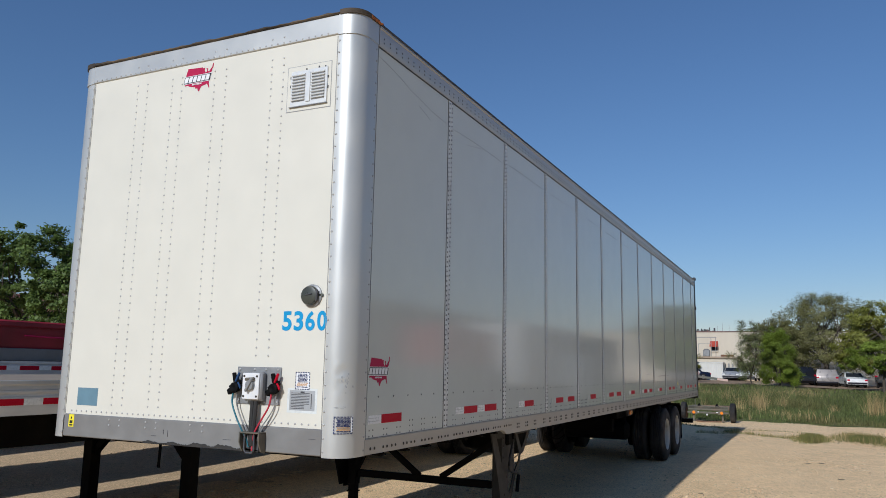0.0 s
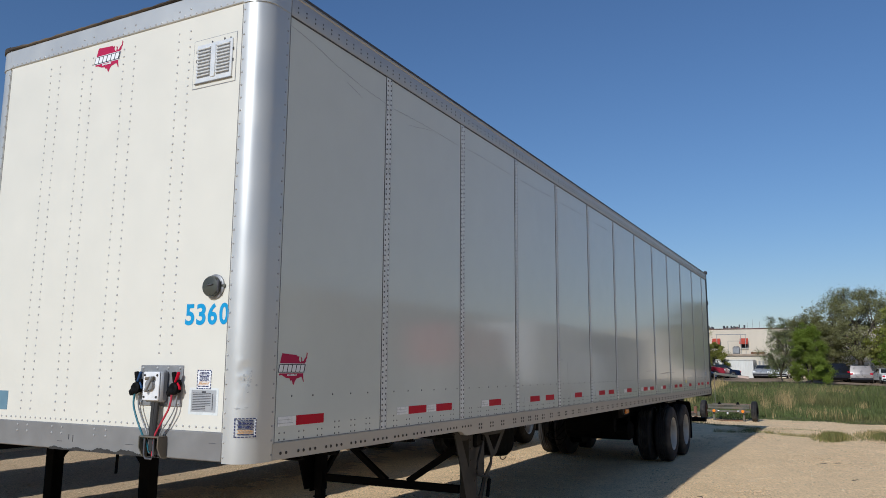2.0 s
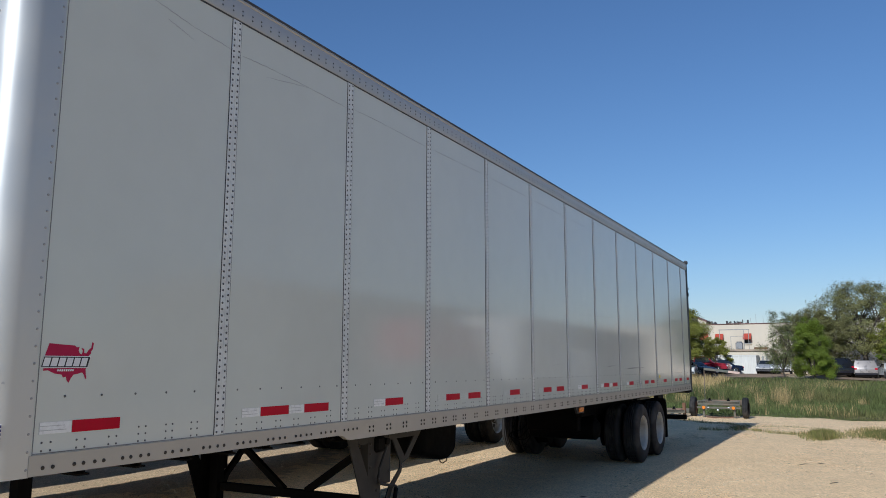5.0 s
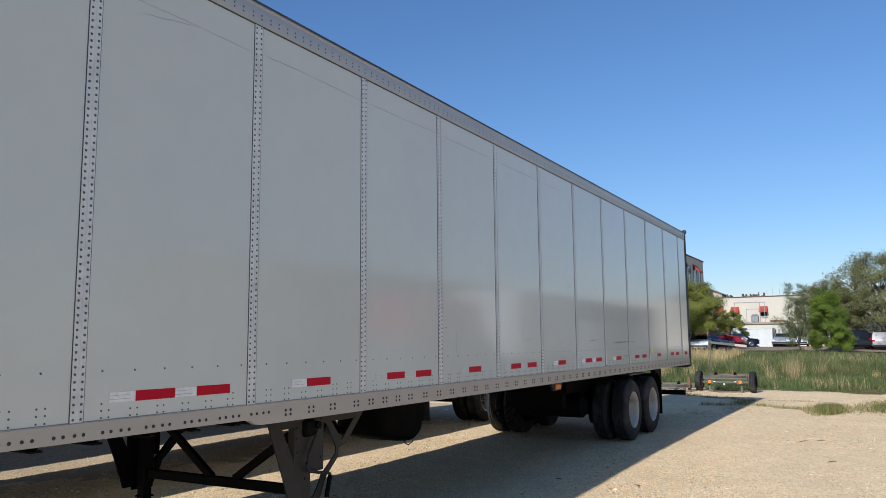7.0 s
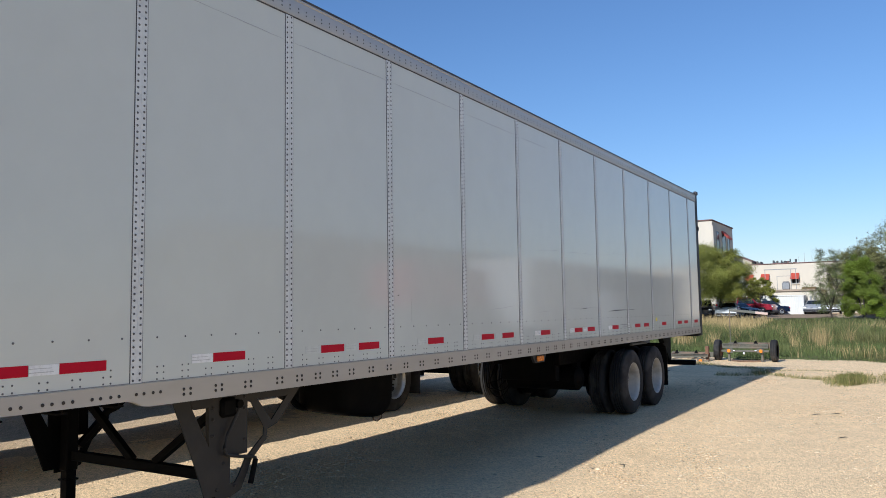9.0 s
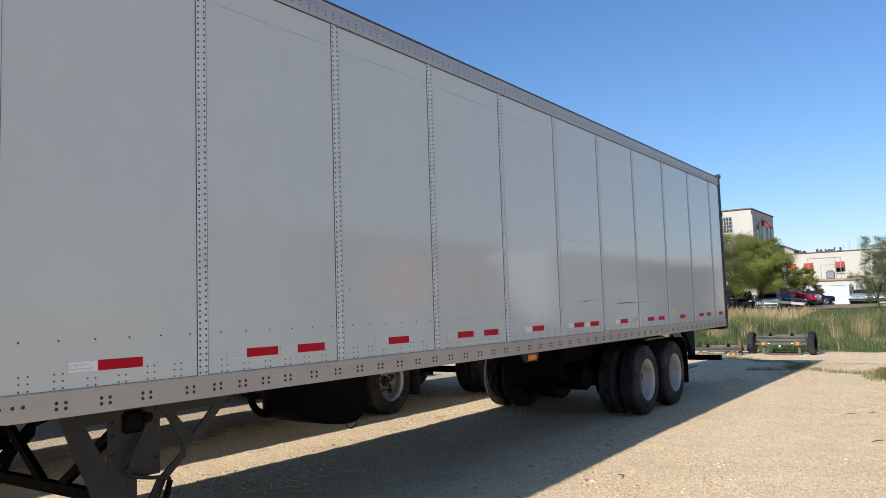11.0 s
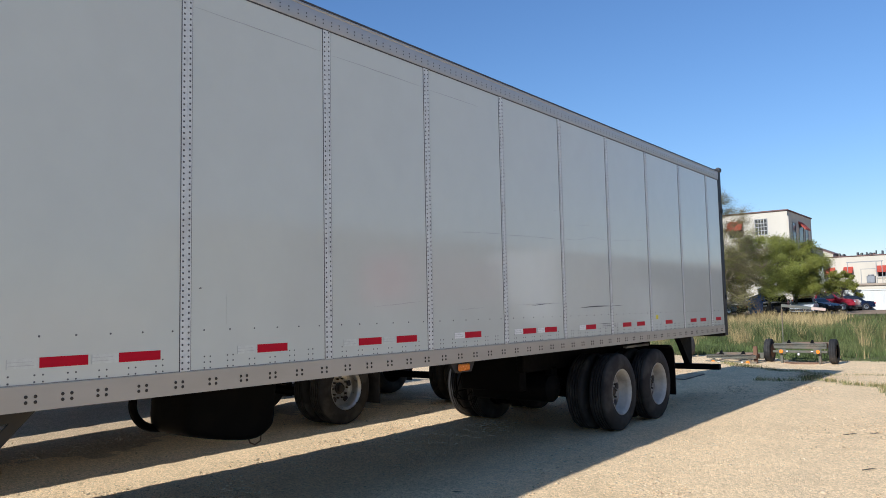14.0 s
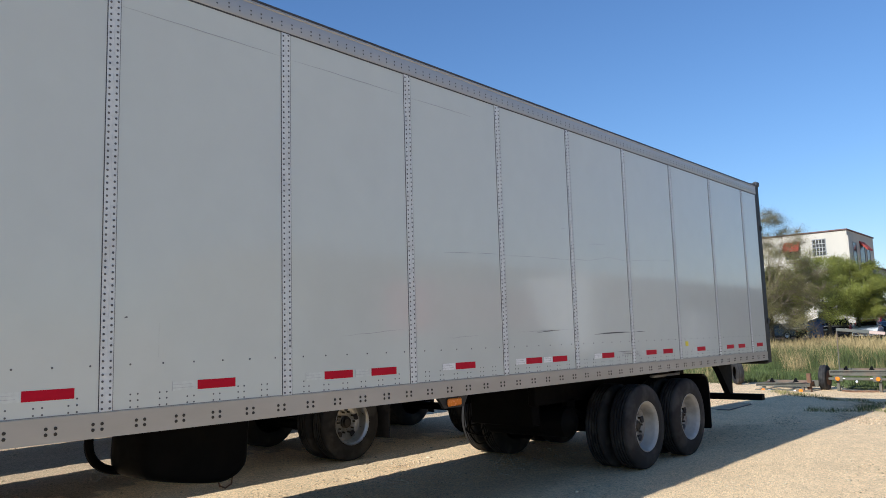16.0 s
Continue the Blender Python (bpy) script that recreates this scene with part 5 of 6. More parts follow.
# ---- axle dollies at the edge of the yard ----
def dolly(at, label, wheels):
    d = thing("axle_dolly", at, label, "axle dolly", "axle dollies at the grass edge")
    x, y, z = at
    m = Mesh().box(x - 0.68, x + 0.68, y - 0.05, y + 0.03, z + (0.40 if wheels else 0.16), z + (0.55 if wheels else 0.26), 0.01)
    zb = z + (0.48 if wheels else 0.21)
    part("front_beam", m, DOLLYM, d, "dusty grey channel beam")
    for dz in (0.035, 0.0):
        part("beam_groove", Mesh().box(x - 0.66, x + 0.66, y - 0.053, y - 0.047, zb + dz - 0.006, zb + dz + 0.006), BLACK, d)
    part("lower_beam", Mesh().box(x - 0.70, x + 0.70, y - 0.08, y - 0.04, zb - 0.19, zb - 0.12, 0.008), DOLLYM, d)
    part("rear_beam", Mesh().box(x - 0.66, x + 0.66, y + 0.8, y + 0.9, zb - 0.10, zb + 0.07, 0.01), DOLLYM, d)
    for s in (-0.5, 0.5):
        part("side_beam", Mesh().box(x + s - 0.05, x + s + 0.05, y, y + 0.9, zb - 0.06, zb + 0.05, 0.01), RUST, d)
        part("hinge_lug", Mesh().prism([(x + s * 0.6 - 0.07, zb + 0.06), (x + s * 0.6 + 0.07, zb + 0.06), (x + s * 0.6 + 0.03, zb + 0.10), (x + s * 0.6 + 0.02, zb + 0.16), (x + s * 0.6 - 0.02, zb + 0.16)], "y", y + 0.1, y + 0.14), BLACK, d)
        part("lamp_plate", Mesh().box(x + s * 0.9 - 0.10, x + s * 0.9 + 0.10, y - 0.10, y - 0.08, zb - 0.22, zb - 0.08, 0.006), DOLLYM, d)
        part("amber_lamp", Mesh().cyl((x + s * 0.94, y - 0.10, zb - 0.15), (x + s * 0.94, y - 0.125, zb - 0.15), 0.052, None, 16), AMBER, d, "round amber lamp")
        part("white_reflector", Mesh().box(x + s * 0.64 - 0.03, x + s * 0.64 + 0.03, y - 0.11, y - 0.10, zb - 0.155, zb - 0.13, 0.003), WTAPE, d)
        part("stand_leg", Mesh().box(x + s * 0.98 - 0.035, x + s * 0.98 + 0.035, y - 0.02, y + 0.05, z, zb, 0.006), DOLLYM, d)
    part("coupling_ball", Mesh().lathe((x - 0.02, y - 0.12, zb - 0.26), (0, 0, 1), [(0, 0), (0.01, 0.025), (0.04, 0.035), (0.07, 0.02), (0.075, 0)], 12), WHITEPL, d)
    part("chain", Mesh().tube([(x - 0.4, y - 0.05, z + 0.02), (x - 0.1, y - 0.15, z + 0.015), (x + 0.2, y - 0.1, z + 0.02), (x + 0.45, y - 0.02, z + 0.02)], 0.02, 6), RUST, d)
    if wheels:
        for s in (-1, 1):
            w = part("wheel", Mesh().lathe((x + s * 0.76, y + 0.1, 0.335), (s, 0, 0), [(-0.02, 0.0), (-0.02, 0.2), (0.10, 0.2), (0.10, 0.0)], 20), RUST, d)
            part("tyre", Mesh().lathe((x + s * 0.73, y + 0.1, 0.335), (s, 0, 0), [(0.02, 0.19), (0, 0.24), (0.02, 0.325), (0.04, 0.34), (0.07, 0.33), (0.08, 0.34), (0.12, 0.34), (0.13, 0.33), (0.16, 0.34), (0.18, 0.325), (0.20, 0.24), (0.18, 0.19)], 26), RUBBER, w)
    else:
        part("end_post", Mesh().box(x + 0.58, x + 0.68, y + 0.05, y + 0.15, z, z + 0.50, 0.008), RUST, d)
        part("tow_bar", Mesh().bar((x + 0.1, y, zb), (x - 0.1, y + 1.6, zb - 0.05), 0.08, 0.08), DOLLYM, d)
    return d


wheeled = dolly((-0.80, 25.0, 0), "grey steel axle dolly on two black tyres with amber lamps", True)
part("post", Mesh().bar((-1.225, 24.98, 0.53), (-1.215, 24.98, 1.62), 0.024, 0.024), DOLLYM, wheeled, "thin upright steel post")
arm = part("arm", Mesh().bar((-1.22, 24.96, 1.605), (-0.09, 24.96, 1.475), 0.05, 0.085, 0.008), BEAM, wheeled, "sloping steel arm on the post")
part("end_plate", Mesh().bar((-0.44, 24.925, 1.512), (-0.08, 24.925, 1.470), 0.012, 0.075), P_PINK, arm, "pale pinkish end plate")
dolly((-2.40, 24.1, 0), "low steel dolly frame without wheels, amber lamps", False)


plate = thing("flat_board", (-2.0, 19.5, 0.05), "thin dusty grey board lying flat on the gravel", "board")
part("board", Mesh().prism([(-2.2, 18.8), (-1.79, 18.76), (-1.84, 20.18), (-2.2, 20.3)], "z", 0.050, 0.062), DUSTBOARD, plate)
part("board_edge", Mesh().prism([(-2.215, 18.775), (-1.770, 18.735), (-1.822, 20.19), (-2.2, 20.31)], "z", 0.042, 0.053), SEAL, plate)
TYRE = (-4.25, 25.9, 0.07)
spare = thing("loose_tyre", TYRE, "worn black tyre standing at the grass edge", "tyre")
part("tyre", Mesh().lathe((TYRE[0] - 0.1, TYRE[1], TYRE[2] + 0.33), (1, 0.8, 0.05), [(0.03, 0.19), (0, 0.24), (0.02, 0.32), (0.045, 0.335), (0.08, 0.33), (0.09, 0.338), (0.13, 0.338), (0.14, 0.33), (0.17, 0.335), (0.20, 0.32), (0.22, 0.24), (0.19, 0.19)], 28), RUBBER, spare)


# ---- cars in the far lot ----
def car(name, at, turn, paint_mt, label, kind="sedan"):
    """A parked car: lofted body, glasshouse, wheels and lamps."""
    c = thing(name, (0, 0, 0), label, "car", "cars in the far lot")
    if kind == "sedan":
        prof = [(-2.25, 0.30), (-2.28, 0.62), (-2.15, 0.84), (-1.35, 0.92), (-0.75, 1.38), (0.35, 1.42), (1.0, 0.98), (2.0, 0.82), (2.28, 0.62), (2.28, 0.30)]
        win = [(-1.22, 0.96), (-0.72, 1.34), (0.33, 1.37), (0.86, 0.98)]
        top = 1.42
    elif kind == "suv":
        prof = [(-2.25, 0.36), (-2.28, 0.80), (-2.2, 1.02), (-1.95, 1.60), (-1.7, 1.68), (0.35, 1.66), (1.0, 1.10), (2.05, 0.98), (2.28, 0.72), (2.28, 0.36)]
        win = [(-1.95, 1.10), (-1.78, 1.58), (0.32, 1.58), (0.86, 1.12)]
        top = 1.68
    else:
        prof = [(-2.75, 0.50), (-2.78, 1.02), (-0.75, 1.04), (-0.62, 1.72), (-0.4, 1.80), (0.75, 1.78), (1.35, 1.18), (2.55, 1.06), (2.75, 0.80), (2.75, 0.48)]
        win = [(-0.55, 1.16), (-0.45, 1.70), (0.72, 1.70), (1.2, 1.18)]
        top = 1.80
    wy = (-1.42, 1.42) if kind != "pickup" else (-1.75, 1.75)
    half = 0.89 if kind == "sedan" else 0.96
    m, n = Mesh(), len(prof)
    belt = 0.95 if kind == "sedan" else 1.12
    rings = []
    for s, squeeze in ((-1, 1), (-0.86, 2), (0.86, 2), (1, 1)):
        ring = []
        for y, z in prof:
            hx = half * s
            if z > belt:
                hx *= 1 - 0.20 * (z - belt) / max(top - belt, 0.1)
            k = 1.0 if squeeze == 2 else 0.985
            ring.append((hx, y * k, z if squeeze == 2 or z > 0.6 else z + 0.03))
        rings.append(ring)
    for r in rings:
        m.v += r
    for i in range(3):
        for j in range(n):
            k = (j + 1) % n
            m.f.append((i * n + j, i * n + k, (i + 1) * n + k, (i + 1) * n + j))
    m.f += [tuple(range(n))[::-1], tuple(range(3 * n, 4 * n))]
    b = part("body", m, paint_mt, c)
    for s in (-1, 1):
        xs = lambda z: s * (half * (1 - 0.20 * (z - belt) / max(top - belt, 0.1)) + 0.004)
        part("side_window", Mesh().add([(xs(z), y, z) for y, z in win], [(0, 1, 2, 3)]), GLASS, b, "", False)
    for (y0, z0), (y1, z1) in ((prof[-4], prof[-5]), (prof[3], prof[4])):
        d = Vector((0, y1 - y0, z1 - z0))
        nrm = Vector((0, d.z, -d.y)).normalized()
        nrm = nrm if nrm.z > 0 else -nrm
        q = []
        for sx, t in ((-1, 0.12), (1, 0.12), (1, 0.9), (-1, 0.9)):
            y, z = y0 + d.y * t, z0 + d.z * t
            hx = half * (1 - 0.20 * max(z - belt, 0) / max(top - belt, 0.1)) * 0.86
            q.append(Vector((sx * hx, y, z)) + nrm * 0.012)
        part("windscreen", Mesh().add(q, [(0, 1, 2, 3)]), GLASS, b, "", False)
    for y in wy:
        for s in (-1, 1):
            r = 0.33 if kind == "sedan" else 0.38
            w = part("wheel", Mesh().lathe((s * (half - 0.19), y, r), (s, 0, 0), [(0, 0.1), (0, r - 0.04), (0.03, r), (0.18, r), (0.21, r - 0.05), (0.205, r * 0.62)], 18), RUBBER, c)
            part("rim", Mesh().lathe((s * (half - 0.19), y, r), (s, 0, 0), [(0.205, r * 0.64), (0.215, r * 0.58), (0.19, r * 0.5), (0.18, 0.06), (0.20, 0.05), (0.20, 0)], 14), CHROME, w)
            part("wheel_arch", Mesh().lathe((s * (half - 0.03), y, r), (s, 0, 0), [(0, r + 0.01), (0.035, r + 0.05), (0.036, r + 0.005)], 18), INK, b)
    part("chassis", Mesh().box(-half * 0.86, half * 0.86, prof[0][0] * 0.9, prof[-1][0] * 0.9, 0.14, 0.5, 0.05), INK, c)
    for s in (-1, 1):
        yf, yb = prof[-2][0], prof[1][0]
        part("headlamp", Mesh().box(s * (half - 0.32), s * (half - 0.03), yf - 0.10, yf + 0.012, prof[-2][1] - 0.02, prof[-2][1] + 0.12, 0.02), WTAPE, b)
        part("tail_lamp", Mesh().box(s * (half - 0.25), s * (half - 0.02), yb - 0.012, yb + 0.1, prof[1][1] - 0.02, prof[1][1] + 0.14, 0.02), RED, b)
        part("mirror", Mesh().box(s * half, s * (half + 0.16), win[-1][0] - 0.15, win[-1][0] - 0.02, win[-1][1] + 0.03, win[-1][1] + 0.17, 0.03), b.data.materials[0], b)
    part("bumper", Mesh().box(-half * 0.95, half * 0.95, prof[-1][0] - 0.08, prof[-1][0] + 0.03, 0.32, 0.5, 0.03), INK, b)
    part("bumper", Mesh().box(-half * 0.95, half * 0.95, prof[0][0] - 0.03, prof[0][0] + 0.08, 0.32, 0.5, 0.03), INK, b)
    x, y = at
    c.matrix_world = pose(x, y, float(rise(x, y)) + 0.012, 0, 0, turn)
    return c


P_RED, P_BLUE = paint("red_car_paint", (0.30, 0.012, 0.03)), paint("dark_blue_car_paint", (0.008, 0.017, 0.05))
P_WHITE, P_SILVER = paint("white_car_paint", (0.75, 0.75, 0.73), 0), paint("silver_car_paint", (0.42, 0.42, 0.42))
P_BLACK, P_TAN = paint("black_car_paint", (0.015, 0.015, 0.017)), paint("pale_tan_car_paint", (0.33, 0.29, 0.26))
car("pickup_truck", (-10.8, 81.2), -97, P_RED, "dark red crew-cab pickup truck, parked", "pickup")
car("sedan", (-9.6, 84.2), 118, P_BLUE, "dark blue sedan, parked beside the container")
car("sedan", (-11.0, 78.2), -122, P_BLACK, "black sedan, parked behind the grass").scale = (0.88, 0.88, 0.86)
car("sedan", (-10.75, 72.0), 186, P_WHITE, "white car with a red roof rack")
car("sport_utility_car", (-13.4, 73.6), 191, P_BLACK, "dark grey sport utility car beside the blue skip", "suv")
car("sedan", (-18.6, 74.6), 75, P_BLACK, "black sedan under the trees")
car("sedan", (-23.0, 77.0), 70, P_BLACK, "black sedan under the trees")
car("sedan", (-5.2, 88.0), 178, P_SILVER, "grey car by the low white wall")
car("sedan", (-3.5, 88.5), 176, P_WHITE, "white sedan by the low white wall")
car("sport_utility_car", (1.2, 78.0), 30, P_BLACK, "black sport utility car under the tree", "suv")
car("sedan", (2.6, 84.0), 100, P_SILVER, "grey sedan in the tree's shade")
car("sport_utility_car", (3.75, 79.0), 8, P_TAN, "pale tan hatchback seen from behind", "suv")
car("sedan", (6.2, 80.0), 10, P_WHITE, "white sedan seen from behind")
car("pickup_truck", (9.4, 78.0), 185, P_BLACK, "black pickup truck under the tree", "pickup")
rack = thing("roof_rack", (-10.75, 72.0, 2.0), "red roof rack on the white car", "roof rack")
zr = float(rise(-10.75, 72.0)) + 1.44
part("rack_bar", Mesh().box(-11.40, -10.10, 71.4, 71.55, zr, zr + 0.08, 0.02), DARKRED, rack)
part("rack_bar", Mesh().box(-11.40, -10.10, 72.2, 72.35, zr, zr + 0.08, 0.02), DARKRED, rack)
part("rack_board", Mesh().box(-11.40, -10.10, 71.3, 72.5, zr + 0.08, zr + 0.12, 0.01), DARKRED, rack)
bin_ = thing("blue_skip", (-15.6, 76.5, 0.7), "blue steel waste skip under the trees", "skip")
part("shell", Mesh().prism([(-16.4, 0.6), (-14.6, 0.6), (-14.5, 2.45), (-15.2, 2.6), (-16.5, 2.15)], "y", 75.8, 77.6), paint("blue_skip_paint", (0.05, 0.13, 0.34), 0), bin_)
part("top_rim", Mesh().bar((-14.5, 75.78, 2.47), (-15.2, 75.78, 2.62), 0.10, 0.08).bar((-15.2, 75.78, 2.62), (-16.5, 75.78, 2.17), 0.10, 0.08), BLUEDARK, bin_)


# ---- far buildings ----
def window(parent, x, y, z, w, h, face, grid=0, awn=False):
    """A window in a wall that faces -y ('s') or +x ('e'), with frame, sill and bars."""
    s = face == "s"
    def bx(m, u0, u1, d0, d1, z0, z1, c=0.0):
        return m.box(x + u0, x + u1, y + d0, y + d1, z0, z1, c) if s else m.box(x - d1, x - d0, y + u0, y + u1, z0, z1, c)
    f = Mesh()
    for u0, u1, z0, z1 in ((-w / 2 - 0.08, -w / 2, z - 0.08, z + h + 0.08), (w / 2, w / 2 + 0.08, z - 0.08, z + h + 0.08), (-w / 2, w / 2, z + h, z + h + 0.08), (-w / 2, w / 2, z - 0.08, z)):
        bx(f, u0, u1, -0.04, 0.10, z0, z1)
    win = part("window", f, FRAMEW, parent)
    part("pane", bx(Mesh(), -w / 2, w / 2, -0.015, 0.03, z, z + h), BLINDS if grid else WINDOW, win)
    part("sill", bx(Mesh(), -w / 2 - 0.15, w / 2 + 0.15, -0.14, 0.0, z - 0.16, z - 0.08), STUCCO, win)
    if grid:
        g = Mesh()
        for k in range(1, grid):
            u = -w / 2 + w * k / grid
            bx(g, u - 0.025, u + 0.025, -0.035, -0.01, z, z + h)
            zz = z + h * k / grid
            bx(g, -w / 2, w / 2, -0.03, -0.01, zz - 0.025, zz + 0.025)
        part("glazing_bars", g, GRIDW, win)
    if awn:
        a = Mesh()
        d = min(0.8, 0.55 * h)
        prof = [(0.0, z + h + 0.15), (-0.7, z + h + 0.15 - d), (-0.7, z + h - d - 0.02), (0.0, z + h - 0.1)]
        if s:
            a.prism([(y + p, q) for p, q in prof], "x", x - w / 2 - 0.15, x + w / 2 + 0.15)
        else:
            a.prism([(x - p, q) for p, q in prof], "y", y - w / 2 - 0.15, y + w / 2 + 0.15)
        part("awning", a, AWNING, win, "red canvas awning")
    return win


tall = thing("tall_building", (-20, 88, 0.4), "white three-storey building with red awnings and dark coping", "building")
part("wall", Mesh().box(-32, -14.0, 82.0, 92.5, 0.3, 10.84), STUCCO, tall)
part("coping", Mesh().box(-32.12, -13.9, 81.88, 92.6, 10.84, 10.98, 0.03), COPING, tall)
part("roof", Mesh().box(-31.9, -14.1, 82.1, 92.4, 10.75, 10.85), ROOFT, tall)
part("downpipe", Mesh().cyl((-13.92, 81.93, 0.4), (-13.92, 81.93, 10.3), 0.07, None, 8), STUCCO, tall)
window(tall, -16.5, 82.0, 8.65, 1.1, 1.5, "s", 4)
window(tall, -19.0, 82.0, 8.5, 1.2, 1.5, "s", 0, True)
window(tall, -23.6, 82.0, 8.5, 1.2, 1.5, "s", 4)
for x in (-16.5, -19.0, -23.6):
    window(tall, x, 82.0, 4.9, 1.2, 1.5, "s", 4, x == -19.0)
    window(tall, x, 82.0, 1.6, 1.2, 1.6, "s", 0)
for y, z, wd, aw in ((84.6, 7.7, 1.2, False), (87.6, 7.9, 1.8, True), (90.0, 7.6, 1.2, False), (84.6, 4.4, 1.2, False), (87.6, 4.4, 1.8, True)):
    window(tall, -14.0, y, z, wd, 2.1, "e", 0, aw)
for y in (88.2, 91.6):
    part("balcony_column", Mesh().box(-14.0, -13.7, y, y + 0.3, 0.4, 7.4, 0.02), STUCCO, tall)
part("balcony_slab", Mesh().box(-14.0, -13.5, 86.4, 92.2, 6.6, 6.8, 0.02), STUCCO, tall)
low = thing("low_building", (0, 98, 0.4), "long white single-storey building with roof equipment and red awnings", "building")
part("wall", Mesh().box(-13.4, 30, 94.5, 106, 0.3, 6.6), STUCCO, low)
part("coping", Mesh().box(-13.5, 30.1, 94.4, 106.1, 6.6, 6.70, 0.03), COPING, low)
part("link_wall", Mesh().prism([(-17, 6.5), (-17, 7.95), (-14.5, 7.95), (-12.4, 7.0), (-12.4, 6.5)], "y", 94.6, 101), STUCCO, low)
part("link_coping", Mesh().prism([(-17, 7.95), (-14.5, 7.95), (-12.3, 6.97), (-12.3, 7.09), (-14.5, 8.07), (-17, 8.07)], "y", 94.5, 101.1), COPING, low)
for x in (-14.4, -12.7, -10.95, -7.8, 3.5, 9.0):
    window(low, x, 94.5, 4.35, 0.62, 1.0, "s", 0, True)
rnd = random.Random(12)
for k in range(46):
    x = rnd.choice((-12.7, -12.3, -10.4, -9.8, -9.2, -8.6)) + rnd.uniform(-0.5, 0.5)
    w, h = rnd.uniform(0.06, 0.28), rnd.uniform(0.08, 0.5)
    part("roof_unit", Mesh().box(x, x + w, 96.5 + k * 0.07, 97.0 + k * 0.07, 6.6, 6.80 + h, 0.02), rnd.choice((FRAMEW, SEAL, SEAL, BEAM, COPING)), low)
for x, h in ((-14.6, 1.5), (-14.2, 1.5), (-7.6, 0.9), (-7.0, 1.3), (-6.2, 1.0), (-5.2, 0.8)):
    part("roof_mast", Mesh().cyl((x, 97, 6.6), (x, 97, 6.6 + h), 0.016, None, 6), FRAMEW, low)
annex = thing("white_annex", (-8, 91, 0.4), "low white annex with a tan flat roof and pipe frame", "building")
part("wall", Mesh().box(-14.0, -4.8, 89.0, 94.3, 0.3, 3.3), STUCCO, annex)
part("roof", Mesh().box(-14.2, -4.6, 88.8, 94.4, 3.3, 3.52, 0.04), ROOFT, annex)
fr = Mesh()
for x in (-10.2, -7.6, -7.1):
    fr.bar((x, 89.5, 3.5), (x, 89.5, 5.75), 0.06, 0.06)
fr.bar((-10.3, 89.5, 5.75), (-7.0, 89.5, 5.75), 0.09, 0.09)
fr.bar((-9.0, 89.5, 3.5), (-9.0, 89.5, 5.0), 0.05, 0.05).bar((-9.0, 89.5, 5.0), (-7.6, 89.5, 5.0), 0.05, 0.05)
part("pipe_frame", fr, FRAMEW, annex)
part("roof_condenser", Mesh().box(-8.55, -7.8, 89.6, 90.3, 3.55, 4.3, 0.05).cyl((-8.18, 89.95, 4.3), (-8.18, 89.95, 4.42), 0.28, None, 12), GREYPL, annex)
part("roof_planter", Mesh().box(-6.6, -5.2, 89.5, 90.2, 3.5, 3.75, 0.03), RUST, annex)
for x in (-6.1, -5.7, -5.3):
    part("small_vent", Mesh().box(x - 0.10, x + 0.10, 88.94, 89.0, 2.3, 2.75, 0.02), FRAMEW, annex)
cont = thing("shipping_container", (-9, 87.4, 0.4), "white corrugated shipping container", "container")
m = Mesh()
prof = []
for k in range(36):
    x = -12.2 + k * 0.17
    prof += [(x, 86.3), (x + 0.05, 86.318), (x + 0.10, 86.318), (x + 0.15, 86.3)]
m.prism(prof + [(-6.08, 88.6), (-12.2, 88.6)], "z", 0.6, 2.75)
part("shell", m, CORRUG, cont, "", False)
part("top_rail", Mesh().box(-12.25, -6.05, 86.25, 88.65, 2.75, 2.86, 0.02), CORRUG, cont)
fence = thing("dark_fence", (-17, 81, 0.4), "dark slatted fence in front of the tall building", "fence")
me = Mesh().box(-0.07, 0.07, -0.012, 0.012, 0, 1.6, 0.006).data("slat")
me.materials.append(GREYGEAR)
for k in range(80):
    shared("slat", me, (-26 + k * 0.19, 81.0, 0.42), fence)
part("rail", Mesh().box(-26.1, -10.7, 81.02, 81.07, 0.8, 0.9).box(-26.1, -10.7, 81.02, 81.07, 1.6, 1.7), GREYGEAR, fence)
house = thing("far_house", (-62, 42, 0), "white house with a red tiled roof behind the trees", "house")
part("wall", Mesh().box(-67, -58, 38, 47, 0, 5.9), STUCCO, house)
part("roof", Mesh().prism([(-67.6, 5.8), (-57.4, 5.8), (-62.5, 7.6)], "y", 37.4, 47.6), mat("red_roof_tiles", (0.30, 0.11, 0.07), 0.85, 0, 0.2, 3), house)
# things across the yard that show in the gloss of the side
shed = thing("long_shed", (14.0, 40.0, 0), "long low grey-green metal shed across the yard", "shed")
m, prof = Mesh(), []
for k in range(150):
    y = 16.0 + k * 0.3
    prof += [(12.0, y), (11.96, y + 0.06), (11.96, y + 0.18), (12.0, y + 0.24)]
m.prism(prof + [(19.0, 61.0), (19.0, 16.0)], "z", 0, 4.15)
part("wall", m, SHEDM, shed, "ribbed grey-green metal wall", False)
part("roof", Mesh().prism([(11.7, 4.15), (19.3, 4.15), (15.5, 4.7)], "y", 15.8, 61.2), GREYRAIL, shed)
for y in (24.0, 36.0, 48.0):
    part("roller_door", Mesh().box(11.90, 11.965, y, y + 3.6, 0, 3.3, 0.01), GREYGEAR, shed)
van = thing("white_box_truck", (7.75, 25.0, 0), "white box truck parked nose away across the yard", "truck")
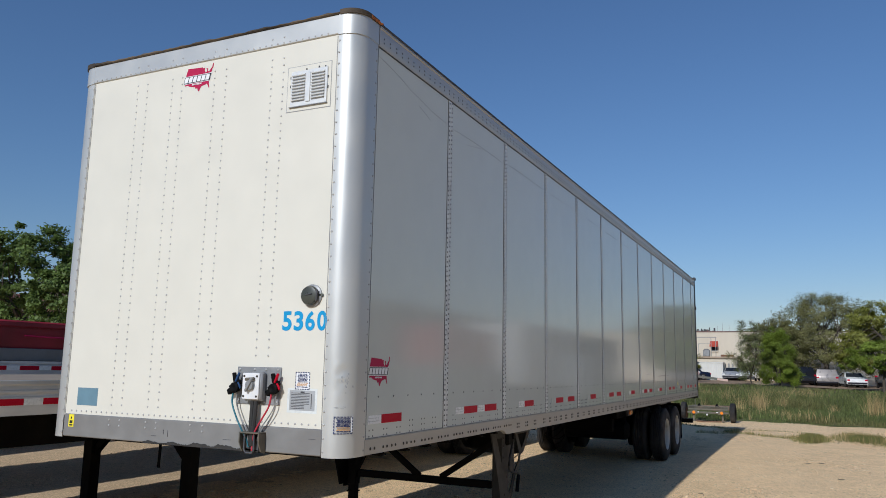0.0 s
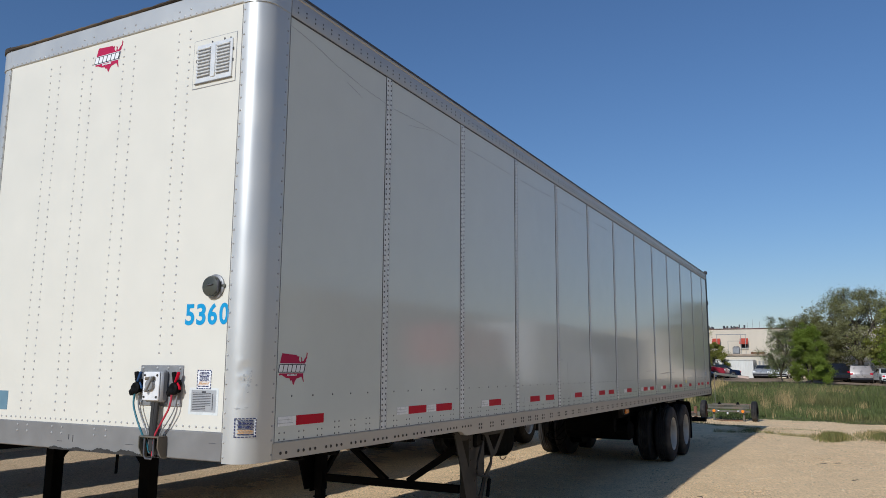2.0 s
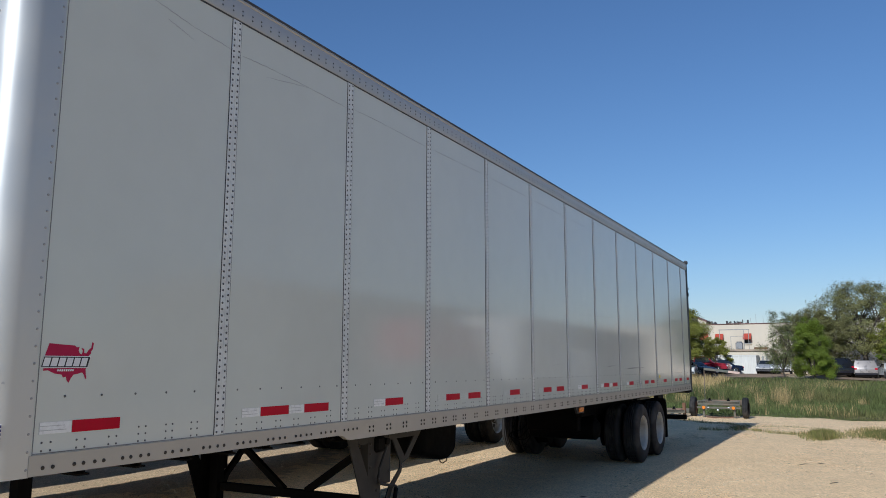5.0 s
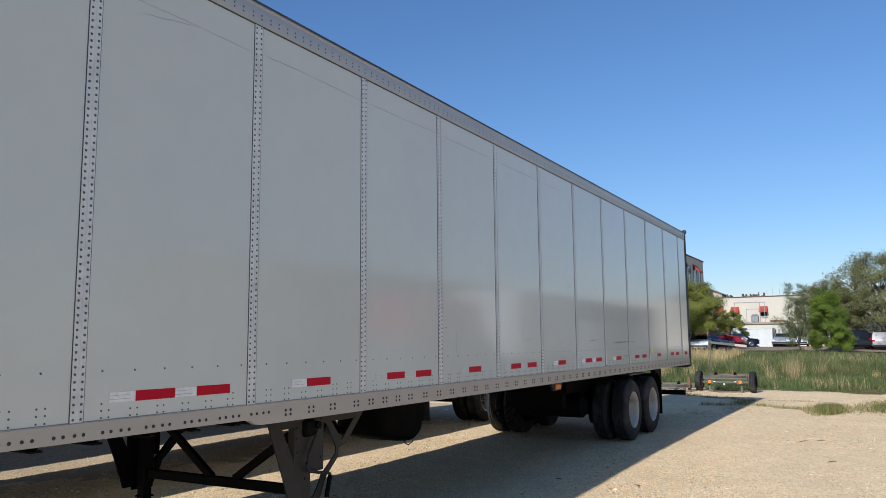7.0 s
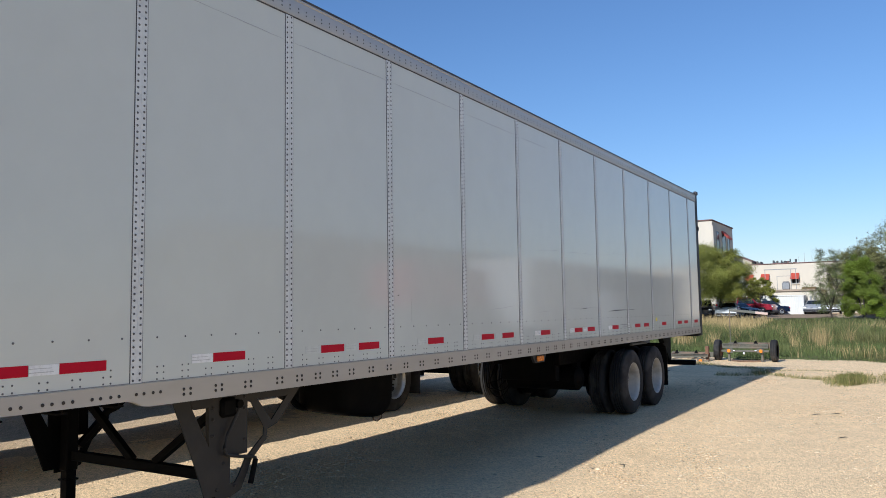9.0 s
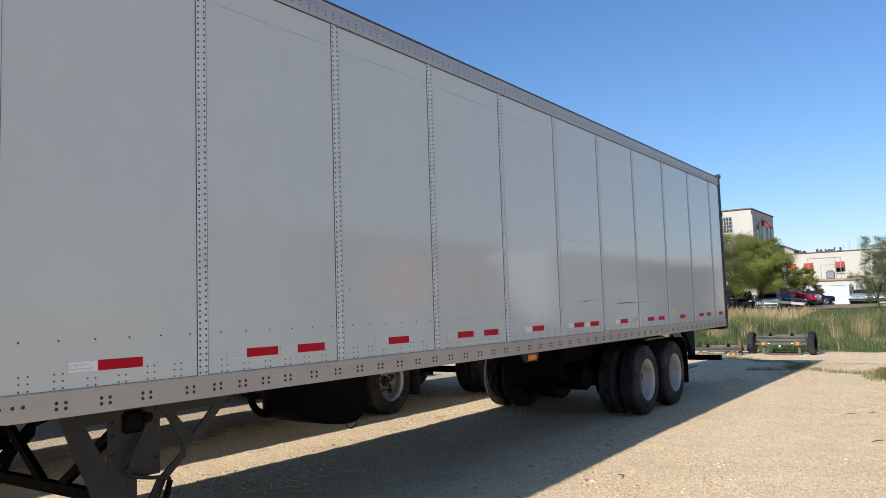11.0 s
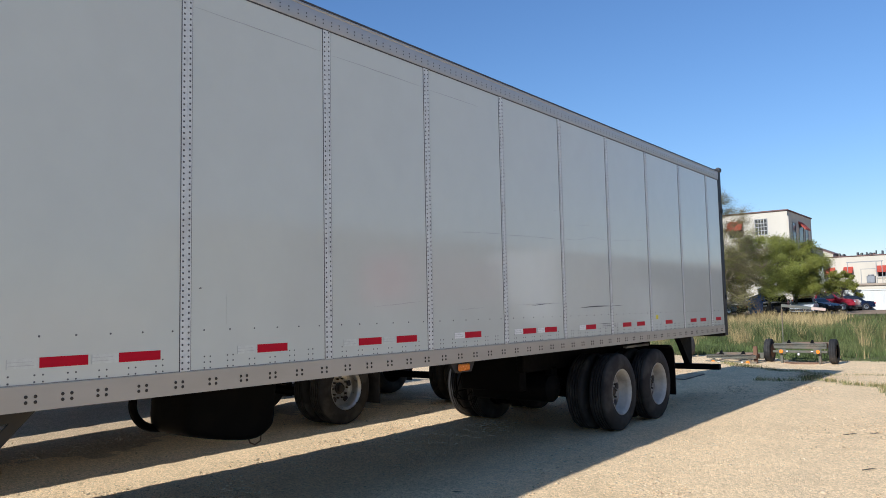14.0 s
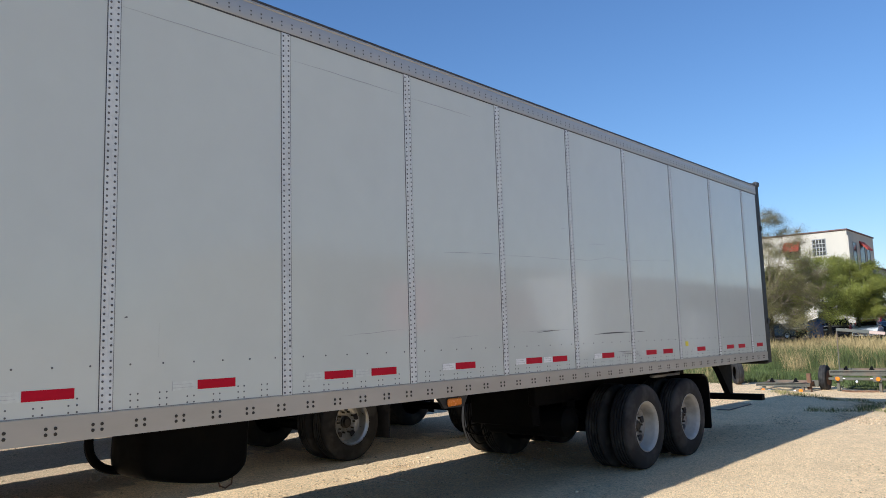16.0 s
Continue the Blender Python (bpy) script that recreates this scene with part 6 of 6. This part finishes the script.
part("cargo_box", Mesh().box(6.75, 9.1, 22.0, 28.5, 1.15, 3.42, 0.03), CORRUG, van)
for k in range(2):
    part("rear_door", Mesh().box(6.82 + k * 1.13, 7.90 + k * 1.13, 21.96, 21.997, 1.25, 3.34, 0.01), WHITEPL, van)
part("bumper", Mesh().box(6.5, 9.0, 21.85, 22.0, 0.55, 0.75, 0.02), GREYRAIL, van)
part("cab", Mesh().prism([(28.6, 0.6), (30.4, 0.6), (30.4, 1.4), (30.0, 2.4), (28.6, 2.4)], "x", 6.6, 8.9), WHITEPL, van)
for y in (23.6, 29.6):
    for x in (6.5, 8.72):
        part("wheel", Mesh().lathe((x, y, 0.46), (1, 0, 0), [(0, 0), (0, 0.41), (0.04, 0.46), (0.24, 0.46), (0.28, 0.41), (0.28, 0)], 18), RUBBER, van)
red = thing("red_van", (7.25, 17.2, 0), "tall red panel van parked nose away across the yard", "van")
REDVAN = paint("red_van_paint", (0.42, 0.04, 0.05), 0)
part("body", Mesh().prism([(15.0, 1.85), (19.1, 1.85), (18.7, 2.85), (15.1, 2.95), (15.0, 2.85)], "x", 6.5, 7.85), REDVAN, red)
part("lower_body", Mesh().prism([(15.0, 0.35), (20.0, 0.35), (20.0, 1.35), (19.3, 1.85), (15.0, 1.85)], "x", 6.48, 7.87), GREYRAIL, red, "grey lower half of the van")
part("bumper", Mesh().box(6.5, 7.85, 14.88, 15.0, 0.40, 0.60, 0.02), GREYRAIL, red)
for y in (15.9, 19.0):
    for x in (6.44, 7.70):
        part("wheel", Mesh().lathe((x, y, 0.36), (1, 0, 0), [(0, 0), (0, 0.32), (0.03, 0.36), (0.2, 0.36), (0.23, 0.32), (0.23, 0)], 18), RUBBER, red)


# ---- trees ----
def leaves(centres, radius, per, size, seed, flat=0.8):
    r = np.random.RandomState(seed)
    c = np.repeat(np.asarray(centres), per, axis=0)
    n = len(c)
    d = r.normal(size=(n, 3))
    d /= np.linalg.norm(d, axis=1)[:, None]
    rad = np.repeat(np.asarray(radius), per)[:, None] * r.uniform(0.25, 1.0, (n, 1)) ** 0.6
    p = c + d * rad * np.array([1, 1, flat]) + r.normal(0, 1, (n, 3)) * np.repeat(np.asarray(radius), per)[:, None] * 0.22
    out = p - np.asarray(centres).mean(axis=0)
    out /= np.linalg.norm(out, axis=1)[:, None] + 1e-6
    nrm = r.normal(0, 0.62, size=(n, 3)) + out * 0.8 + np.array([0, 0, 0.45])
    a = np.cross(nrm, r.normal(size=(n, 3)))
    a /= np.linalg.norm(a, axis=1)[:, None]
    b = np.cross(nrm, a)
    b /= np.linalg.norm(b, axis=1)[:, None]
    s = size * r.uniform(0.6, 1.4, (n, 1))
    v = np.stack([p - a * s, p + b * s * 0.55, p + a * s, p - b * s * 0.55], 1).reshape(-1, 3)
    return v, np.arange(n * 4).reshape(-1, 4)


def tree(at, h, spread, seed, leaf_mt, label, clumps=46, per=210, size=0.14, trunk=0.22, bare=0.0, low=0.3, dense=3.2, group="trees in the distance", bark=None, haze=1.0):
    """A tree: tapered trunk, limbs that fork to each clump of leaves, and an uneven crown."""
    r = random.Random(seed)
    x, y = at
    z = float(rise(x, y))
    t = thing("tree", (x, y, z), label, "tree", group)
    m = Mesh()
    base = Vector((x, y, z - 0.05))
    fork = base + Vector((r.uniform(-0.2, 0.2), r.uniform(-0.2, 0.2), h * low))
    m.tube([base, base.lerp(fork, 0.5) + Vector((r.uniform(-0.1, 0.1), 0, 0)), fork], [trunk, trunk * 0.8, trunk * 0.7], 9)
    cs, rs = [], []
    mains = []
    for k in range(6):
        a = 2 * math.pi * (k + r.random() * 0.7) / 6
        e = fork + Vector((math.cos(a) * spread * 0.55, math.sin(a) * spread * 0.55, h * r.uniform(0.2, 0.5)))
        mid = fork.lerp(e, 0.5) + Vector((0, 0, h * 0.06))
        m.tube([fork, mid, e], [trunk * 0.5, trunk * 0.34, trunk * 0.18], 6)
        mains.append((mid, e))
    count = int(clumps * dense)
    pads = max(9, count // 4)
    for k in range(pads):
        a, up = 2 * math.pi * (k * 0.382 + r.uniform(-0.06, 0.06)), (k + r.random()) / pads
        reach = (0.62 + 0.5 * math.sin(math.pi * (0.18 + 0.74 * up))) * (0.45 + 0.55 * r.random() ** 0.5) * (1 - 0.45 * up ** 3)
        w = spread * reach * r.uniform(0.8, 1.08)
        hub = Vector((x + math.cos(a) * w, y + math.sin(a) * w, z + h * (low * 0.85 + (0.95 - low * 0.85) * up * (1 - 0.12 * (w / spread) ** 2))))
        mid, e = min(mains, key=lambda q: (q[1] - hub).length)
        s = mid.lerp(e, r.uniform(0.2, 0.9))
        m.tube([s, s.lerp(hub, 0.5) + Vector((0, 0, 0.04 * h)), hub], [trunk * 0.16, trunk * 0.11, trunk * 0.06], 5)
        wide = spread * r.uniform(0.16, 0.32) * (1 - 0.25 * up)
        for q in range(count // pads):
            b, d = r.uniform(0, 2 * math.pi), wide * r.random() ** 0.6
            c = hub + Vector((math.cos(b) * d, math.sin(b) * d, h * 0.035 - 0.45 * d * d / max(wide, 0.1) * r.uniform(0.2, 0.8) + r.gauss(0, 0.035 * h)))
            if q % 2 == 0 or bare:
                m.tube([hub, hub.lerp(c, 0.55) + Vector((0, 0, 0.05)), c], [trunk * 0.06, trunk * 0.045, trunk * 0.02], 4)
            for j in range(int(6 * bare)):
                d2 = Vector((r.uniform(-1, 1), r.uniform(-1, 1), r.uniform(-0.15, 1))) * spread * 0.17
                m.tube([c, c + d2 * 0.6, c + d2 + Vector((0, 0, 0.06))], [0.014, 0.009, 0.004], 3)
            cs.append(tuple(c))
            rs.append(spread * r.uniform(0.06, 0.155) * haze)
    part("trunk", m, bark or BARK, t)
    vs, fs = leaves(cs, rs, int(per * 1.2), size * 0.62, seed, 0.55)
    part("crown", fast("crown", vs, fs, leaf_mt), leaf_mt, t)
    return t


tree((4.3, 84.0), 9.2, 5.3, 21, LEAFO, "broad olive-green tree in young leaf", 96, 170, 0.115, 0.36, bare=0.4, low=0.24, haze=1.35)
tree((9.8, 78.0), 8.0, 4.6, 22, LEAF, "broad green tree in leaf", 60, 160, 0.15, 0.3)
tree((-0.4, 80.0), 6.3, 3.2, 23, LEAFO, "small olive-green tree in young leaf", 52, 190, 0.10, 0.2, bare=0.4, low=0.18, haze=1.4)
tree((0.1, 70.0), 5.1, 1.35, 24, LEAFY, "bright green bushy tree at the lot's edge", 60, 330, 0.068, 0.12, bare=0.2, low=0.05, haze=2.3)
tree((-2.2, 70.0), 5.8, 1.55, 25, LEAFT, "thin sparse tree with visible branches", 46, 120, 0.05, 0.09, bare=1.0, low=0.10, haze=2.4)
tree((8.0, 68.0), 4.2, 2.6, 26, LEAFY, "bright green low tree at the lot's edge", 44, 220, 0.11, 0.14, low=0.42)
tree((-13.2, 70.3), 6.9, 4.3, 29, LEAF, "spreading green tree before the tall building", 76, 380, 0.072, 0.16, bare=0.3, low=0.32, dense=2.9, haze=1.55)
tree((-11.0, 70.8), 6.2, 2.9, 41, LEAFB, "ragged bright green tree before the tall building", 56, 380, 0.072, 0.14, bare=0.3, low=0.34, dense=2.8, haze=1.55)
tree((-10.2, 85.5), 3.9, 1.6, 30, LEAFB, "small green tree before the white annex", 24, 240, 0.085, 0.10, low=0.42, haze=1.5)
tree((-15.6, 62.0), 10.4, 3.9, 31, TWIG, "brownish budding tree with bare twigs", 100, 330, 0.05, 0.13, bare=1.2, low=0.10, bark=BARKL, haze=1.7)
tree((-20.0, 66.0), 9.2, 4.2, 32, TWIG, "brownish budding tree with bare twigs", 40, 120, 0.10, 0.2, bare=0.5, bark=BARKL, haze=1.4)
tree((-17.0, 68.0), 6.0, 3.3, 33, LEAFO, "olive-green tree before the tall building", 40, 120, 0.14, 0.2, low=0.55)
tree((-41.0, 27.5), 9.8, 4.2, 34, LEAFG, "dense green tree behind the flatbeds", 70, 150, 0.17, 0.3)
tree((-35.8, 26.5), 7.2, 2.9, 35, LEAFG, "green tree behind the flatbeds", 50, 150, 0.15, 0.22, low=0.56)
tree((-47.0, 25.0), 10.5, 4.5, 36, LEAFG, "dense green tree behind the flatbeds", 60, 110, 0.18, 0.3)


# ---- grass, straw and stones ----
def brink(x):
    return 26.2 + 0.35 * np.sin(x * 1.3) + 0.25 * np.sin(x * 3.1 + 1) - 0.06 * x


def blades(n, xr, yr, hr, wr, seed, keep=None, grow=0.0):
    r = np.random.RandomState(seed)
    x = r.uniform(*xr, n)
    y = yr[0] + (yr[1] - yr[0]) * r.uniform(0, 1, n) ** 1.35
    if keep is not None:
        k = keep(x, y, r)
        x, y = x[k], y[k]
    n = len(x)
    patch = 0.75 + 0.35 * np.sin(x * 0.9 + 1.3 * np.sin(y * 0.6)) * np.sin(y * 0.7 + 2)
    h = r.uniform(*hr, n) * patch
    if grow:
        h *= 0.22 + 0.78 * smooth01((y - yr[0] - 0.8 - 0.7 * np.sin(x * 0.8 + 0.5) - 0.4 * np.sin(x * 2.3)) / grow)
    w = r.uniform(*wr, n)
    a = r.uniform(0, 2 * np.pi, n)
    lean = r.normal(0, 0.28, (n, 2)) * h[:, None]
    z = rise(x, y)
    dx, dy = np.cos(a) * w / 2, np.sin(a) * w / 2
    mx, my = x + lean[:, 0] * 0.3, y + lean[:, 1] * 0.3
    v = np.stack([np.stack([x - dx, y - dy, z], 1), np.stack([x + dx, y + dy, z], 1),
                  np.stack([mx + dx * 0.8, my + dy * 0.8, z + h * 0.55], 1), np.stack([mx - dx * 0.8, my - dy * 0.8, z + h * 0.55], 1),
                  np.stack([x + lean[:, 0] + dx * 0.1, y + lean[:, 1] + dy * 0.1, z + h], 1), np.stack([x + lean[:, 0] - dx * 0.1, y + lean[:, 1] - dy * 0.1, z + h], 1)], 1).reshape(-1, 3)
    b = np.arange(n)[:, None] * 6
    f = np.concatenate([b + np.array([[0, 1, 2, 3]]), b + np.array([[3, 2, 4, 5]])], 0)
    return v, f


def field(x, y, r):
    return (y > brink(x) - 0.5 * r.uniform(0, 1, len(x)) ** 3) & (x > -0.33 * y - 2) & (x < 0.16 * y + 4)


def stuff(name, vf, material, label, category):
    return tagged(new(name, fast(name, vf[0], vf[1], material)), label, category, kind="stuff")


stuff("tall_grass", blades(60000, (-20, 13), (33.5, 47), (0.45, 0.98), (0.010, 0.024), 5, field, 2.5), GRASS, "tall uneven green grass behind the yard", "grass")
stuff("far_grass", blades(45000, (-28, 16), (44, 69), (0.12, 0.36), (0.03, 0.06), 6, field), GRASS, "tall green grass towards the lot", "grass")
stuff("short_grass", blades(100000, (-16, 11), (25.6, 37), (0.08, 0.36), (0.009, 0.022), 7, field, 1.2), MEADOW, "short bright grass along the gravel's edge", "grass")


def clumps(x, y, r):
    """Dry seed stalks in bunches."""
    q = np.random.RandomState(77)
    d = np.full(len(x), 9.0)
    for cx, cy, cr in zip(9 - 18 * q.uniform(0, 1, 20) ** 0.6, q.uniform(30.5, 46, 20), q.uniform(0.15, 0.45, 20)):
        d = np.minimum(d, (((x - cx) / cr) ** 2 + ((y - cy) / (cr * 1.4)) ** 2))
    return d < r.uniform(0.1, 1.3, len(x))


def tufts(x, y, r):
    t = np.sin(x * 0.55 + 0.7) * np.sin(y * 0.23 + x * 0.3 + 1.0) + 0.4 * np.sin(x * 2.1 + y)
    thin = smooth01((x + 7 + 0.12 * (y - 34)) / 7) * r.uniform(0.3, 1.2, len(x))
    return field(x, y, r) & (t > 0.25 + thin)


stuff("dry_stalks", blades(26000, (-28, 14), (33.5, 58), (0.5, 1.0), (0.010, 0.026), 8, tufts, 3.0), STRAW, "dry straw-coloured stalks among the grass", "dry grass")
stuff("dry_stragglers", blades(9000, (-14, 10), (27, 36), (0.25, 0.6), (0.006, 0.014), 15, tufts), STRAW, "scattered dry stems in the short grass", "dry grass")
stuff("seed_stalks", blades(120000, (-10, 9), (28, 47), (0.55, 1.15), (0.006, 0.014), 16, clumps), STRAW, "bunches of tall dry seed stalks in the grass", "dry grass")
stuff("straw_patch", blades(9000, (-17, -6), (48, 66), (0.4, 1.0), (0.02, 0.045), 9), STRAW, "patch of tall dry reeds before the cars", "dry grass")


def patch(x, y, r):
    a = ((x - 2.5) / 0.55) ** 2 + ((y - 19.3 - 0.3 * np.sin(x * 5)) / 1.5) ** 2
    b = ((x - 3.9) / 1.1) ** 2 + ((y - 20.2 - 0.4 * np.sin(x * 4)) / 1.8) ** 2
    line = 19.45 + 0.5 * np.exp(-((x - 0.7) / 0.35) ** 2) - 0.35 * smooth01((x - 0.9) / 0.8)
    c = np.where((x > -0.5) & (x < 2.3), ((y - line) / 0.42) ** 2 * 1.6 + 0.2 + 0.35 * np.sin(x * 7) ** 2, 9)
    d = ((x + 1.7) / 0.65) ** 2 + ((y - 23.0) / 0.45) ** 2 + 0.15
    e = ((x - 0.38) / 0.22) ** 2 + ((y - 20.5) / 0.7) ** 2
    g = np.where((x > 0.2) & (x < 2.6), ((y - 21.6 + 0.2 * np.sin(x * 3)) / 0.3) ** 2 * 2 + 0.55, 9)
    k = np.where((x > -2.5) & (x < 0.5), ((y - 23.2 + 0.55 * (x + 2.2) + 0.15 * np.sin(x * 6)) / 0.45) ** 2 * 1.7 + 0.15 + 0.4 * np.sin(x * 5 + 1) ** 2, 9)
    return np.minimum.reduce([a, b, c, d * 1.3, e, g, k]) < r.uniform(0.05, 1.25, len(x)) ** 1.6


def tuft(x, y, r):
    a = ((x - 2.5) / 0.30) ** 2 + ((y - 19.0) / 1.1) ** 2
    b = ((x - 3.8) / 0.5) ** 2 + ((y - 20.2) / 1.2) ** 2
    return np.minimum(a, b * 1.3) < r.uniform(0.1, 1.2, len(x))


stuff("grass_patch", blades(100000, (-3, 7), (17, 24), (0.02, 0.115), (0.005, 0.010), 10, patch), WEED, "low weedy grass patches on the gravel", "grass")
stuff("weed_tuft", blades(40000, (1.7, 5), (17.8, 20.4), (0.08, 0.22), (0.005, 0.010), 14, tuft), WEED, "taller yellow-green tuft on the gravel", "grass")
stuff("dry_stems", blades(14000, (-3, 7), (17, 24), (0.05, 0.22), (0.005, 0.009), 11, patch), STRAW, "dry stems in the weedy patches", "dry grass")


def stones(n, xr, yr, size, seed, patchy=False):
    r = np.random.RandomState(seed)
    c = np.stack([r.uniform(*xr, n), yr[0] + (yr[1] - yr[0]) * r.uniform(0, 1, n) ** 1.2, np.zeros(n)], 1)
    c[:, 2] = rise(c[:, 0], c[:, 1]) - 0.008
    if patchy:
        f = np.sin(c[:, 0] * 1.3 + 1.7 * np.sin(c[:, 1] * 0.5)) * np.sin(c[:, 1] * 0.8 + c[:, 0] * 0.5) + 0.35 * np.sin(c[:, 0] * 4.1 + c[:, 1] * 3)
        c = c[f > r.uniform(0.1, 0.9, n)]
        n = len(c)
    s = size * r.gamma(2.0, 0.5, (n, 1)) + 0.004
    base = np.array([[1, 0, 0], [0, 1, 0], [-1, 0, 0], [0, -1, 0], [0, 0, 0.5], [0, 0, -0.6]])
    v = base[None] * s[:, None] * r.uniform(0.6, 1.3, (n, 6, 3))
    a = r.uniform(0, 2 * np.pi, n)
    ca, sa = np.cos(a)[:, None], np.sin(a)[:, None]
    v = np.stack([v[..., 0] * ca - v[..., 1] * sa, v[..., 0] * sa + v[..., 1] * ca, v[..., 2]], 2) + c[:, None]
    f = np.array([[0, 1, 4], [1, 2, 4], [2, 3, 4], [3, 0, 4], [1, 0, 5], [2, 1, 5], [3, 2, 5], [0, 3, 5]])
    return v.reshape(-1, 3), (np.arange(n)[:, None, None] * 6 + f[None]).reshape(-1, 3)


stuff("loose_stones", stones(42000, (-8, 6), (2, 24), 0.0054, 12), STONE, "loose pale gravel stones", "stones")
stuff("coarse_stones", stones(130000, (-3, 7), (3, 23), 0.0078, 15, True), PALE, "patches of coarser pale stones", "stones")
stuff("loose_stones", stones(9000, (-14, -2), (3, 14), 0.007, 13), STONE, "loose pale gravel stones", "stones")
m = Mesh()
rnd = random.Random(20)
for k in range(16):
    x, y, a = rnd.uniform(-1, 5), rnd.uniform(6, 22), rnd.uniform(0, 3.1)
    l = rnd.uniform(0.05, 0.22)
    m.tube([(x, y, 0.008), (x + math.cos(a) * l / 2, y + math.sin(a) * l / 2, 0.022), (x + math.cos(a + 0.4) * l, y + math.sin(a + 0.4) * l, 0.01)], [0.005, 0.006, 0.003], 4)
tagged(part("fallen_twigs", m, BARK), "short fallen twigs lying on the gravel", "twigs", kind="stuff")
